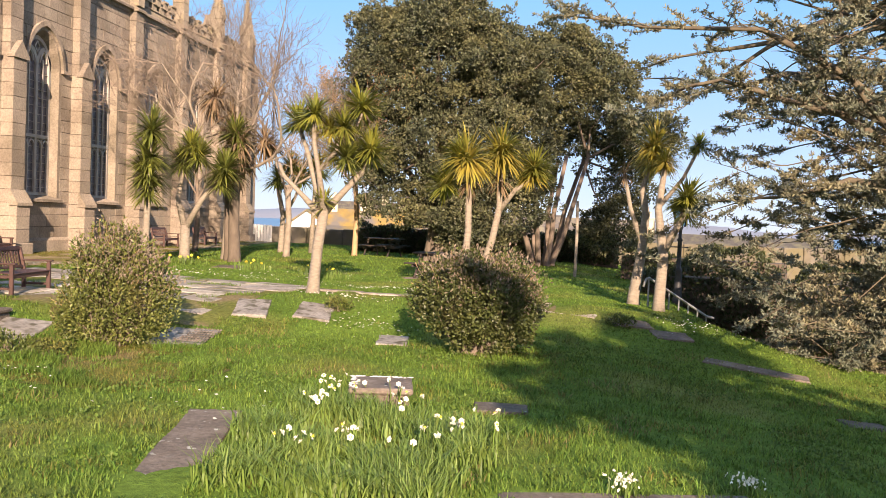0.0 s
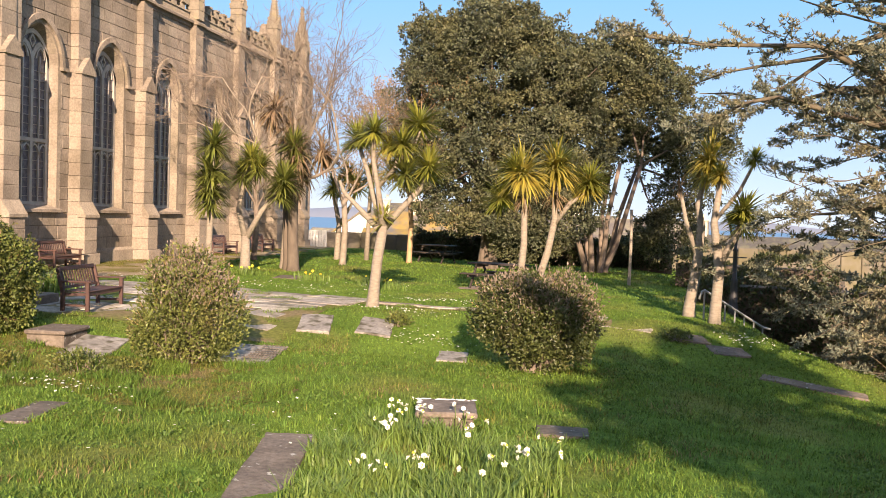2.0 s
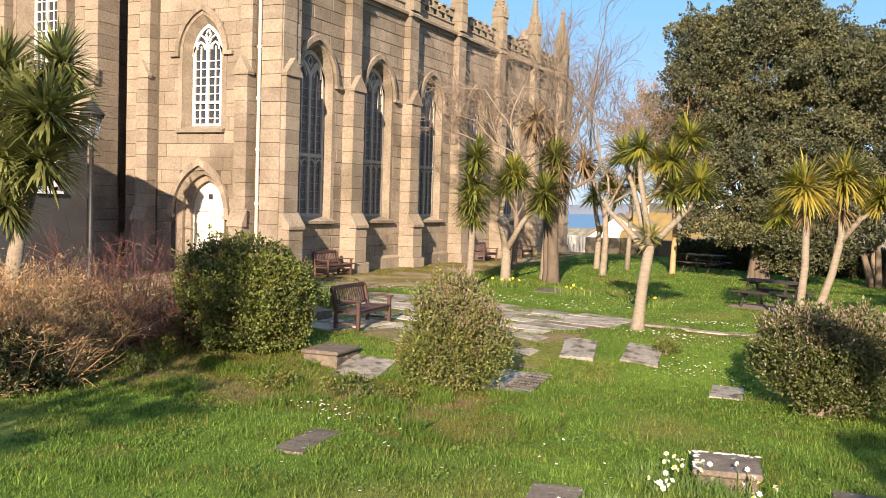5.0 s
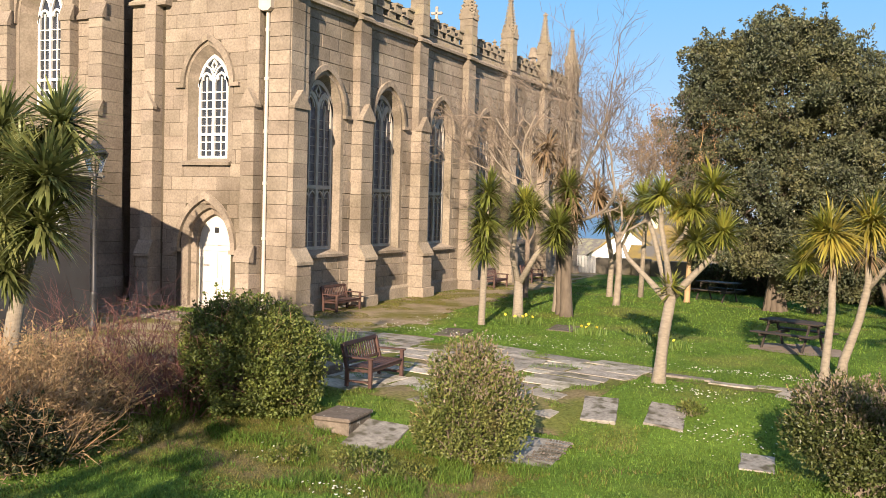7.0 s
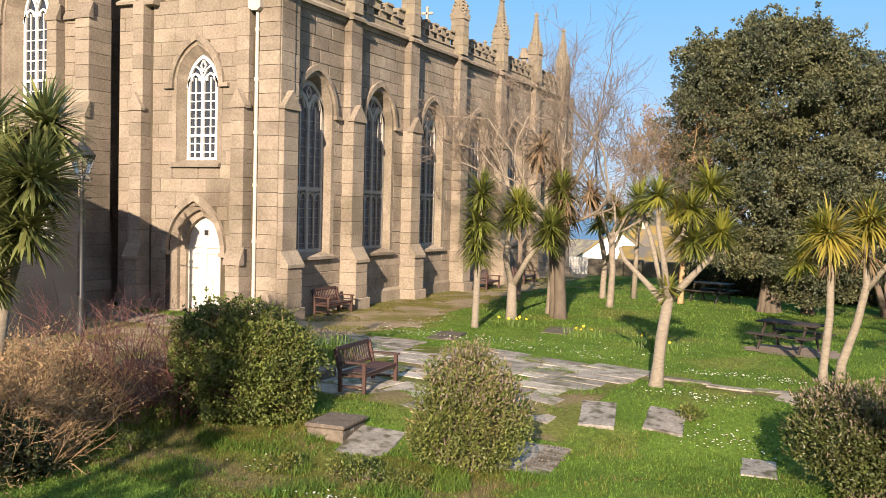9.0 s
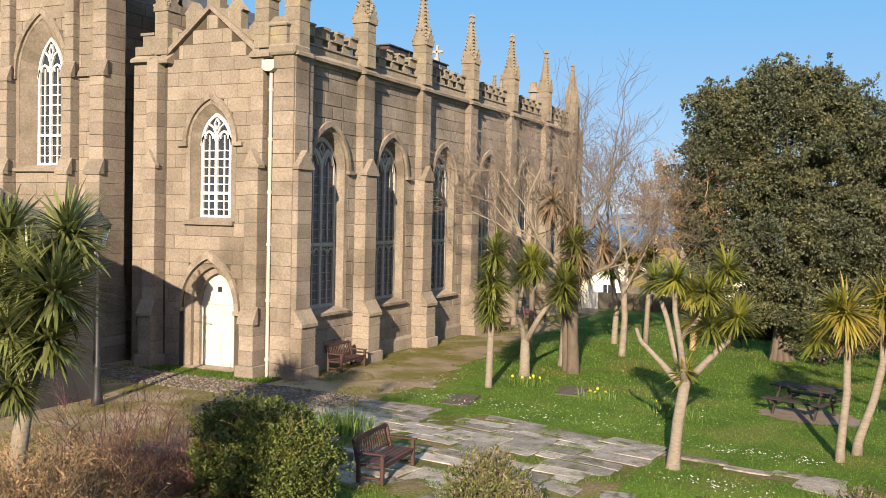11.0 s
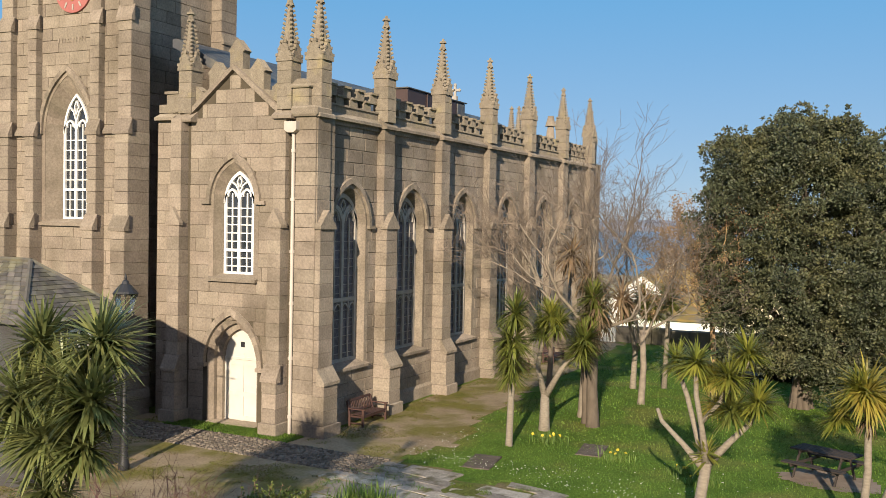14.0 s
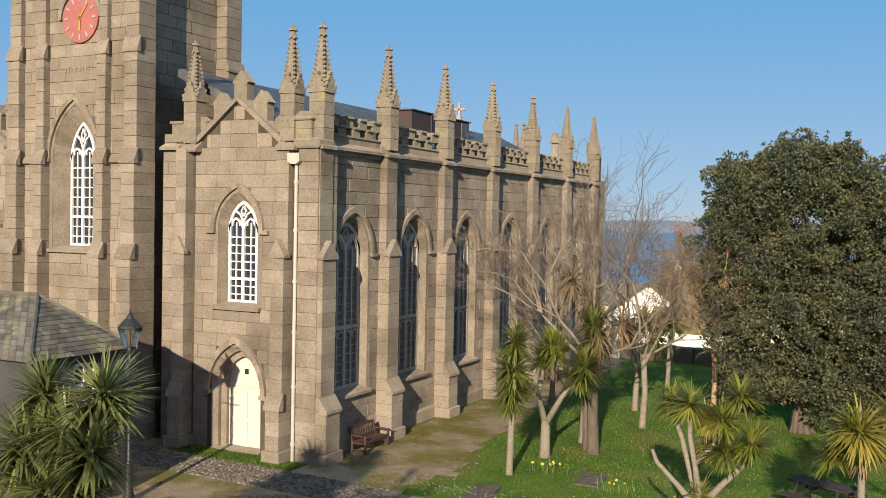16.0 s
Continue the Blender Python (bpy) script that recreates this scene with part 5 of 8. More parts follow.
def fan_tree(name, label, at, fork_z, r0, limbs, length, depth, material, seed, leaf=None, leaf_n=0, up=0.03, angle=0.36, shrink=0.75, limb_r=0.4, bend=0.15, kids=3, twig=None):
    """A leafless tree: one trunk, crooked limbs from its head, forking down to hair-thin twigs."""
    r = random.Random(seed)
    tr = thing(name, label, "tree", at)
    V, F, W, G, ends = [], [], [], [], []
    head = Vector((r.uniform(-.1, .1), 0, fork_z))
    tube(V, F, [(0, 0, -0.3), (0.02, 0, 0.2), (0.06, 0.03, fork_z * 0.5), head], [r0 * 1.6, r0 * 1.15, r0, r0 * 0.9], 9)

    def grow(p, d, ln, rad, lvl):
        pts = [Vector(p)]
        d = Vector(d).normalized()
        for _ in range(4):
            d = (d + Vector((r.gauss(0, bend), r.gauss(0, bend), r.gauss(0, bend) + up))).normalized()
            pts.append(pts[-1] + d * ln / 4)
        VV, FF = (V, F) if lvl < 2 else (W, G)
        if lvl < 5:
            tube(VV, FF, pts, [rad, rad * 0.9, rad * 0.8, rad * 0.72, rad * 0.64], 7 if lvl < 2 else 4 if lvl < 3 else 3, cap=False)
        else:
            tube(VV, FF, pts[::2], [rad, rad * 0.85, rad * 0.7], 3, cap=False)
        if lvl >= depth - 1:
            ends.extend(pts[1:])
        if lvl >= depth:
            return
        for i in range(kids if lvl else kids + 1):
            k = 3 if i == 0 else r.randrange(1, 4)
            b = pts[k + 1] if i == 0 else pts[k].lerp(pts[k + 1], r.random())
            nd = d + Vector((r.gauss(0, angle), r.gauss(0, angle), r.gauss(0, angle * 0.8)))
            grow(b, nd, ln * shrink * r.uniform(0.7, 1.2), max(0.006, rad * (0.62 if i == 0 else 0.42)), lvl + 1)
    for dx, dy, dz, k in limbs:
        grow(head + Vector((dx, dy, 0)) * 0.05 + Vector((0, 0, r.uniform(-0.5, 0.0))), (dx, dy, dz), length * k, r0 * limb_r, 0)
    raw("trunk", V, F, material, tr, smooth=True)
    raw("twig_mass", W, G, twig or material, tr)
    if leaf_n:
        i = prng.integers(0, len(ends), leaf_n)
        c = np.array([tuple(e) for e in ends])[i] + prng.normal(size=(leaf_n, 3)) * 0.07
        leaves_mesh("withered_foliage", c, prng.normal(size=(leaf_n, 3)), 0.09, 0.05, leaf, tr)
    return tr


# holm oak and the many-stemmed tree beside it
oak_at = (-4.35, 36.3, gz(-4.35, 36.3))
crown_tree("holm_oak", "large dense dark green evergreen oak on the lawn", oak_at, 2.2,
           [(0, 0, 7.6, 2.6, 2.5, 2.4), (-1.9, -0.3, 6.0, 1.9, 2.0, 1.8), (2.0, 0.2, 6.6, 2.1, 2.1, 2.1), (-0.6, -1.0, 4.3, 2.5, 2.0, 1.7), (2.3, -0.6, 4.4, 2.0, 1.8, 1.7), (0.7, 0.4, 9.1, 1.5, 1.5, 1.1), (-1.3, 0.3, 8.5, 1.5, 1.5, 1.3), (-2.2, -0.4, 3.3, 1.0, 1.2, 1.1), (0.9, -1.0, 2.7, 1.7, 1.3, 1.0), (-1.5, -1.2, 2.0, 1.2, 1.0, 0.9), (2.6, -0.8, 2.2, 1.5, 1.2, 1.1), (0.9, -1.3, 1.75, 1.0, 0.7, 0.6), (3.3, 0.3, 7.4, 1.1, 1.1, 0.9), (-0.1, -1.5, 1.5, 0.8, 0.6, 0.5), (-2.2, 0.2, 7.4, 1.3, 1.3, 1.2), (1.9, 0.2, 8.3, 1.4, 1.4, 1.1), (-2.3, 0.0, 8.5, 1.2, 1.3, 1.1), (-0.3, 0.2, 9.3, 1.5, 1.5, 1.0), (1.6, -0.9, 1.2, 1.4, 0.9, 0.7), (-2.9, -0.5, 5.0, 0.9, 1.1, 1.3), (3.0, -0.2, 3.2, 1.4, 1.2, 1.4)], 235000, 0.115, 0.066, OAK_LEAF, r0=0.3)
m_at = (-0.25, 37.6, gz(-0.25, 37.6))
crown_tree("evergreen_tree", "evergreen tree with several bare grey stems and an airy crown", m_at, 4.2,
           [(0.2, 0, 7.2, 2.0, 1.8, 2.0), (2.2, 0.2, 6.1, 1.9, 1.7, 1.6), (3.8, 0, 4.9, 1.4, 1.3, 1.2), (-1.3, 0.3, 5.9, 1.7, 1.5, 1.4), (1.2, 0.9, 4.9, 1.7, 1.2, 1.0), (0.6, 0.4, 8.5, 1.2, 1.2, 0.9), (3.2, 0.7, 3.2, 1.2, 1.0, 1.4), (2.8, 0.8, 1.5, 1.5, 1.0, 1.2), (-0.8, 1.3, 3.4, 1.2, 0.8, 1.2), (2.2, 0.6, 7.5, 1.4, 1.3, 1.1)], 110000, 0.115, 0.068, OAK_LEAF, stems=8, r0=0.2, spread=1.7, bark=BARK_BARE)
bare = fan_tree("bare_tree", "leafless tree with stout pale limbs and fine twigs", (-10.5, 30.4, 0.06), 3.2, 0.15,
                [(-1.0, 0.1, 0.6, 1.05), (-0.6, -0.2, 0.9, 1.0), (-0.2, 0.2, 1.0, 1.0), (0.1, -0.2, 1.0, 1.0), (0.5, 0.1, 0.85, 1.0), (0.95, -0.1, 0.6, 1.05)], 2.35, 5, BARK_PALE, 4, up=0.075, angle=0.5, shrink=0.74, limb_r=0.45, bend=0.18, twig=BARK_BARE)
# dead palm leaves caught among its limbs
for x, y, z, q in ((-0.4, -0.3, 5.2, 1.1), (0.2, -0.2, 4.5, 1.15), (1.2, 0.1, 3.8, 1.1), (0.5, 0.0, 3.2, 1.0)):
    for k in range(2):
        o = new("dead_leaf_tuft", HEADS["dead"])
        o.parent = bare
        o.matrix_basis = pose(x, y, z + 0.1 * k, vr.uniform(-20, 20), vr.uniform(-20, 20), 90 * k) @ Matrix.Scale(q, 4)
fan_tree("bare_tree", "leafless tree with thin pale twigs against the sky", (-9.4, 33.6, 0.06), 2.6, 0.11,
         [(-0.7, 0.1, 0.8, 0.95), (-0.3, -0.1, 1.0, 1.0), (0.05, 0.1, 1.0, 1.0), (0.45, -0.1, 0.9, 0.95), (0.8, 0.2, 0.6, 0.85)], 2.4, 5, BARK_PALE, 9, up=0.07, angle=0.48, shrink=0.72, limb_r=0.45, bend=0.17, twig=BARK_BARE)
fan_tree("bare_tree", "leafless tree with thin brownish twigs against the church wall", (-13.0, 34.0, 0.06), 2.2, 0.10,
         [(-0.5, -0.2, 0.8, 1.0), (-0.15, 0.1, 1.0, 1.05), (0.2, -0.1, 1.0, 1.0), (0.5, 0.0, 0.8, 1.0)], 2.25, 5, BARK_BARE, 6, up=0.06, angle=0.44, shrink=0.7, limb_r=0.42)
fan_tree("bare_tree", "small tree with withered reddish leaves beside the oak", (-7.5, 36.4, 0.0), 3.2, 0.10,
         [(-0.6, 0.0, 0.9, 1.1), (-0.3, 0.1, 1.0, 1.2), (0.1, -0.1, 1.0, 1.2), (0.0, -0.4, 0.8, 1.0), (-0.5, -0.3, 0.6, 0.9)], 1.6, 4, BROWNTWIG, 8, BROWN_LEAF, 9000, limb_r=0.5)


# cordylines
cordyline((-4.68, 19.5, gz(-4.68, 19.5)), [
    [(0, 0, -0.2, 0.19), (0.02, 0, 0.1, 0.14), (0.05, 0, 0.5, 0.115), (0.09, 0, 1.0, 0.112), (0.2, 0, 1.75, 0.105)],
    [(0.18, 0, 1.6, 0.09), (-0.3, 0.1, 2.05, 0.055), (-0.72, 0.1, 2.45, 0.045), (-0.82, 0.1, 2.7, 0.035)],
    [(0.18, 0, 1.7, 0.09), (-0.1, 0.3, 2.35, 0.06), (-0.28, 0.35, 2.95, 0.05), (-0.5, 0.4, 3.5, 0.045)],
    [(0.2, 0, 1.7, 0.09), (0.12, -0.2, 2.5, 0.055), (0.0, -0.2, 3.1, 0.05), (-0.02, -0.2, 3.6, 0.045)],
    [(0.1, -0.2, 2.55, 0.05), (0.45, -0.1, 3.0, 0.045), (0.55, -0.1, 3.4, 0.045)],
    [(0.5, -0.1, 3.1, 0.04), (0.8, 0.1, 3.5, 0.04), (0.9, 0.1, 3.8, 0.04)],
    [(0.2, 0, 1.7, 0.09), (0.62, 0.1, 2.2, 0.065), (0.98, 0.1, 2.6, 0.055), (1.08, 0.1, 2.9, 0.05)]],
    [(-0.52, 0.4, 3.62, "green", 0.72), (-0.02, -0.2, 3.72, "green", 0.74), (0.58, -0.1, 3.5, "green", 0.7), (0.92, 0.1, 3.92, "green", 0.78), (1.12, 0.1, 3.0, "green", 0.82), (0.68, -0.1, 2.85, "dark", 0.78), (0.32, 0.1, 2.9, "yellow", 0.5), (0.3, -0.1, 3.45, "yellow", 0.5), (0.2, -0.05, 1.9, "small", 0.9)],
    "branching cordyline palm with a pale thick trunk and many leaf tufts")
cordyline((-11.02, 25.35, 0.06), [[(0, 0, -0.2, 0.13), (0, 0, 0.2, 0.1), (0.03, 0, 1.4, 0.095), (0.1, 0, 3.5, 0.08)]],
    [(0.1, 0, 3.75, "dark", 1.0), (0.05, 0, 3.0, "dark", 1.05), (0.02, 0, 2.5, "dark", 1.1), (0.0, 0, 2.1, "dark", 0.95)], "single-stemmed cordyline palm with a skirt of drooping green leaves")
cordyline((-10.87, 27.8, 0.06), [[(0, 0, -0.2, 0.2), (0, 0, 0.3, 0.16), (0.0, 0, 1.1, 0.13)], [(0, 0, 1.0, 0.11), (-0.25, 0, 1.9, 0.08), (-0.1, 0, 3.0, 0.07), (0.1, 0, 3.3, 0.07)], [(0, 0, 1.0, 0.11), (0.5, 0, 1.9, 0.08), (1.1, 0, 2.6, 0.07)]],
    [(0.12, 0, 3.5, "green", 0.95), (0.35, 0, 3.2, "dark", 0.9), (-0.2, 0.1, 3.0, "dark", 0.9), (1.2, 0, 2.8, "dark", 1.05), (1.1, 0, 2.45, "dark", 0.9)], "forked cordyline palm with dark green leaf tufts")
cordyline((-9.75, 29.1, 0.06), [[(0, 0, -0.2, 0.26), (0, 0, 0.2, 0.2), (-0.05, 0, 1.2, 0.17), (-0.05, 0, 2.4, 0.16), (-0.1, 0, 3.9, 0.12)], [(-0.3, 0.3, -0.2, 0.18), (-0.32, 0.3, 0.4, 0.13), (-0.4, 0.3, 2.6, 0.1)]],
    [(-0.05, 0, 3.3, "dead", 1.0), (-0.1, 0, 4.0, "dark", 1.0), (-0.05, 0, 2.7, "dead", 0.9), (0.15, -0.1, 3.7, "dead", 0.9), (-0.4, 0.3, 2.8, "dark", 0.8), (-0.1, 0, 3.5, "dark", 0.8)], "old thick cordyline palm with brown dead leaves round its trunk", BARK)
cordyline((-10.4, 36.3, 0.05), [[(0, 0, -0.2, 0.16), (0, 0, 0.3, 0.12), (0.05, 0, 1.5, 0.10), (-0.2, 0, 2.6, 0.08)], [(1.0, 0.8, -0.2, 0.12), (1.05, 0.8, 1.5, 0.09), (1.1, 0.8, 3.0, 0.08)], [(0.05, 0, 1.4, 0.08), (0.5, 0, 2.2, 0.06), (0.7, 0, 2.7, 0.06)]],
    [(-0.2, 0, 2.9, "dark", 1.0), (0.7, 0, 3.0, "dark", 1.0), (1.15, 0.8, 3.4, "dark", 1.15), (0.3, 0.2, 3.4, "dark", 1.0)], "dark cordyline palms with slim trunks before the wall")
tz = gz(-1.6, 21.8)
cordyline((-1.75, 21.8, tz), [[(0, 0, -0.2, 0.12), (0.0, 0, 0.3, 0.09), (0.08, 0, 1.4, 0.08), (0.06, 0, 2.5, 0.07), (0.04, 0, 2.9, 0.06)]],
    [(0.0, 0, 3.0, "yellow", 0.95), (-0.15, 0, 3.1, "green", 0.8), (-0.5, 0.2, 2.45, "green", 0.85), (0.05, 0, 2.5, "dead", 0.62)], "slim cordyline palm with yellowing drooping leaves")
cordyline((-1.47, 22.6, tz), [[(0, 0, -0.2, 0.13), (0.03, 0, 0.3, 0.1), (0.3, 0, 1.2, 0.085), (0.45, 0, 2.0, 0.08), (0.42, 0, 2.9, 0.06)], [(0.45, 0, 1.9, 0.07), (0.8, 0, 2.4, 0.055), (1.2, 0, 2.7, 0.05)]],
    [(0.42, 0, 3.2, "yellow", 1.0), (0.5, 0.1, 3.35, "green", 0.85), (0.42, 0, 2.6, "dead", 0.62), (1.25, 0, 2.9, "green", 0.8), (1.2, 0, 2.75, "yellow", 0.55)], "forked cordyline palm with yellow and green leaf tufts")
c3 = (2.15, 22.2, gz(2.15, 22.2))
cordyline(c3, [[(0, 0, -0.2, 0.18), (0, 0, 0.2, 0.14), (0.12, 0, 1.1, 0.11), (0.2, 0, 2.1, 0.09), (0.1, 0, 2.6, 0.07), (0.28, 0, 3.5, 0.06)], [(0.14, 0, 1.4, 0.07), (-0.15, 0, 2.2, 0.05), (-0.3, 0, 2.9, 0.04)]],
    [(0.35, 0, 3.6, "yellow", 0.85), (0.3, 0, 3.3, "yellow", 0.7), (-0.32, 0, 3.0, "dead", 0.45)], "tall cordyline palm with yellow tufts and bare stubs")
c4 = (2.62, 21.2, gz(2.62, 21.2))
cordyline(c4, [[(0, 0, -0.2, 0.17), (0, 0, 0.2, 0.13), (0.05, 0, 1.2, 0.11), (-0.1, 0, 2.2, 0.08), (0.0, 0, 3.1, 0.06)], [(0.05, 0, 1.3, 0.09), (0.35, 0, 1.9, 0.07), (0.5, 0, 2.3, 0.06)], [(-0.05, 0, 2.3, 0.05), (0.4, 0, 2.9, 0.04), (0.68, 0, 3.5, 0.035)]],
    [(0.5, 0, 2.45, "green", 0.75), (0.5, 0, 2.2, "dark", 0.6), (0.7, 0, 3.6, "green", 0.5), (0.0, 0, 3.2, "yellow", 0.5)], "cordyline palm with forked pale trunk")
cordyline((-12.85, 11.0, gz(-12.85, 11.0)), [
    [(0, 0, -0.2, 0.2), (0, 0, 0.4, 0.15), (0.1, 0, 1.6, 0.13), (0.25, 0, 2.4, 0.12)],
    [(0.2, 0, 2.2, 0.10), (-0.05, 0, 3.2, 0.08), (-0.28, 0.1, 4.5, 0.07)],
    [(0.25, 0, 2.3, 0.10), (0.6, 0.1, 3.4, 0.08), (1.0, 0.1, 4.6, 0.07)],
    [(0.25, 0, 2.3, 0.08), (0.7, -0.2, 3.1, 0.07), (1.2, -0.2, 3.8, 0.06)]],
    [(-0.3, 0.1, 4.75, "near", 0.92), (0.98, 0.1, 4.85, "near", 0.92), (-0.35, -0.25, 3.98, "near", 0.95), (1.1, -0.25, 4.05, "near", 1.0), (0.42, -0.1, 4.3, "near", 0.85), (0.3, -0.35, 3.4, "near", 0.95), (-0.7, 0, 3.5, "near", 0.9), (0.98, -0.25, 3.35, "near", 0.9), (0.3, -0.3, 2.6, "near", 0.75)],
    "cordyline palm with many large dark tufts near the outbuilding")

# shrubs
shrub("evergreen_shrub", "rounded glossy green shrub on the grass", (-10.15, 13.5, gz(-10.15, 13.5)), [(0, 0, 0.72, 1.12, 1.0, 0.8), (-0.6, 0.2, 0.85, 0.72, 0.75, 0.78), (0.66, 0.1, 0.8, 0.64, 0.66, 0.78), (0.15, 0, 1.3, 0.78, 0.66, 0.5), (-0.5, 0, 1.3, 0.55, 0.5, 0.42)], 46000, 0.058, 0.036, BUSH_LEAF, sprigs=170)
shrub("grey_green_shrub", "loose yellow-green shrub with dry pale tips", (-6.14, 13.55, gz(-6.14, 13.55)), [(0.02, 0, 0.74, 0.66, 0.62, 0.66), (-0.42, 0, 0.46, 0.42, 0.44, 0.42), (0.42, 0, 0.66, 0.46, 0.46, 0.54), (0.0, 0, 1.2, 0.48, 0.44, 0.42)], 17000, 0.055, 0.03, YELLOW_LEAF, tips=4200, sprigs=170)
shrub("grey_green_shrub", "broad dome-shaped shrub with brown dry tips", (-0.85, 14.9, gz(-0.85, 14.9)), [(0.05, 0, 0.84, 0.84, 0.84, 0.62), (-0.38, 0, 0.86, 0.56, 0.6, 0.5), (0.45, 0, 0.8, 0.56, 0.62, 0.58), (0.1, 0, 0.42, 0.5, 0.5, 0.35)], 24000, 0.056, 0.034, SHRUB_LEAF, tips=4800, sprigs=190)
twig_shrub("brown_shrub", "straggly brown half-bare shrub", (-12.15, 10.3, gz(-12.15, 10.3)), 0.9, 0.85, 1.85, 700, BROWNTWIG, 15000, BROWN_LEAF, thick=0.75)
twig_shrub("brown_shrub", "straggly brown half-bare shrub", (-12.9, 12.1, gz(-12.9, 12)), 1.1, 0.9, 1.8, 300, BROWNTWIG, 2500, GREY_LEAF, thick=0.75)
twig_shrub("red_twig_shrub", "bare shrub with dark red twigs", (-12.7, 12.9, gz(-12.7, 12.9)), 1.2, 0.6, 2.3, 120, REDTWIG, thick=0.75)
twig_shrub("red_twig_shrub", "bare shrub with reddish twigs", (-11.2, 13.2, gz(-11.2, 13.2)), 0.9, 0.6, 2.15, 95, REDTWIG, thick=0.75)
shrub("ivy_shrub", "low dark leafy shrub under the brown twigs", (-11.75, 9.75, gz(-11.75, 9.75)), [(0, 0, 0.3, 0.8, 0.5, 0.5), (-0.8, 0.1, 0.35, 0.75, 0.5, 0.55), (0.45, 0.2, 0.3, 0.5, 0.45, 0.5), (-0.3, 0.3, 0.35, 0.8, 0.6, 0.45)], 20000, 0.07, 0.05, HEDGE_LEAF, sprigs=30)
twig_shrub("brown_shrub", "thin bare brown shrub", (-11.6, 14.2, gz(-11.6, 14.2)), 0.8, 0.6, 1.3, 120, BROWNTWIG, 700, GREY_LEAF)
for wx, wy, wr in ((-7.0, 12.2, 0.3), (-6.4, 12.2, 0.2), (-7.4, 12.5, 0.24), (-8.4, 12.1, 0.16), (-11.2, 12.9, 0.2), (-10.8, 11.8, 0.2), (1.6, 18.3, 0.16), (-3.6, 17.3, 0.14)):
    shrub("weed_clump", "low leafy weed clump in the grass", (wx, wy, gz(wx, wy)), [(0, 0, 0.04, wr, wr, wr * 0.65), (wr * 0.7, 0.1, 0.02, wr * 0.6, wr * 0.6, wr * 0.4)], 1300, 0.05, 0.028, BUSH_LEAF)


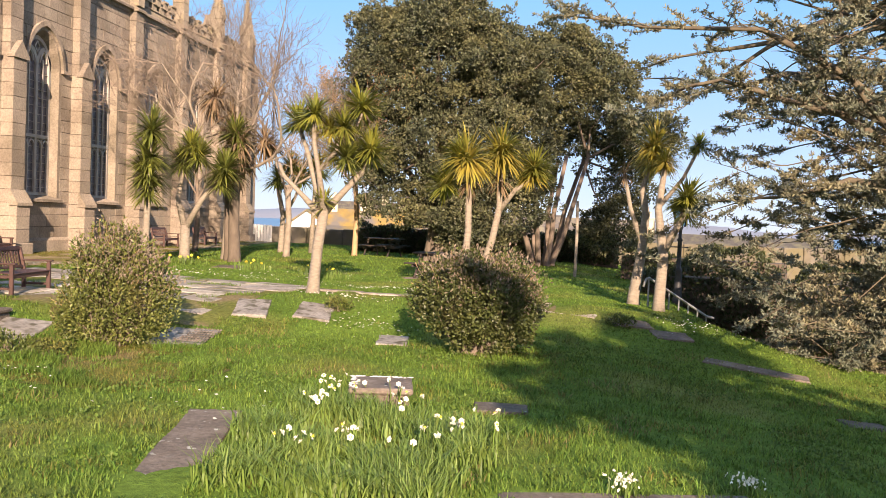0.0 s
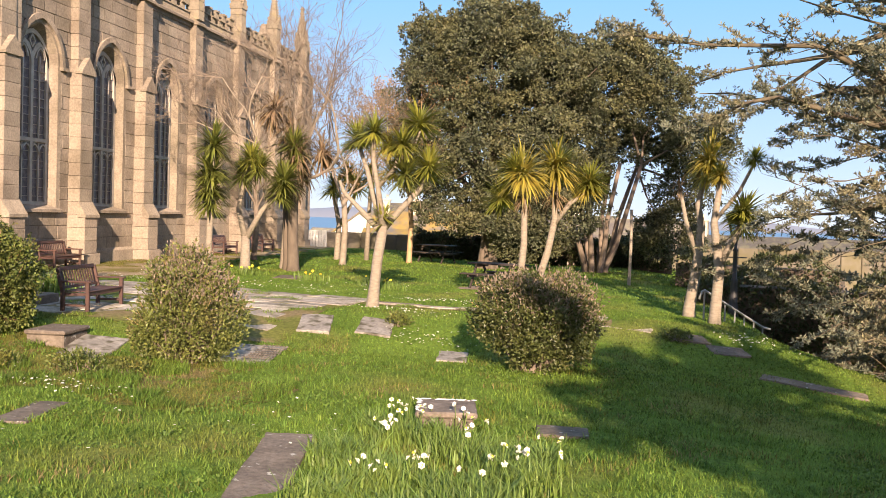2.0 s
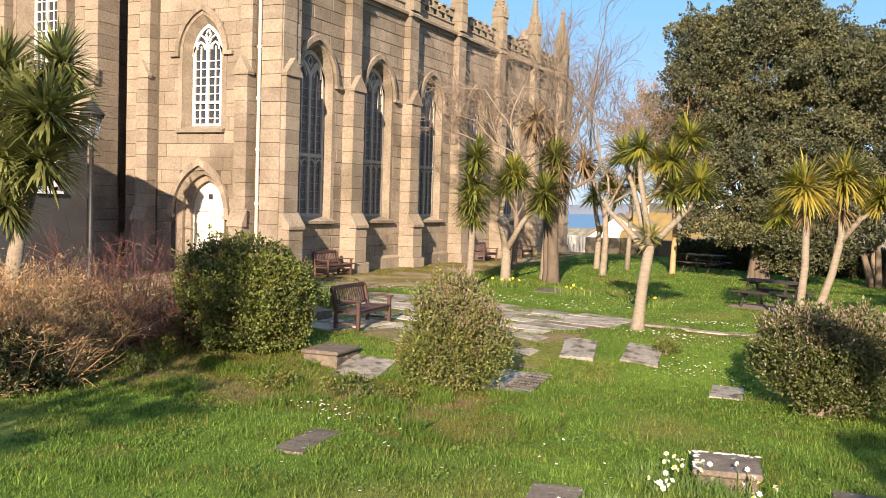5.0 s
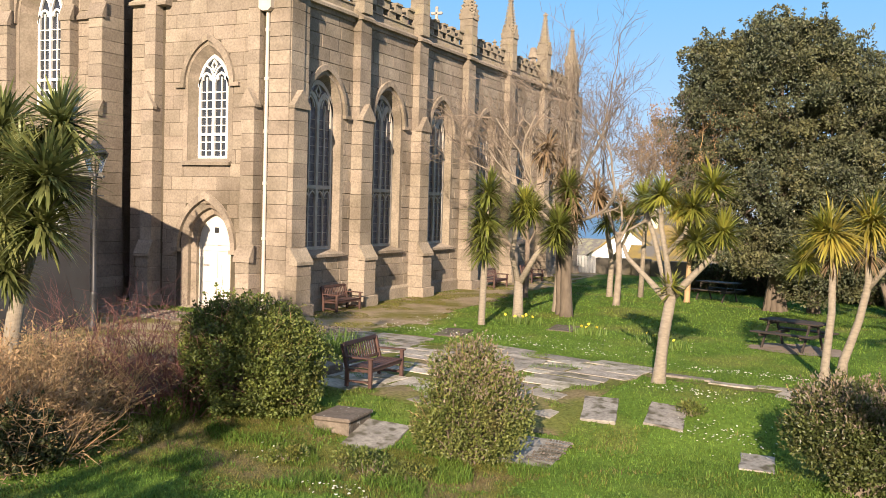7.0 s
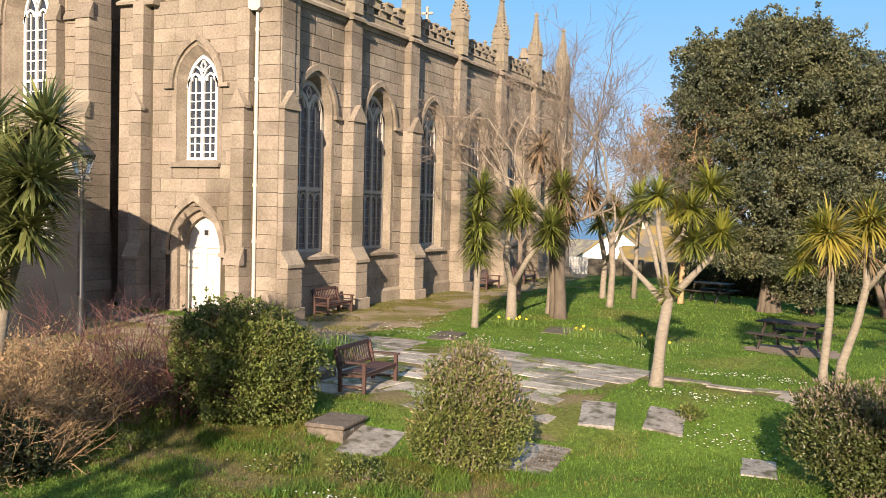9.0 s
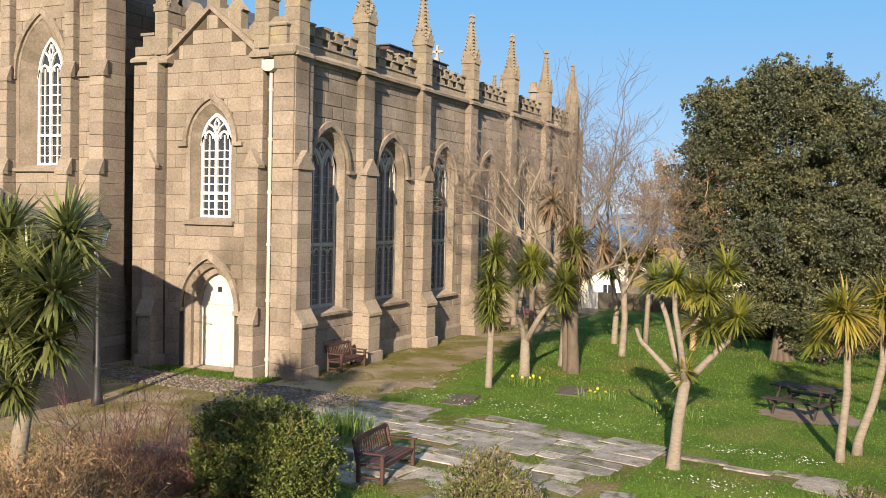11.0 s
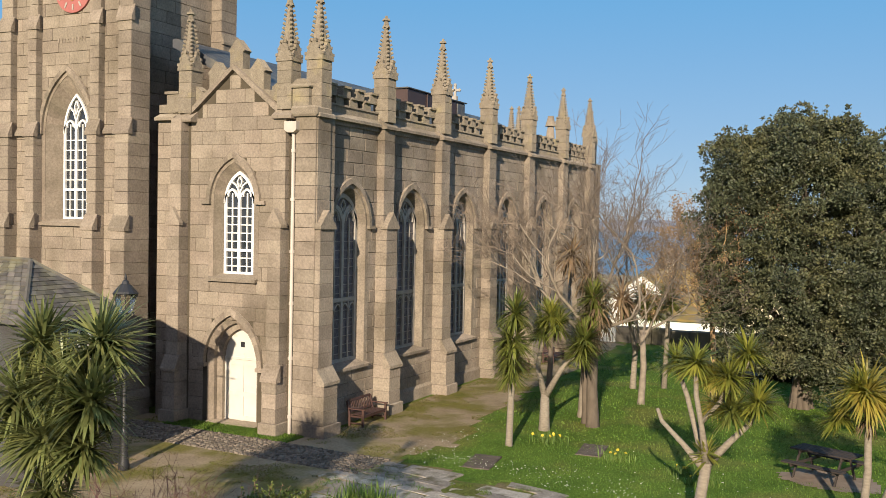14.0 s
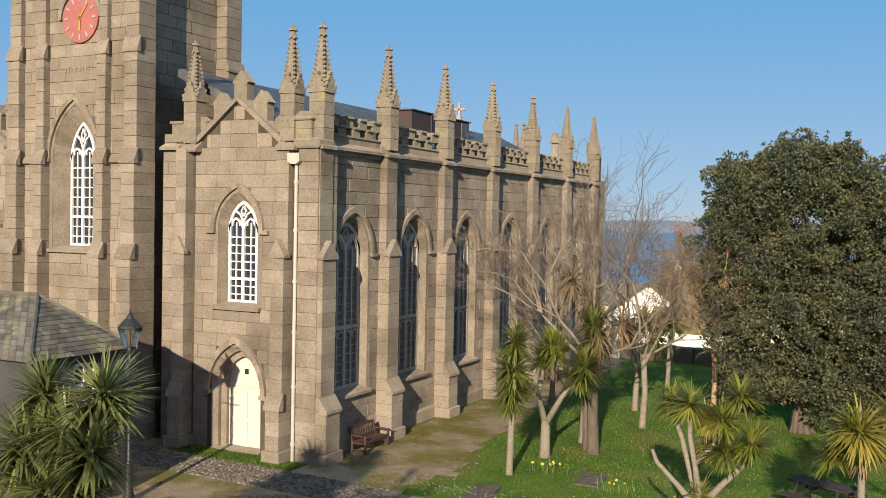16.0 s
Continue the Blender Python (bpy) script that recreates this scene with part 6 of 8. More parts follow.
def conifer(name, label, at, height, branches, reach, seed, trunk, heading=None, sub=8, zlow=0.3, needles=30, size=(0.085, 0.034), bows=()):
    """A ragged conifer: crooked trunk, long uneven limbs, side branches every way, needle tufts with gaps between."""
    r = random.Random(seed)
    tr = thing(name, label, "tree", at)
    V, F, W, G, cs, ns = [], [], [], [], [], []
    axis = [Vector((0, 0, -0.3))]
    for k in range(1, 9):
        axis.append(Vector((0.25 * math.sin(k * 1.3 + seed), 0.2 * math.sin(k * 1.9), height * k / 8)))
    tube(V, F, axis, [trunk * (1.25 - 0.14 * k) for k in range(9)], 9)
    for i in range(branches + len(bows)):
        f = zlow / height + (1 - zlow / height) * ((min(i, branches - 1) + r.random()) / branches) ** 1.25
        k = min(7, int(f * 8))
        p = axis[k].lerp(axis[k + 1], f * 8 - k)
        a = r.uniform(0, 2 * math.pi) if heading is None or r.random() < 0.25 else radians(heading) + r.gauss(0, 0.75)
        ln = reach * (1.0 - 0.2 * f) * (0.72 + 0.28 * smoothstep(0.1, 0.45, f)) * r.uniform(0.4, 1.12)
        d = Vector((math.cos(a), math.sin(a), r.uniform(-0.1, 0.55) - 0.25 * (1 - f)))
        d.normalize()
        pts = [p]
        for _ in range(8):
            d = (d + Vector((r.gauss(0, .17), r.gauss(0, .17), r.gauss(-0.02, .15)))).normalized()
            pts.append(pts[-1] + d * ln / 8)
        r0 = (0.025 + 0.03 * f) * (2.2 if f > 0.45 and r.random() < 0.2 else 0.8)
        if i >= branches:
            # a stout bowed limb through given turning points
            way = [Vector(q) for q in bows[i - branches]]
            pts = []
            for q in range(9):
                u = q / 8 * (len(way) - 1)
                j = min(len(way) - 2, int(u))
                pts.append(way[j].lerp(way[j + 1], u - j) + Vector((r.gauss(0, .05), r.gauss(0, .05), r.gauss(0, .05))))
            r0 = 0.085
        tube(W, G, pts, [r0 * (1 - 0.11 * q) for q in range(9)], 6, cap=False)
        stout = i >= branches
        count = sub * 3 if stout else sub
        for s in range(count):
            q = 0.14 + 0.86 * (s + r.random()) / count
            kk = min(7, int(q * 8))
            b = pts[kk].lerp(pts[kk + 1], q * 8 - kk)
            out = (pts[kk + 1] - pts[kk]).normalized()
            # side branches lie in a flat spray to either side, their tips lifted
            side = out.cross(Vector((0, 0, 1)))
            side = side.normalized() * (1 if s % 2 else -1) if side.length > 0.2 else Vector((r.gauss(0, 1), r.gauss(0, 1), 0)).normalized()
            sd = (side * r.uniform(0.5, 1.1) + out * r.uniform(0.3, 1.0) + Vector((r.gauss(0, .2), r.gauss(0, .2), r.gauss(0.05, .25)))).normalized()
            sl = r.uniform(0.45, 1.35) * (1.15 - 0.5 * q)
            sp = [b]
            for _ in range(4):
                sd = (sd + Vector((r.gauss(0, .16), r.gauss(0, .16), r.gauss(0.0, .12)))).normalized()
                sp.append(sp[-1] + sd * sl / 4)
            tube(W, G, sp, [0.014, 0.012, 0.01, 0.007, 0.005], 4, cap=False)
            if r.random() < 0.12:
                continue
            flat = sd.cross(Vector((0, 0, 1)))
            lines = [(sp[2], sp[4])]
            for j in range(8):
                kq = r.uniform(0.4, 3.999)
                c0 = sp[int(kq)].lerp(sp[int(kq) + 1], kq % 1)
                td = (sd * 0.8 + flat * (1 if j % 2 else -1) * r.uniform(0.5, 1.1) + Vector((r.gauss(0, .2), r.gauss(0, .2), r.gauss(0.12, .25)))).normalized()
                e = c0 + td * r.uniform(0.12, 0.42)
                tube(W, G, [c0, e], [0.006, 0.003], 3, cap=False)
                lines.append((c0, e))
            for c0, e in lines:
                # rosettes of short needles strung along the twig
                ro = max(2, int((e - c0).length / 0.07))
                m = ro * needles
                w = np.repeat((np.arange(ro) + prng.uniform(0, 1, ro)) / ro, needles)[:, None]
                cs.append(np.array(c0) + np.array(e - c0) * w + prng.normal(size=(m, 3)) * 0.012)
                ns.append(prng.normal(size=(m, 3)) + np.array((0, 0, 0.35)) + np.array((e - c0).normalized()) * 0.35)
    raw("trunk", V, F, BARK_DARK, tr, smooth=True)
    raw("limb_mass", W, G, BARK_LICHEN, tr, smooth=True)
    leaves_mesh("foliage", np.vstack(cs), np.vstack(ns), *size, NEEDLE, tr)
    return tr


conifer("conifer", "ragged grey-green conifer with lichened uneven branches", (7.7, 19.4, gz(7.7, 19.4)), 12.5, 145, 6.4, 5, 0.3, 185, 8, 0.4, 6, (0.085, 0.03), bows=(((-0.1, -0.2, 4.3), (-1.9, -1.2, 5.3), (-3.2, -1.4, 5.7), (-4.4, -1.4, 6.0), (-5.3, -1.4, 5.9), (-5.95, -1.4, 5.4)), ((-0.1, 0, 5.0), (-2.3, -1.2, 6.2), (-3.9, -1.4, 6.95), (-5.9, -1.4, 7.05), (-7.6, -1.4, 7.15)), ((-0.1, 0, 4.2), (-1.8, -1.4, 5.5), (-2.4, -1.5, 6.6), (-2.5, -1.6, 8.2)), ((0, -0.1, 3.9), (-2.0, -1.4, 4.3), (-3.1, -1.5, 3.95), (-4.6, -1.4, 3.75))))
conifer("conifer", "ragged conifer at the edge of the lawn", (7.9, -4.2, gz(7.9, -4.2)), 7.2, 120, 4.8, 9, 0.22, None, 8, 1.0, 5, (0.16, 0.085))
conifer("conifer", "slim conifer at the edge of the yard", (-7.3, -0.6, gz(-7.3, -0.6)), 8.2, 26, 1.9, 13, 0.16, None, 5, 3.0, 5, (0.1, 0.04))


# ---- outbuilding, lamps, seats ----
def outbuilding():
    ob = thing("outbuilding", "small grey rendered outbuilding with a hipped slate roof", "outbuilding")
    x0, x1, y0, y1, ez = -25.0, -18.9, 15.6, 18.5, 3.85
    for a in ((x1 - 0.3, x1, y0, 16.85, -0.3, ez), (x1 - 0.3, x1, 17.6, y1, -0.3, ez), (x1 - 0.3, x1, 16.85, 17.6, -0.3, 2.5), (x1 - 0.3, x1, 16.85, 17.6, 3.62, ez),
              (x0, x1 - 0.3, y0, y0 + 0.3, -0.3, ez), (x0, x1 - 0.3, y1 - 0.3, y1, -0.3, ez), (x0, x0 + 0.3, y0 + 0.3, y1 - 0.3, -0.3, ez)):
        t = bmesh.new()
        box(t, *a)
        part("wall", t, RENDER_GREY, ob)
    w = new("window")
    w.parent = ob
    M = lambda u, v, d: (x1 + d, u, v)
    t = bmesh.new()
    for a in ((16.85, 16.93, 2.5, 3.62), (17.52, 17.6, 2.5, 3.62), (16.85, 17.6, 2.5, 2.6), (16.85, 17.6, 3.54, 3.62), (16.85, 17.6, 3.02, 3.1), (17.2, 17.25, 2.5, 3.62)):
        bar(t, M, *a, -0.14, -0.06)
    part("window_frame", t, WHITE, w)
    t = bmesh.new()
    bar(t, M, 16.9, 17.55, 2.55, 3.58, -0.12, -0.11)
    part("pane", t, GLASS, w)
    t = bmesh.new()
    bar(t, M, 16.78, 17.67, 2.42, 2.5, -0.15, 0.08)
    part("window_sill", t, WHITE, w)
    # hipped roof laid in courses of slates
    e = 0.22
    X0_, X1_, Y0_, Y1_ = x0 - e, x1 + e, y0 - e, y1 + e
    ym, rz = (y0 + y1) / 2, 5.2
    ra, rb = Vector((X0_ + 1.75, ym, rz)), Vector((X1_ - 1.75, ym, rz))
    A, B, C, D = Vector((X1_, Y0_, ez)), Vector((X1_, Y1_, ez)), Vector((X0_, Y1_, ez)), Vector((X0_, Y0_, ez))
    V, F = [], []
    r = random.Random(3)
    for p, q, tp, tq in ((A, B, rb, rb), (D, A, ra, rb), (B, C, rb, ra)):
        n = (q - p).cross(tp - p).normalized()
        n = n if n.z > 0 else -n
        for k in range(14):
            f0, f1 = k / 14, min(1.0, (k + 1.25) / 14)
            l0, r0_, l1, r1_ = p.lerp(tp, f0), q.lerp(tq, f0), p.lerp(tp, f1), q.lerp(tq, f1)
            m = max(1, int((r0_ - l0).length / 0.24))
            for j in range(m):
                u0, u1 = (j + 0.03) / m, (j + 0.97) / m
                h = 0.02 + r.uniform(0, 0.008)
                i = len(V)
                for s in (l0.lerp(r0_, u0) + n * h, l0.lerp(r0_, u1) + n * h, l1.lerp(r1_, u1) + n * 0.004, l1.lerp(r1_, u0) + n * 0.004, l0.lerp(r0_, u0), l0.lerp(r0_, u1)):
                    V.append(tuple(s))
                F += [(i, i + 1, i + 2, i + 3), (i + 4, i + 5, i + 1, i)]
    rf = raw("slate_covering", V, F, SLATE_OLD, ob)
    tagged(rf, kind="stuff")
    t = bmesh.new()
    vs = [t.verts.new(p) for p in (A, B, C, D, ra, rb)]
    for f in ((0, 1, 5), (1, 2, 4, 5), (2, 3, 4), (3, 0, 5, 4), (3, 2, 1, 0)):
        t.faces.new([vs[i] for i in f])
    part("roof", t, SLATE, ob)
    V, F = [], []
    tube(V, F, [ra, rb], [0.07, 0.07], 6)
    tube(V, F, [rb, A], [0.06, 0.06], 6)
    tube(V, F, [rb, B], [0.06, 0.06], 6)
    raw("ridge_capping", V, F, SLATE_OLD, ob)


outbuilding()


def lathe(bm, prof, cx=0, cy=0, seg=12):
    """Turns a profile of (radius, z) about the vertical."""
    rings = [[bm.verts.new((cx + r * math.cos(2 * math.pi * k / seg), cy + r * math.sin(2 * math.pi * k / seg), z)) for k in range(seg)] for r, z in prof]
    for a, b in zip(rings, rings[1:]):
        for k in range(seg):
            bm.faces.new((a[k], a[(k + 1) % seg], b[(k + 1) % seg], b[k]))
    bm.faces.new(rings[0][::-1])
    bm.faces.new(rings[-1])


def street_lamp(at, h, label):
    la = thing("street_lamp", label, "lamp", at, group="lamp posts")
    t = bmesh.new()
    lathe(t, [(0.14, -0.2), (0.14, 0.15), (0.11, 0.3), (0.085, 0.9), (0.095, 0.95), (0.06, 1.0), (0.055, h - 1.25), (0.08, h - 1.22), (0.04, h - 1.15), (0.05, h - 0.95), (0.09, h - 0.86)])
    part("post", t, IRON, la, smooth=True)
    t = bmesh.new()
    box(t, -0.3, 0.3, -0.018, 0.018, h - 1.42, h - 1.39, 0.006)
    part("ladder_bar", t, IRON, la)
    t = bmesh.new()
    for sx, sy in ((1, 0), (-1, 0), (0, 1), (0, -1)):
        ps = [(0.10, -0.10), (0.10, 0.10), (0.205, 0.205), (0.205, -0.205)]
        zs = [h - 0.84, h - 0.84, h - 0.36, h - 0.36]
        vs = [t.verts.new((sx * a - sy * b, sy * a + sx * b, z)) for (a, b), z in zip(ps, zs)]
        t.faces.new(vs)
    lg = part("lantern", t, LAMP_GLASS, la, "four clear panes in a black frame")
    V, F = [], []
    for sx in (-1, 1):
        for sy in (-1, 1):
            tube(V, F, [(0.105 * sx, 0.105 * sy, h - 0.86), (0.21 * sx, 0.21 * sy, h - 0.35)], [0.014, 0.014], 5)
    raw("lantern_frame", V, F, IRON, lg)
    t = bmesh.new()
    lathe(t, [(0.30, h - 0.37), (0.28, h - 0.32), (0.14, h - 0.16), (0.10, h - 0.14), (0.07, h - 0.06), (0.03, h - 0.03), (0.035, h + 0.02), (0.01, h + 0.12)])
    part("cap", t, IRON, la)
    return la


street_lamp((-18.3, 18.05, 0.06), 4.75, "black cast iron lamp post with a square lantern by the outbuilding")
street_lamp((3.6, 26.0, gz(3.6, 26)), 2.55 - gz(3.6, 26), "black lamp post beside the steps")


def bench_proto():
    be = thing("garden_bench", "reddish-brown slatted wooden garden bench", "bench", (0, 0, 0), group="benches")
    L = 0.76
    def p(name, *a, m=None, bevel=0.008):
        t = bmesh.new()
        box(t, *a, bevel, m)
        return part(name, t, TEAK, be)
    for sy in (-1, 1):
        y = sy * L
        p("leg", 0.20, 0.27, y - 0.035, y + 0.035, 0, 0.63)
        p("leg", -0.27, -0.20, y - 0.035, y + 0.035, 0, 0.44)
        p("back_post", -0.035, 0.035, y - 0.035, y + 0.035, 0, 0.52, m=Matrix.Translation((-0.235, 0, 0.40)) @ Matrix.Rotation(-0.20, 4, 'Y'))
        p("armrest", -0.30, 0.31, y - 0.045, y + 0.045, 0.62, 0.66)
        p("side_rail", -0.2, 0.2, y - 0.02, y + 0.02, 0.33, 0.40)
        p("side_rail", -0.2, 0.2, y - 0.02, y + 0.02, 0.10, 0.15)
    p("front_rail", 0.21, 0.25, -L + 0.03, L - 0.03, 0.33, 0.41)
    for i in range(5):
        x = -0.17 + i * 0.1
        p("seat_slat", x - 0.042, x + 0.042, -L + 0.02, L - 0.02, 0.415, 0.44)
    back = Matrix.Translation((-0.235, 0, 0.40)) @ Matrix.Rotation(-0.20, 4, 'Y')
    p("back_rail", -0.025, 0.025, -L + 0.03, L - 0.03, 0.46, 0.55, m=back)
    p("back_rail", -0.022, 0.022, -L + 0.03, L - 0.03, 0.07, 0.13, m=back)
    for i in range(13):
        y = -L + 0.13 + i * (2 * L - 0.26) / 12
        p("back_slat", -0.01, 0.01, y - 0.025, y + 0.025, 0.13, 0.46, m=back)
    return be


b0 = bench_proto()
b0.matrix_basis = pose(-9.2, 16.1, gz(-9.2, 16.1) + 0.03, 0, 0, 4) @ Matrix.Diagonal((1.0, 0.9, 0.84, 1))
tagged(b0, "reddish-brown slatted wooden bench standing on the paving")
for x, y, tn in ((-15.95, 25.85, 0), (-15.55, 37.3, 0), (-15.4, 41.3, 0)):
    tagged(copy_thing(b0, pose(x, y, 0.065, 0, 0, tn)), "dark reddish wooden bench against the church wall")


def picnic_table(at, turn):
    pt = thing("picnic_table", "dark weathered wooden picnic table with attached seats", "picnic table", at, turn, group="picnic tables")
    def p(name, *a, m=None):
        t = bmesh.new()
        box(t, *a, 0.008, m)
        part(name, t, DARKWOOD, pt)
    for i in range(5):
        x = -0.3 + i * 0.15
        p("top_plank", x - 0.068, x + 0.068, -0.8, 0.8, 0.70, 0.745)
    for sx in (-1, 1):
        for k in (0, 1):
            x = sx * (0.62 + k * 0.14)
            p("seat_plank", x - 0.063, x + 0.063, -0.8, 0.8, 0.42, 0.46)
    for y in (-0.55, 0.55):
        p("cross_beam", -0.78, 0.78, y - 0.025, y + 0.025, 0.34, 0.42)
        p("cross_beam", -0.36, 0.36, y - 0.025, y + 0.025, 0.62, 0.70)
        for sx in (-1, 1):
            p("leg", -0.04, 0.04, y + 0.026, y + 0.066, 0, 0.82, m=Matrix.Translation((sx * 0.58, 0, -0.02)) @ Matrix.Rotation(-sx * 0.5, 4, 'Y'))
    return pt


picnic_table((-2.8, 26.6, gz(-2.8, 26.6)), 68)
picnic_table((-6.7, 38.4, gz(-6.7, 38.4)), 70)

# ---- graves, paving ----
def tilt(x, y):
    """The ground's slope at a place, as a turn."""
    nx, ny = -(gz(x + 0.6, y) - gz(x - 0.6, y)) / 1.2, -(gz(x, y + 0.6) - gz(x, y - 0.6)) / 1.2
    return Vector((0, 0, 1)).rotation_difference(Vector((nx, ny, 1))).to_matrix().to_4x4()


def slab(name, label, cx, cy, w, l, turn, rise=0.06, thick=0.12, category="gravestone", material=None, z=None):
    """A worn ledger stone with chipped uneven edges."""
    r = random.Random(int(abs(cx * 131 + cy * 17)))
    t = bmesh.new()
    n = 20
    pr = []
    for k in range(n):
        a = 2 * math.pi * (k + 0.5) / n
        c_, s_ = math.cos(a), math.sin(a)
        m = max(abs(c_), abs(s_))
        pr.append((c_ / m * w / 2 + r.uniform(-.014, .014), s_ / m * l / 2 + r.uniform(-.014, .014)))
    lo = [t.verts.new((x, y, -thick)) for x, y in pr]
    mid = [t.verts.new((x, y, -0.015)) for x, y in pr]
    hi = [t.verts.new((x * 0.975, y * 0.985, r.uniform(-0.004, 0.004))) for x, y in pr]
    c0 = t.verts.new((0, 0, 0.004))
    for k in range(n):
        j = (k + 1) % n
        t.faces.new((lo[k], lo[j], mid[j], mid[k]))
        t.faces.new((mid[k], mid[j], hi[j], hi[k]))
        t.faces.new((hi[k], hi[j], c0))
    t.faces.new(lo[::-1])
    ob = link(name, t, material or SLAB)
    ob.matrix_basis = Matrix.Translation((cx, cy, gz(cx, cy) + (rise * 0.55 if rise < 0.09 else rise))) @ tilt(cx, cy) @ pose(0, 0, 0, r.uniform(-1, 1), r.uniform(-1, 1), turn)
    return tagged(ob, label, category, group="ledger stones in the grass")


GS = "weathered grey ledger stone lying flat in the grass"
slab("ledger_stone", "long dark ledger stone with lichen spots in the grass", -2.72, 7.95, 0.53, 2.9, 10.3, 0.05)
slab("ledger_stone", GS, -2.28, 15.75, 0.52, 0.85, 6, material=SLAB_PALE)
slab("ledger_stone", GS, -0.15, 10.53, 0.6, 0.5, 4)
slab("ledger_stone", "wide brown ledger stone sunk in the lawn", 1.05, 7.25, 2.0, 0.5, 14, 0.03)
slab("ledger_stone", GS, -6.24, 9.7, 0.42, 1.2, 10, 0.03)
slab("ledger_stone", GS, 1.85, 18.6, 0.75, 0.6, 10)
slab("ledger_stone", GS, 2.55, 18.0, 0.7, 0.6, 12)
slab("ledger_stone", "dark weathered ledger stone among bare shrubs", -13.5, 14.9, 1.3, 0.9, 10, 0.2, 0.35)
slab("ledger_stone", "dark weathered ledger stone among bare shrubs", -12.5, 13.7, 1.0, 1.3, -14, 0.1, 0.25)
slab("ledger_stone", "dark weathered ledger stone beside the bench", -10.7, 16.0, 0.9, 1.2, -8, 0.2, 0.4)
slab("ledger_stone", "long stone grave kerb under the conifer", 3.75, 16.4, 1.7, 0.4, -12, 0.05)
slab("ledger_stone", GS, -7.8, 13.7, 0.78, 1.15, 8, 0.06, material=SLAB_PALE)
slab("ledger_stone", "ledger stone with mossy cracks beside the shrub", -5.4, 14.4, 0.85, 1.3, 4, 0.06, material=SLAB_PALE)
V, F = [], []
cr = random.Random(17)
for i in range(9):
    for j in range(7):
        x, y = -5.34 + i * 0.05 + (j % 2) * 0.03, 13.95 + j * 0.15
        z = gz(-5.4, 14.4) + 0.06 + (gz(x, y) - gz(-5.4, 14.4)) * 0.9
        w, l = 0.024 * cr.uniform(0.8, 1.1), 0.055 * cr.uniform(0.8, 1.1)
        b = len(V)
        V += [(x - w, y, z), (x, y - l, z), (x + w, y, z), (x, y + l, z), (x - w * .6, y, z + .02), (x, y - l * .6, z + .02), (x + w * .6, y, z + .02), (x, y + l * .6, z + .02)]
        F += [(b + 4, b + 5, b + 6, b + 7)] + [(b + k, b + (k + 1) % 4, b + 4 + (k + 1) % 4, b + 4 + k) for k in range(4)]
tagged(raw("cobble_panel", V, F, SETT), "panel of dark cobbles set in a pale grave slab", "cobbles", kind="stuff")
slab("ledger_stone", "grey ledger stone spotted with pale lichen", -5.03, 16.68, 0.6, 1.2, 13, 0.06, material=SLAB_PALE)
slab("ledger_stone", "grey ledger stone in a narrow kerb", -3.95, 16.96, 0.64, 1.05, 7, 0.06, material=SLAB_PALE)
slab("ledger_stone", "flat grey stone set in the lawn", -10.95, 23.3, 0.75, 1.3, 8, 0.04)
slab("ledger_stone", "flat grey stone set in the lawn", -8.8, 26.0, 0.7, 1.4, 8, 0.04)
slab("ledger_stone", GS, 4.4, 12.75, 0.6, 0.5, 10, 0.04)
tb = thing("table_tomb", "low box tomb with a mottled top among daffodils", "tomb", (-1.5, 10.55, gz(-1.5, 10.55)), 10)
t = bmesh.new()
box(t, -0.31, 0.31, -0.36, 0.36, -0.2, 0.13, 0.02)
part("base", t, SLAB, tb)
t = bmesh.new()
box(t, -0.35, 0.35, -0.4, 0.4, 0.13, 0.2, 0.02)
part("top_slab", t, SLAB, tb)
t = bmesh.new()
lv = random.Random(5)
for k in range(46):
    # crusts of white lichen along its far and near-side edges
    x, y = (lv.uniform(-0.34, 0.34), 0.39 - abs(lv.gauss(0, 0.03))) if k % 3 else (-0.34 + abs(lv.gauss(0, 0.03)), lv.uniform(-0.36, 0.38))
    bmesh.ops.create_cone(t, cap_ends=True, segments=7, radius1=lv.uniform(0.015, 0.04), radius2=0.01, depth=0.008, matrix=Matrix.Translation((x, y, 0.203)))
part("lichen_crust", t, LICHEN, tb, "white lichen crust along the edges")["kind"] = "stuff"
tb = thing("table_tomb", "low dark box tomb at the edge of the paving", "tomb", (-8.5, 13.84, gz(-8.5, 13.84)), 5)
t = bmesh.new()
box(t, -0.31, 0.31, -0.42, 0.42, -0.25, 0.11, 0.02)
part("base", t, SLAB, tb)
t = bmesh.new()
box(t, -0.34, 0.34, -0.45, 0.45, 0.11, 0.18, 0.02)
part("top_slab", t, SLAB, tb)

def even(x, y):
    """The broad slope of the ground at a place, as a turn."""
    nx, ny = -(gz(x + 2, y) - gz(x - 2, y)) / 4, -(gz(x, y + 2) - gz(x, y - 2)) / 4
    return Vector((0, 0, 1)).rotation_difference(Vector((nx, ny, 1))).to_matrix().to_4x4()


pave = thing("pavement", "irregular worn stone paving", "pavement", kind="structure")
pr_ = random.Random(21)


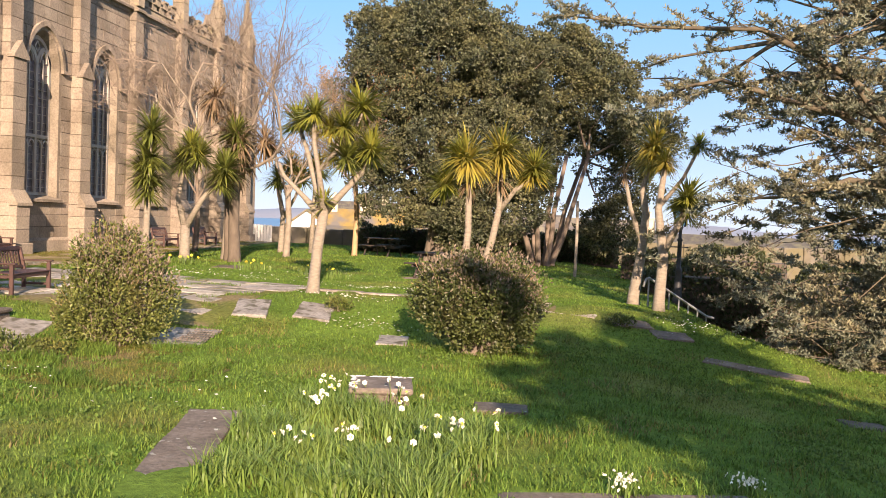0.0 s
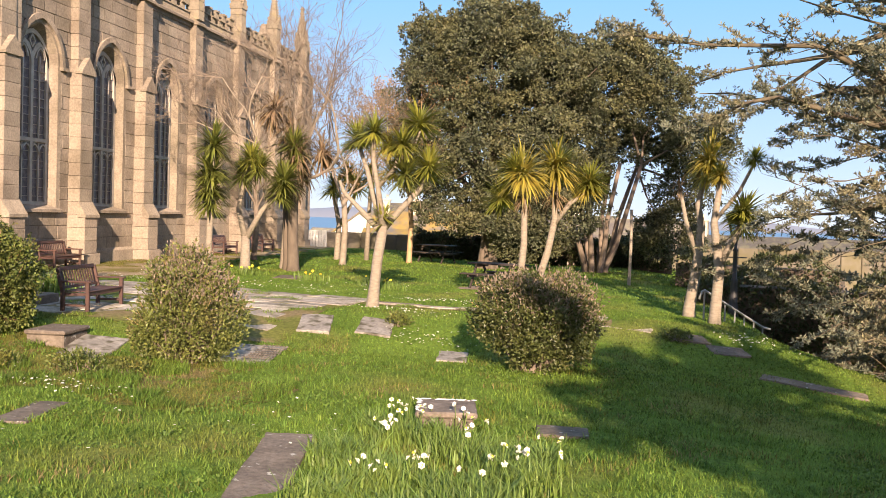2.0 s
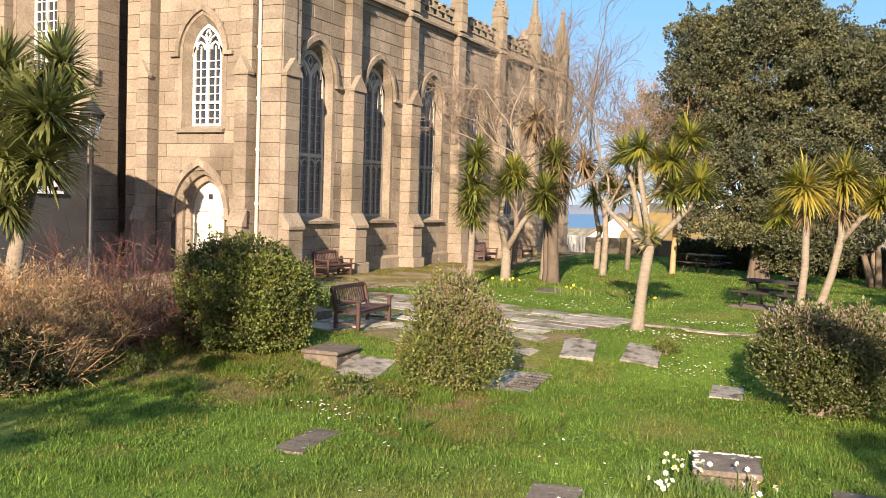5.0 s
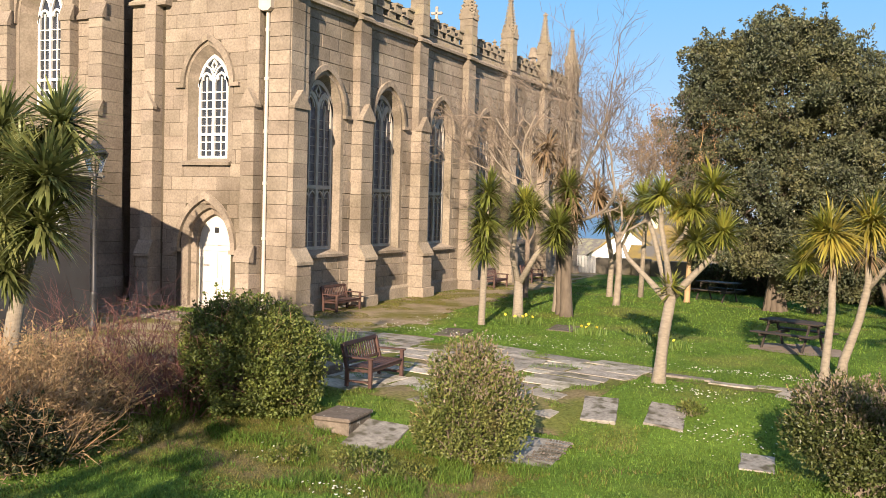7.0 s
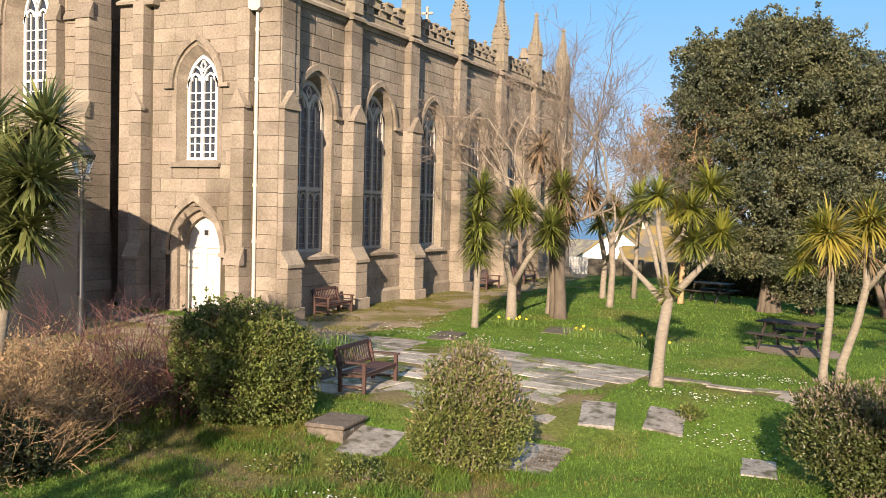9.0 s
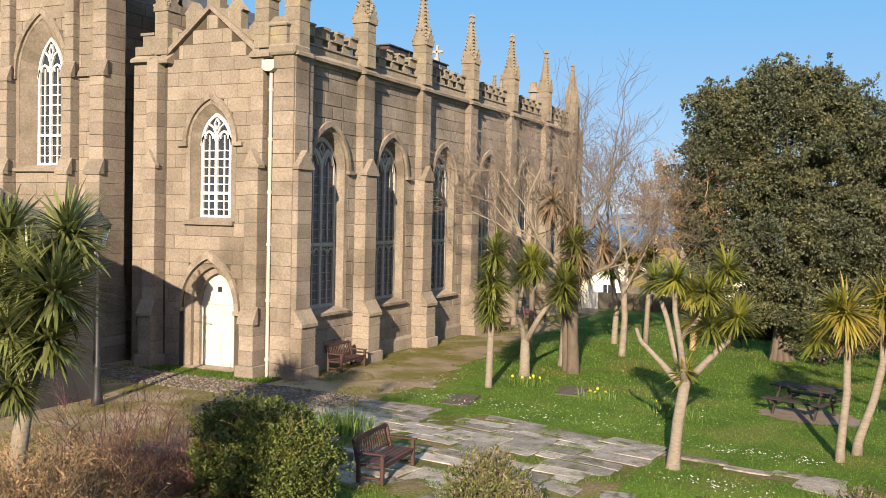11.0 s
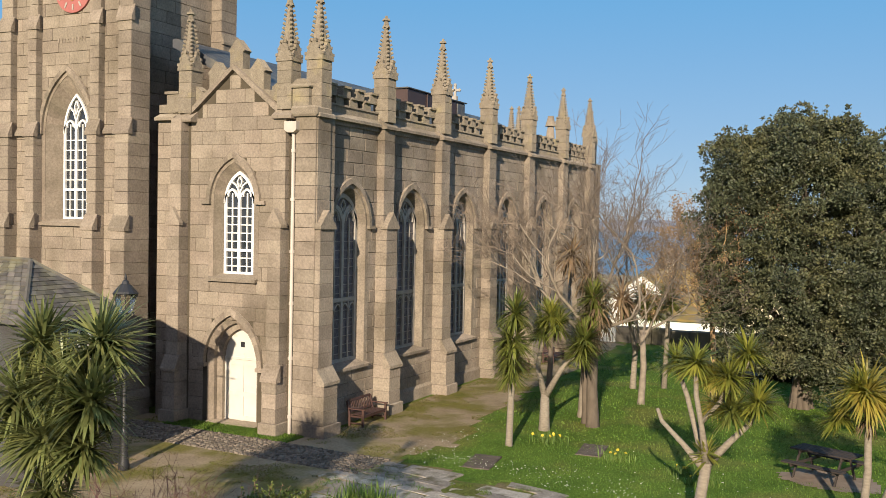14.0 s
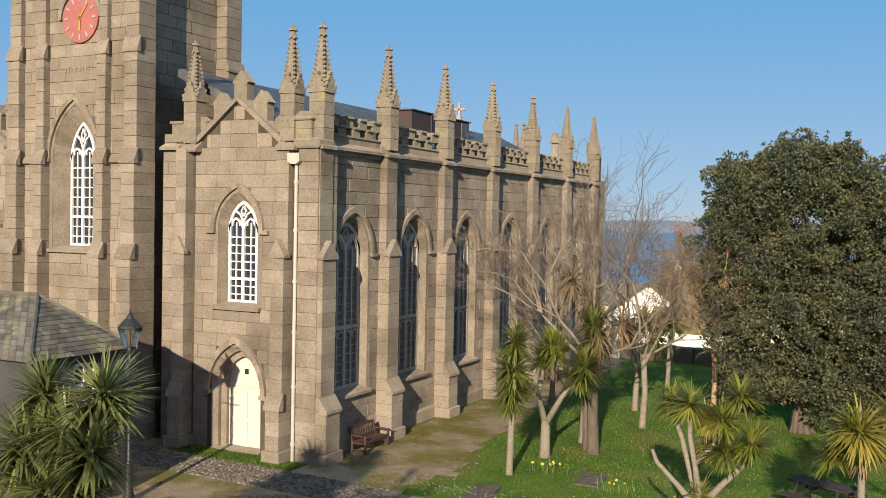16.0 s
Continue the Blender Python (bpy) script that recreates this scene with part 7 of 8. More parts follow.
def paver(cx, cy, w, l, turn, z):
    t = bmesh.new()
    q = [(-w / 2, -l / 2), (w / 2, -l / 2), (w / 2, l / 2), (-w / 2, l / 2)]
    q = [(x + pr_.uniform(-.07, .07), y + pr_.uniform(-.06, .06)) for x, y in q]
    q = [p for a, b in zip(q, q[1:] + q[:1]) for p in (a, ((a[0] + b[0]) / 2 + pr_.uniform(-.03, .03), (a[1] + b[1]) / 2 + pr_.uniform(-.03, .03)))]
    lo = [t.verts.new((x, y, -0.1)) for x, y in q]
    hi = [t.verts.new((x, y, -0.008)) for x, y in q]
    tp = [t.verts.new((x * 0.97, y * 0.97, 0)) for x, y in q]
    for k in range(8):
        j = (k + 1) % 8
        t.faces.new((lo[k], lo[j], hi[j], hi[k]))
        t.faces.new((hi[k], hi[j], tp[j], tp[k]))
    t.faces.new(tp)
    ob = part("paving_slab", t, PAVER, pave)
    ob.matrix_basis = Matrix.Translation((cx, cy, z)) @ even(cx, cy) @ pose(0, 0, 0, pr_.uniform(-.5, .5), pr_.uniform(-.5, .5), turn)


def in_paving(x, y):
    if -13.6 < x < -5.3 and 15.2 + max(0, -9.6 - x) * 0.55 < y < 19.3 + max(0, -10 - x) * 0.35:
        return True
    yt = 21.26 - 0.22 * (x + 7.09)
    if -13.6 < x < -5.3 and 19.0 < y < (22.2 if x < -11.2 else 21.5 if x < -9.8 else yt):
        return True
    return -5.3 <= x < 0.5 and yt - 0.75 < y < yt


def bed(x, y):
    """Height of the paving's bed: the ground without its small bumps."""
    return sum(gz(x + a, y + b) for a in (-0.9, 0, 0.9) for b in (-0.9, 0, 0.9)) / 9


y = 14.9
while y < 22.4:
    dep = pr_.uniform(0.42, 0.95)
    x = -13.8 + pr_.uniform(0, 0.9)
    while x < 0.8:
        w = pr_.uniform(0.5, 1.7)
        cuts = [(0.0, 1.0)] if dep < 0.72 or pr_.random() < 0.45 else [(0.0, pr_.uniform(0.4, 0.6))]
        if cuts[0][1] < 1:
            cuts.append((cuts[0][1], 1.0))
        for c0, c1 in cuts:
            cx, cy, dp = x + w / 2, y + dep * (c0 + c1) / 2, dep * (c1 - c0)
            if in_paving(cx, cy) and pr_.random() < 0.93:
                paver(cx, cy, w - 0.03, dp - pr_.uniform(0.02, 0.04), pr_.uniform(-2, 2) - 9, bed(cx, cy) + 0.03 + pr_.uniform(-.006, .008))
        x += w
    y += dep


def sheet(name, label, category, material, inside, x0, x1, y0, y1, step, lift, kind="structure"):
    """A thin layer laid over the ground where inside(x, y) holds."""
    nx, ny = int((x1 - x0) / step), int((y1 - y0) / step)
    V, F, idx = [], [], {}
    for j in range(ny):
        for i in range(nx):
            cx, cy = x0 + (i + 0.5) * step, y0 + (j + 0.5) * step
            if not inside(cx, cy):
                continue
            f = []
            for di, dj in ((0, 0), (1, 0), (1, 1), (0, 1)):
                k = (i + di, j + dj)
                if k not in idx:
                    idx[k] = len(V)
                    px_, py_ = x0 + k[0] * step, y0 + k[1] * step
                    V.append((px_ + 0.3 * step * noise.noise(Vector((px_ * 3, py_ * 3, 1))), py_ + 0.3 * step * noise.noise(Vector((px_ * 3, py_ * 3, 5))), gz(px_, py_) + lift))
                f.append(idx[k])
            F.append(f)
    return tagged(raw(name, V, F, material), label, category, kind=kind)


def wob(x, y, s=0.9, a=0.45):
    return a * noise.noise(Vector((x * s, y * s, 2.2)))


def gravel_in(x, y):
    w = wob(x, y)
    if y > 22.35 + w * 0.5 and -21.2 < x < -16.5:
        return False
    if 24.3 < y < 50 and -16.3 < x < -13.1 + 1.0 * smoothstep(30, 24, y) + w - 0.05 * (y - 24):
        return True
    if x < -13.0 + w and 13.4 + 0.12 * (x + 13) + w < y < 23.6:
        return True
    return -16.6 < x < -12.6 + w and 19.6 + w < y <= 24.3


sheet("leaf_litter", "pale dry leaf litter on bare ground under the picnic table", "litter", TIP_LEAF, lambda x, y: ((x + 2.7) / 1.25) ** 2 + ((y - 26.5) / 0.95) ** 2 < 1 + 0.5 * noise.noise(Vector((x * 2.3, y * 2.3, 8))), -4.6, -0.8, 25, 28, 0.1, 0.016, kind="stuff")
sheet("paving_bed", "mossy soil showing in the joints of the paving", "soil", ROUGH, in_paving, -13.8, 0.6, 14.8, 22.4, 0.2, 0.012)
sheet("gravel_path", "sandy gravel path with moss along the church", "path", GRAVEL, gravel_in, -34, -11, 12, 50, 0.25, 0.015)
sv = random.Random(8)
def sett_strip(x, y):
    return -22.4 < x < -13.1 and 20.85 < y + 0.03 * (x + 22.3) < 22.5


V, F = [], []
for j in range(14):
    cx = -22.3 + sv.uniform(0, 0.1)
    while cx < -13.2:
        wd = sv.uniform(0.055, 0.1)
        cx += wd
        cy = 22.42 - 0.03 * (cx + 22.3) - j * 0.118 + sv.uniform(-.015, .015)
        w, l, h = wd - 0.008, sv.uniform(0.042, 0.054), 0.05 + sv.uniform(-.012, .012)
        z = gz(cx, cy)
        a = sv.uniform(-0.12, 0.12)
        q = [(cx + u * math.cos(a) - v * math.sin(a), cy + u * math.sin(a) + v * math.cos(a)) for u, v in ((-w, -l), (w, -l), (w, l), (-w, l))]
        b = len(V)
        V += [(x, y, z) for x, y in q] + [(cx + (x - cx) * 0.72, cy + (y - cy) * 0.72, z + h) for x, y in q]
        F += [(b + 4, b + 5, b + 6, b + 7), (b, b + 1, b + 5, b + 4), (b + 1, b + 2, b + 6, b + 5), (b + 2, b + 3, b + 7, b + 6), (b + 3, b, b + 4, b + 7)]
        cx += wd
tagged(raw("cobbled_strip", V, F, SETT), "band of small granite setts before the church door", "cobbles", kind="stuff")

# ---- far edge of the yard: walls, hedges, houses ----
t = bmesh.new()
for i in range(40):
    a = -16.2 + i * 1.0
    h = 0.85 + 0.05 * sv.uniform(-1, 1)
    box(t, a + 0.01, a + 0.99, 50.4, 50.9, gz(a, 50.6) - 0.6, 0.0 + h, 0.04)
tagged(link("boundary_wall", t, RUBBLE), "low rubble stone wall along the far edge of the lawn", "wall", kind="structure")
gp = thing("gate_pier", "stone gate pier with a ball finial", "gate pier", (-7.55, 49.8, -0.3))
t = bmesh.new()
pier(t, -0.3, 0.3, -0.3, 0.3, -0.4, 1.25, 0.35)
part("shaft", t, RUBBLE, gp)
t = bmesh.new()
lathe(t, [(0.36, 1.25), (0.36, 1.33), (0.12, 1.42), (0.1, 1.5), (0.19, 1.6), (0.22, 1.72), (0.17, 1.85), (0.05, 1.92)])
part("ball_finial", t, RUBBLE, gp, smooth=True)
wg = thing("white_gate", "white painted boarded gate in the far wall", "gate", (-15.6, 50.1, -0.3))
for i in range(7):
    t = bmesh.new()
    box(t, -0.55 + i * 0.16, -0.41 + i * 0.16, -0.02, 0.02, 0.2, 1.25, 0.006)
    part("gate_board", t, LIMEWASH, wg)


def hedge(name, label, x0, x1, y, h, depth, n, turn=0, zb=None, material=None):
    """A clipped but ragged hedge full of leaves."""
    hd = thing(name, label, "hedge", ((x0 + x1) / 2, y, gz((x0 + x1) / 2, y) if zb is None else zb), turn)
    L = (x1 - x0) / 2
    V, F = [], []
    for _ in range(int(L * 8)):
        b = Vector((vr.uniform(-L, L), vr.gauss(0, depth * 0.15), -0.2))
        tube(V, F, [b, b + Vector((vr.gauss(0, .2), vr.gauss(0, .2), h * 0.5)), b + Vector((vr.gauss(0, .3), vr.gauss(0, .3), h * 0.95))], [0.03, 0.02, 0.008], 4, cap=False)
    raw("stem_mass", V, F, BARK, hd)
    u = prng.uniform(-L, L, n)
    top = h * (0.92 + 0.12 * np.sin(u * 1.7) + 0.06 * np.sin(u * 4.1 + 1))
    face = prng.random(n) < 0.6
    z = np.where(face, prng.uniform(0, 1, n) * top, top + prng.normal(0, 0.06, n))
    v = np.where(face, -depth / 2 + prng.normal(0, 0.14, n), prng.uniform(-depth / 2, depth / 2, n))
    c = np.stack([u + prng.normal(0, .05, n), v, z], 1)
    nn = np.where(face[:, None], np.array((0, -1, 0.4)), np.array((0, 0, 1.0))) + prng.normal(size=(n, 3)) * 0.6
    leaves_mesh("foliage", c, nn, 0.13, 0.075, material or HEDGE_LEAF, hd)
    t = bmesh.new()
    box(t, -L, L, -depth * 0.3, depth * 0.4, -0.3, h * 0.86)
    part("inner_mass", t, BARK_DARK, hd)
    return hd


hedge("hedge", "dark evergreen hedge behind the lawn", -8.5, 3.0, 42.5, 1.35, 1.4, 14000)
hedge("hedge", "clipped green hedge beside the steps", 2.6, 12.0, 27.5, 2.5, 1.6, 14000, -14, -1.9)
hedge("hedge", "low dark hedge at the back of the yard", 2.6, 8.0, 33.5, 2.2, 1.5, 6000, -20, -1.3)


def house(name, label, at, w, l, eave, ridge, turn, wall_mat, roof_mat, windows=(), chimneys=()):
    ho = thing(name, label, "house", at, turn)
    t = bmesh.new()
    prism(t, [(-w / 2, -12), (w / 2, -12), (w / 2, eave), (0, ridge), (-w / 2, eave)], "y", -l / 2, l / 2)
    part("wall", t, wall_mat, ho)
    t = bmesh.new()
    o = 0.3
    for s in (-1, 1):
        e = (s * (w / 2 + o), eave - o * (ridge - eave) / (w / 2))
        prism(t, [(0, ridge + 0.02), e, (e[0], e[1] + 0.16), (0, ridge + 0.2)], "y", -l / 2 - 0.25, l / 2 + 0.25)
    part("roof", t, roof_mat, ho)
    for x, z in windows:
        wi = new("window")
        wi.parent = ho
        t = bmesh.new()
        box(t, x - 0.45, x + 0.45, -l / 2 - 0.06, -l / 2 + 0.02, z - 0.6, z + 0.6, 0.01)
        part("frame", t, WHITE, wi)
        t = bmesh.new()
        for sx in (-1, 1):
            box(t, x + sx * 0.21 - 0.17, x + sx * 0.21 + 0.17, -l / 2 - 0.075, -l / 2 - 0.05, z - 0.5, z + 0.5)
        part("pane", t, GLASS, wi)
    for x, y in chimneys:
        t = bmesh.new()
        box(t, x - 0.4, x + 0.4, y - 0.3, y + 0.3, eave, ridge + 1.2, 0.03)
        box(t, x - 0.48, x + 0.48, y - 0.38, y + 0.38, ridge + 1.2, ridge + 1.35, 0.02)
        ch = part("chimney", t, CREAM, ho)
        for d in (-0.2, 0.2):
            t = bmesh.new()
            lathe(t, [(0.12, ridge + 1.35), (0.1, ridge + 1.75), (0.13, ridge + 1.78)], x + d, y, 8)
            part("chimney_pot", t, CREAM, ch)
    return ho


house("white_house", "white gabled house below the yard", (-22.9, 86.9, 0), 6.4, 8, -0.55, 1.85, 12, LIMEWASH, LICHEN_ROOF, ((-1.5, -1.5), (0.9, -1.6)))
house("white_house", "house with a steep ochre lichened roof and pale chimneys", (-18.6, 90.2, 0), 6.6, 8.5, -0.6, 2.0, 97, LIMEWASH, LICHEN_ROOF, (), ((0, 2.6), (0, -0.2)))
house("white_house", "low white house with an ochre lichened roof", (-15.9, 75.6, 0), 5.2, 7, -0.78, 0.55, 93, LIMEWASH, LICHEN_ROOF)
house("terrace_house", "house with a grey slate roof and pale chimney", (-21.8, 104, 0), 7, 7, 0.9, 2.95, 82, RUBBLE, SLATE_OLD, (), ((0, -3.0),))
house("terrace_house", "row house with a tan roof and cream chimneys", (-15.5, 97, 0), 7, 9, 0.3, 1.6, 88, CREAM, LICHEN_ROOF, (), ((0, 3.6), (0, 0.4)))
house("terrace_house", "house with a grey slate roof and pale chimney", (-5.0, 98, 0), 8, 11, 0.0, 2.2, 82, CREAM, SLATE_OLD, (), ((0, 4.8),))
house("terrace_house", "row house with weathered slate roof", (2.5, 96, 0), 8, 14, -0.4, 2.0, 85, CREAM, SLATE_OLD, (), ((0, -6.2),))
house("terrace_house", "low house with a brownish slate roof", (13.2, 74, 0), 8, 14, -0.9, 0.95, 78, CREAM, SLATE_OLD, (), ((0, 6),))
house("terrace_house", "white house below the hedge", (12.4, 60, 0), 4.6, 5, -0.6, 0.35, 20, LIMEWASH, SLATE_OLD, ((-1, -1.6), (1, -1.6)))
house("terrace_house", "white gabled house among the trees", (-4.0, 110, 0), 8, 10, 0.2, 3.0, 10, LIMEWASH, SLATE_OLD, ((-1.5, -2), (1.5, -2)), ((0, 3),))
house("terrace_house", "long slate roofed house towards the sea", (-30.0, 118, 0), 9, 16, -2.6, -0.4, 80, CREAM, SLATE_OLD, (), ((0, -6),))

# ---- rail, pole ----
V, F = [], []
rl = thing("handrail", "pale grey metal handrail beside the steps", "handrail")
P0, P1 = Vector((2.45, 21.9, gz(2.45, 21.9) + 0.05)), Vector((4.1, 24.2, -1.35))
tube(V, F, [P0 + Vector((-0.12, -0.05, 0.42)), P0 + Vector((-0.05, -0.03, 0.6)), P0 + Vector((0, 0, 0.62)), P1 + Vector((0, 0, 0.85)), P1 + Vector((0.2, 0.1, 0.8))], [0.028] * 5, 8)
raw("top_rail", V, F, STEEL, rl, smooth=True)
for i in range(7):
    q = P0.lerp(P1, i / 6)
    V, F = [], []
    tube(V, F, [q + Vector((0, 0, -0.4)), q + Vector((0, 0, 0.62 + 0.23 * i / 6))], [0.02, 0.02], 6)
    raw("baluster", V, F, STEEL, rl)
po = thing("post", "thin pale wooden post standing by the trees", "post", (0.95, 31.0, gz(0.95, 31)))
V, F = [], []
tube(V, F, [(0, 0, -0.2), (0.02, 0, 1.2), (0, 0, 2.45)], [0.055, 0.05, 0.045], 8)
raw("pole", V, F, BARK_CORD, po)


# ---- daffodils, daisies, grass ----
def blades(name, label, category, pts, h, w, lean, material, kind="stuff"):
    """Grass-like blades of two segments at the given places."""
    n = len(pts)
    az = prng.uniform(0, 2 * math.pi, n)
    hh = h * prng.uniform(0.6, 1.3, n)
    ln = lean * prng.uniform(0.2, 1.4, n) * hh
    d = np.stack([np.cos(az), np.sin(az), np.zeros(n)], 1)
    s = np.stack([-np.sin(az), np.cos(az), np.zeros(n)], 1) * (w * prng.uniform(0.7, 1.3, n))[:, None] / 2
    up = np.array((0, 0, 1.0))
    V = np.empty((n, 5, 3))
    V[:, 0], V[:, 1] = pts - s, pts + s
    m = pts + d * (ln * 0.3)[:, None] + up * (hh * 0.6)[:, None]
    V[:, 2], V[:, 3] = m - s * 0.8, m + s * 0.8
    V[:, 4] = pts + d * ln[:, None] + up * hh[:, None]
    b = (np.arange(n) * 5)[:, None]
    F = np.concatenate([b + np.array((0, 1, 3)), b + np.array((0, 3, 2)), b + np.array((2, 3, 4))])
    ob = raw(name, V.reshape(-1, 3), F, material)
    return tagged(ob, label, category, kind=kind)


def on_slab(x, y):
    if in_paving(x, y) or gravel_in(x, y) or sett_strip(x, y):
        return True
    for cx, cy, w, l in ((-2.72, 7.95, 0.57, 2.9), (-1.5, 10.55, 0.75, 0.85), (-2.28, 15.75, .52, .85), (-.15, 10.53, .6, .5), (1.05, 7.25, 1.9, .4), (-6.24, 9.7, .42, 1.2), (-7.8, 13.7, 0.8, 1.15), (-5.4, 14.4, .85, 1.3), (-5.03, 16.68, .6, 1.2), (-3.95, 16.96, .64, 1.05), (-8.5, 13.84, 0.7, 0.9)):
        a = radians(10) if cx == -2.72 else 0
        dx, dy = x - cx, y - cy
        u, v = dx * math.cos(a) + dy * math.sin(a), -dx * math.sin(a) + dy * math.cos(a)
        if abs(u) < w / 2 - 0.02 and abs(v) < l / 2 - 0.02:
            return True
    return False


def scatter(n, x0, x1, y0, y1, keep=lambda x, y: True, near=1.0):
    out = []
    while len(out) < n:
        x = prng.uniform(x0, x1)
        y = y0 + (y1 - y0) * prng.random() ** near
        if not on_slab(x, y) and keep(x, y):
            out.append((x, y, gz(x, y) - 0.01))
    return np.array(out)


def rough_in(x, y):
    """The unmown turf between the shrubs."""
    return -13.2 < x < -4.6 + 1.6 * noise.noise(Vector((x * 0.6, y * 0.6, 9))) and 10.5 + 1.2 * noise.noise(Vector((x * 0.8, y * 0.8, 5))) < y < 13.6 + 1.4 * noise.noise(Vector((x * 0.5, y * 0.5, 3))) and not on_slab(x, y)


sheet("rough_turf", "olive unmown turf with moss and dry grass between the shrubs", "grass", ROUGH, rough_in, -13.4, -3.4, 5, 15, 0.14, 0.012)
blades("rough_grass", "short olive and straw coloured turf", "grass", scatter(42000, -13.4, -3.4, 9.0, 15, rough_in, 0.9), 0.05, 0.011, 1.2, DRY_GRASS)
blades("rough_grass", "longer olive tufts in the unmown turf", "grass", scatter(9000, -13.4, -3.4, 8.0, 15, lambda x, y: rough_in(x, y) and noise.noise(Vector((x * 1.4, y * 1.4, 2))) > 0.15, 0.9), 0.13, 0.012, 1.1, GRASS)
jp = []
while len(jp) < 6500:
    x, y = prng.uniform(-13.5, 0.4), prng.uniform(14.9, 21.6)
    if in_paving(x, y) and noise.noise(Vector((x * 1.6, y * 1.6, 6))) > 0.24:
        jp.append((x, y, gz(x, y) - 0.01))
blades("joint_weeds", "tufts of grass and weeds between the paving stones", "weeds", np.array(jp), 0.075, 0.012, 1.1, GRASS)
q = np.stack([prng.normal(-11.6, 0.3, 260), prng.normal(18.3, 0.22, 260)], 1)
blades("strap_leaf_clump", "clump of green strap-like leaves beside the bench", "plants", np.array([(a, b, gz(a, b)) for a, b in q]), 0.5, 0.03, 0.5, DAFF_LEAF)
view = lambda x, y: abs(x + 0.28 * y) < 0.6 * y + 2.2
blades("grass", "short green lawn grass", "grass", scatter(150000, -13, 7, 3.0, 14, lambda x, y: view(x, y) and (not rough_in(x, y) or prng.random() < 0.3), 1.25), 0.04, 0.010, 1.1, GRASS)
blades("grass", "short green lawn grass", "grass", scatter(90000, -13, 8, 14, 26, view, 1.1), 0.042, 0.017, 1.0, GRASS)
blades("grass", "short green lawn grass", "grass", scatter(42000, -14, 6, 26, 48, lambda x, y: x > -13.4 and math.hypot((x + 2.7) / 1.2, (y - 26.5) / 0.9) > 1, 1.0), 0.055, 0.03, 0.8, GRASS)
def patchy(x, y):
    """Moss and grass that creep over the gravel, most of all along the wall and the lawn's edge."""
    k = noise.noise(Vector((x * 0.75, y * 0.75, 12))) + 0.5 * noise.noise(Vector((x * 2.2, y * 2.2, 3)))
    near = 0.3 if (x < -15.7 and y > 24.2) else 0.0
    return gravel_in(x, y) and not sett_strip(x, y) and k + near > 0.16


gp_ = []
while len(gp_) < 30000:
    x, y = prng.uniform(-22, -11.5), prng.uniform(13.5, 48)
    if patchy(x, y):
        gp_.append((x, y, gz(x, y) + 0.005))
blades("creeping_grass", "mossy grass creeping over the gravel", "grass", np.array(gp_), 0.035, 0.02, 1.3, DRY_GRASS)
blades("grass", "rough mossy grass at the foot of the church front", "grass", scatter(9000, -21.2, -16.4, 21.9, 23.5, lambda x, y: not gravel_in(x, y)), 0.07, 0.02, 0.7, GRASS)
blades("grass", "short green lawn grass", "grass", scatter(26000, -7, 6, -4.0, 3.2), 0.04, 0.014, 1.1, GRASS)
tuft = lambda x, y: 0.6 * noise.noise(Vector((x * 0.9, y * 0.9, 7))) + 0.8 * noise.noise(Vector((x * 3.3, y * 3.3, 7))) > 0.06
blades("long_grass", "longer tufts of grass in the lawn", "grass", scatter(56000, -13, 6, 4.2, 16, tuft, 1.3), 0.085, 0.011, 1.15, GRASS)
straw = lambda x, y: noise.noise(Vector((x * 1.3, y * 1.3, 21))) > 0.2
blades("dry_grass", "straw coloured tufts among the lawn grass", "grass", scatter(12000, -12, 6, 5.0, 17, straw, 1.2), 0.07, 0.011, 1.2, DRY_GRASS)
leafy = lambda x, y: noise.noise(Vector((x * 1.1, y * 1.1, 31))) + 0.5 * noise.noise(Vector((x * 3.7, y * 3.7, 3))) > 0.2
cp_ = scatter(26000, -12, 6, 5.0, 17, leafy, 1.2)
tagged(leaves_mesh("clover", cp_ + np.array((0, 0, 0.03)) + prng.normal(size=cp_.shape) * 0.012, prng.normal(size=cp_.shape) + np.array((0, 0, 0.35)), 0.034, 0.03, CLOVER), "patches of low clover in the lawn", "clover", kind="stuff")

# daffodil clumps in the foreground
cl = [(-2.2, 8.6, 0.5), (-1.7, 8.0, 0.55), (-1.1, 9.2, 0.55), (-0.6, 8.6, 0.5), (-0.9, 7.6, 0.5), (-1.5, 9.6, 0.4), (-0.3, 9.0, 0.35), (-2.0, 7.2, 0.45), (-1.3, 6.9, 0.4), (-0.55, 7.4, 0.4), (-0.35, 8.1, 0.35), (-1.9, 9.5, 0.3), (-0.75, 7.0, 0.4), (-0.5, 6.8, 0.3), (-2.2, 9.9, 0.25)]
pts = []
for x, y, r in cl:
    k = int(850 * r)
    q = np.stack([prng.normal(x, r * 0.36, k), prng.normal(y, r * 0.42, k)], 1)
    pts += [(a, b, gz(a, b) - 0.01) for a, b in q if not on_slab(a, b)]
blades("daffodil_leaves", "clump of strap-like daffodil leaves", "plants", np.array(pts), 0.23, 0.016, 0.95, DAFF_LEAF)


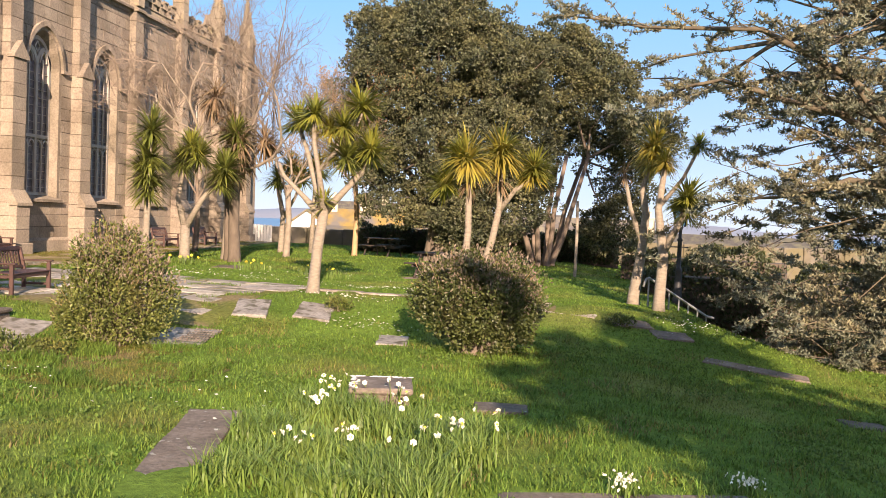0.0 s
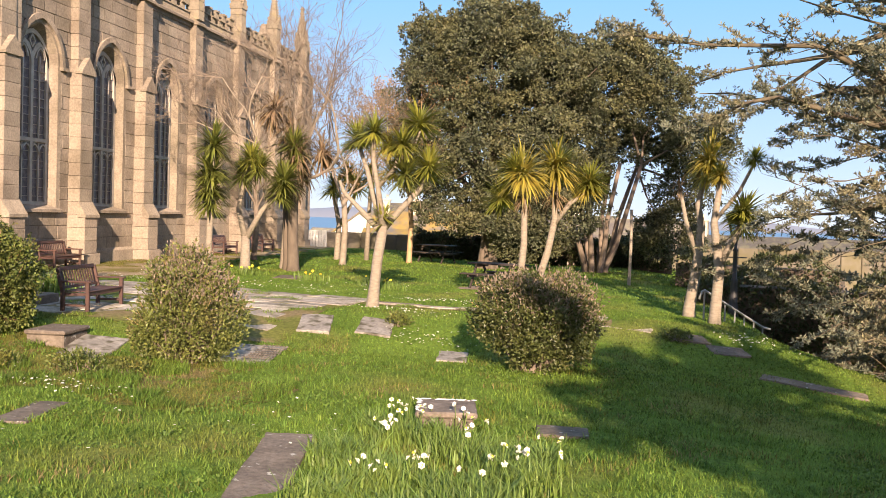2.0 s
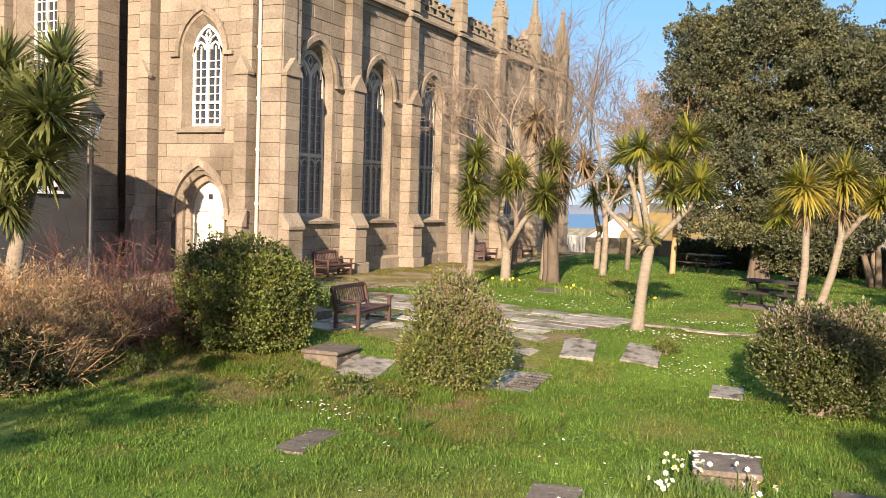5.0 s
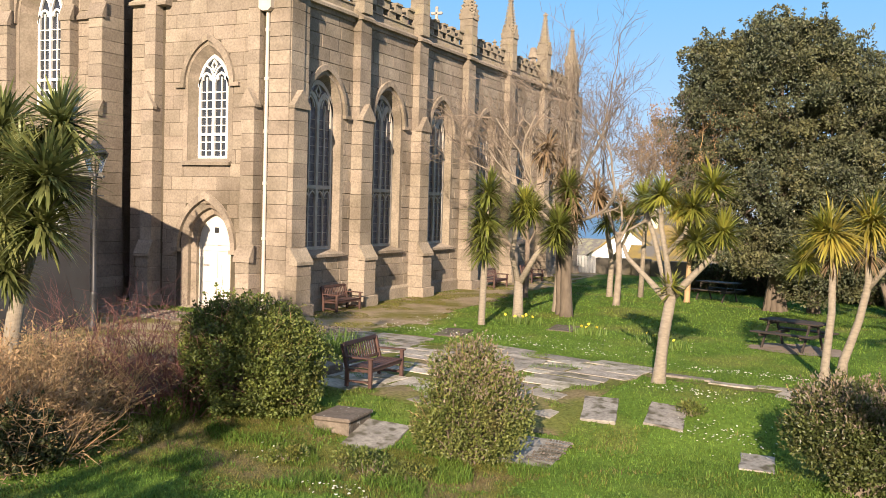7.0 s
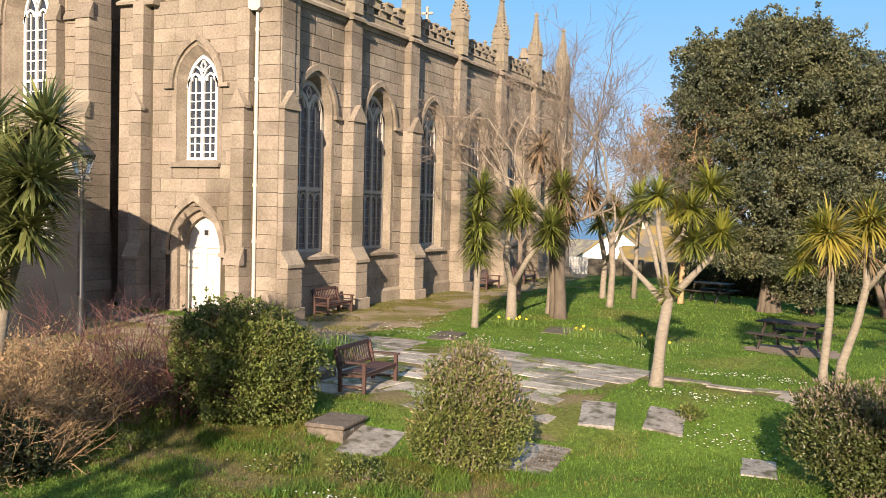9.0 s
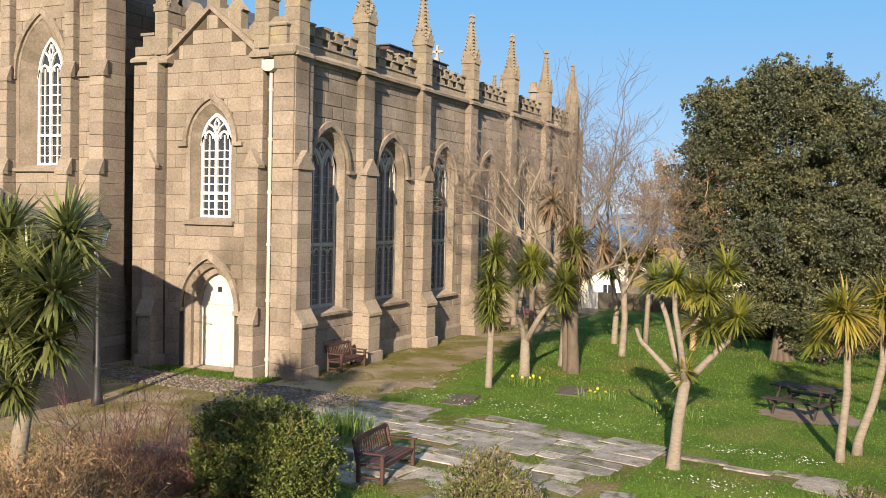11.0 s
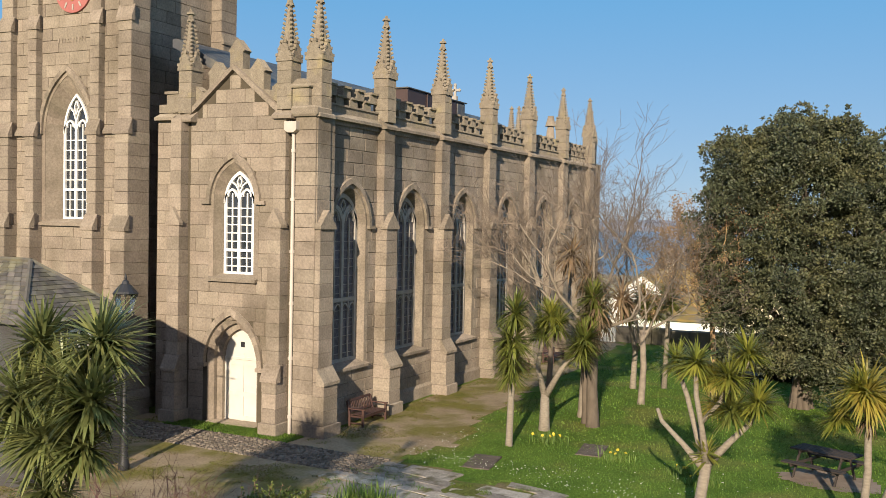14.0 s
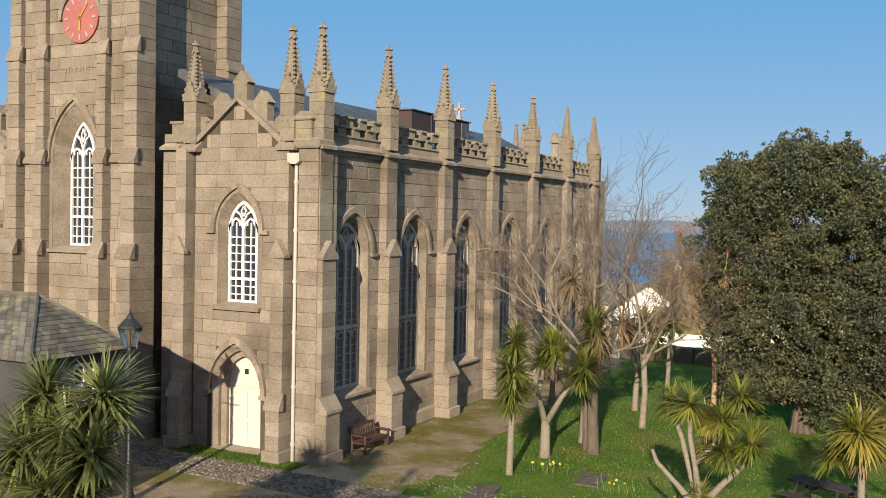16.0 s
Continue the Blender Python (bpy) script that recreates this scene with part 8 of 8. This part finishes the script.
def flower(x, y, h, material, size=0.042, label="white narcissus in bloom", parent=None):
    """A stem with a ring of petals round a short cup, nodding."""
    fl = thing("daffodil", label, "flower", (x, y, gz(x, y)), vr.uniform(0, 360), group="daffodils in the grass")
    V, F = [], []
    tube(V, F, [(0, 0, -0.02), (0.01, 0, h * 0.6), (0.03, 0, h)], [0.006, 0.005, 0.004], 5)
    raw("stem", V, F, DAFF_LEAF, fl)
    t = bmesh.new()
    m = Matrix.Translation((0.04, 0, h)) @ Matrix.Rotation(radians(vr.uniform(35, 85)), 4, 'Y')
    for k in range(6):
        a = k * math.pi / 3
        ps = [(0, 0, 0), (size * 0.6, size * 0.5, 0.006), (size * 1.05, 0, 0.0), (size * 0.6, -size * 0.5, 0.006)]
        vs_ = [t.verts.new(m @ Matrix.Rotation(a, 4, 'Z') @ Vector(p)) for p in ps]
        t.faces.new(vs_)
    part("corolla", t, material, fl)
    t = bmesh.new()
    bmesh.ops.create_cone(t, cap_ends=False, segments=8, radius1=size * 0.25, radius2=size * 0.38, depth=size * 0.6, matrix=m @ Matrix.Translation((0, 0, size * 0.3)))
    part("cup", t, YELLOW if material is YELLOW or vr.random() < 0.3 else PETAL, fl)
    return fl


bloom = [(-1.92, 10.25, 0.22), (-1.98, 10.0, 0.15), (-0.3, 8.8, 0.3), (-0.5, 8.3, 0.3), (-0.35, 8.6, 0.35), (-0.6, 7.9, 0.25), (-1.3, 8.15, 0.15), (-1.1, 9.6, 0.3), (-1.2, 10.1, 0.3), (-1.9, 9.3, 0.4), (-1.7, 7.6, 0.3)]
for k in range(34):
    x, y, r = bloom[k % len(bloom)]
    x, y = vr.gauss(x, r * 0.55), vr.gauss(y, r * 0.55)
    for j in range(vr.randrange(1, 4)):
        flower(x + vr.gauss(0, 0.06), y + vr.gauss(0, 0.06), vr.uniform(0.2, 0.33), PETAL, vr.uniform(0.024, 0.034))
for x, y, n in ((-10.2, 26.2, 6), (-7.9, 25.4, 5), (-6.0, 24.9, 4), (-5.5, 24.3, 4)):
    q = np.stack([prng.normal(x, 0.22, 160), prng.normal(y, 0.22, 160)], 1)
    blades("daffodil_leaves", "clump of daffodil leaves on the lawn", "plants", np.array([(a, b, gz(a, b)) for a, b in q]), 0.22, 0.02, 0.6, DAFF_LEAF)
    for k in range(n):
        flower(vr.gauss(x, 0.2), vr.gauss(y, 0.2), vr.uniform(0.2, 0.28), YELLOW, 0.046, "yellow daffodil in bloom")
# snowdrop clumps beside the sunk stone
for x, y in ((0.98, 7.48), (2.0, 7.95)):
    q = np.stack([prng.normal(x, 0.07, 90), prng.normal(y, 0.07, 90)], 1)
    sd = thing("snowdrop_clump", "small clump of white snowdrops in the grass", "flowers", (0, 0, 0))
    b_ = blades("leaf_mass", "", "", np.array([(a, b, gz(a, b)) for a, b in q]), 0.13, 0.012, 0.6, DAFF_LEAF)
    b_.parent = sd
    c_ = np.array([(a, b, gz(a, b) + vr.uniform(0.1, 0.17)) for a, b in q[:60]])
    leaves_mesh("bloom_mass", c_, prng.normal(size=c_.shape) * 0.5 + np.array((0, -0.4, -0.5)), 0.035, 0.024, PETAL, sd)["kind"] = "stuff"
# daisies: tiny white heads in drifts
V, F = [], []
drift = [(-7.2, 22.1, 1.6, 0.35), (-4.0, 21.5, 0.9, 0.4), (-11.2, 23.0, 1.2, 0.4), (-9.5, 22.9, 1.5, 0.6), (-2.6, 21.3, 0.7, 0.4), (-6.9, 11.2, 0.5, 0.25), (-6.2, 10.9, 0.6, 0.2), (-8.6, 12.2, 0.5, 0.3), (-6.5, 24.5, 2.5, 2.5), (-3, 16.6, 0.8, 0.5), (-12.6, 24.5, 0.6, 2.0), (-3.6, 18.4, 0.8, 0.3), (-4, 9.5, 2.5, 2.0), (3.0, 18.9, 0.6, 0.4)]
for x, y, sx, sy in drift:
    for _ in range(70 if y > 15 else 26):
        a, b = vr.gauss(x, sx * 0.6), vr.gauss(y, sy * 0.6)
        r, z = vr.uniform(0.011, 0.022), gz(a, b) + vr.uniform(0.05, 0.09)
        i = len(V)
        tl, tz_ = vr.uniform(-.4, .1), vr.uniform(-.4, .4)
        V += [(a + r * math.cos(q), b + r * math.sin(q), z + r * math.sin(q) * -tl + r * math.cos(q) * tz_) for q in np.arange(6) * math.pi / 3]
        F.append(tuple(range(i, i + 6)))
tagged(raw("daisies", V, F, PETAL), "drifts of small white daisies in the lawn", "flowers", kind="stuff")
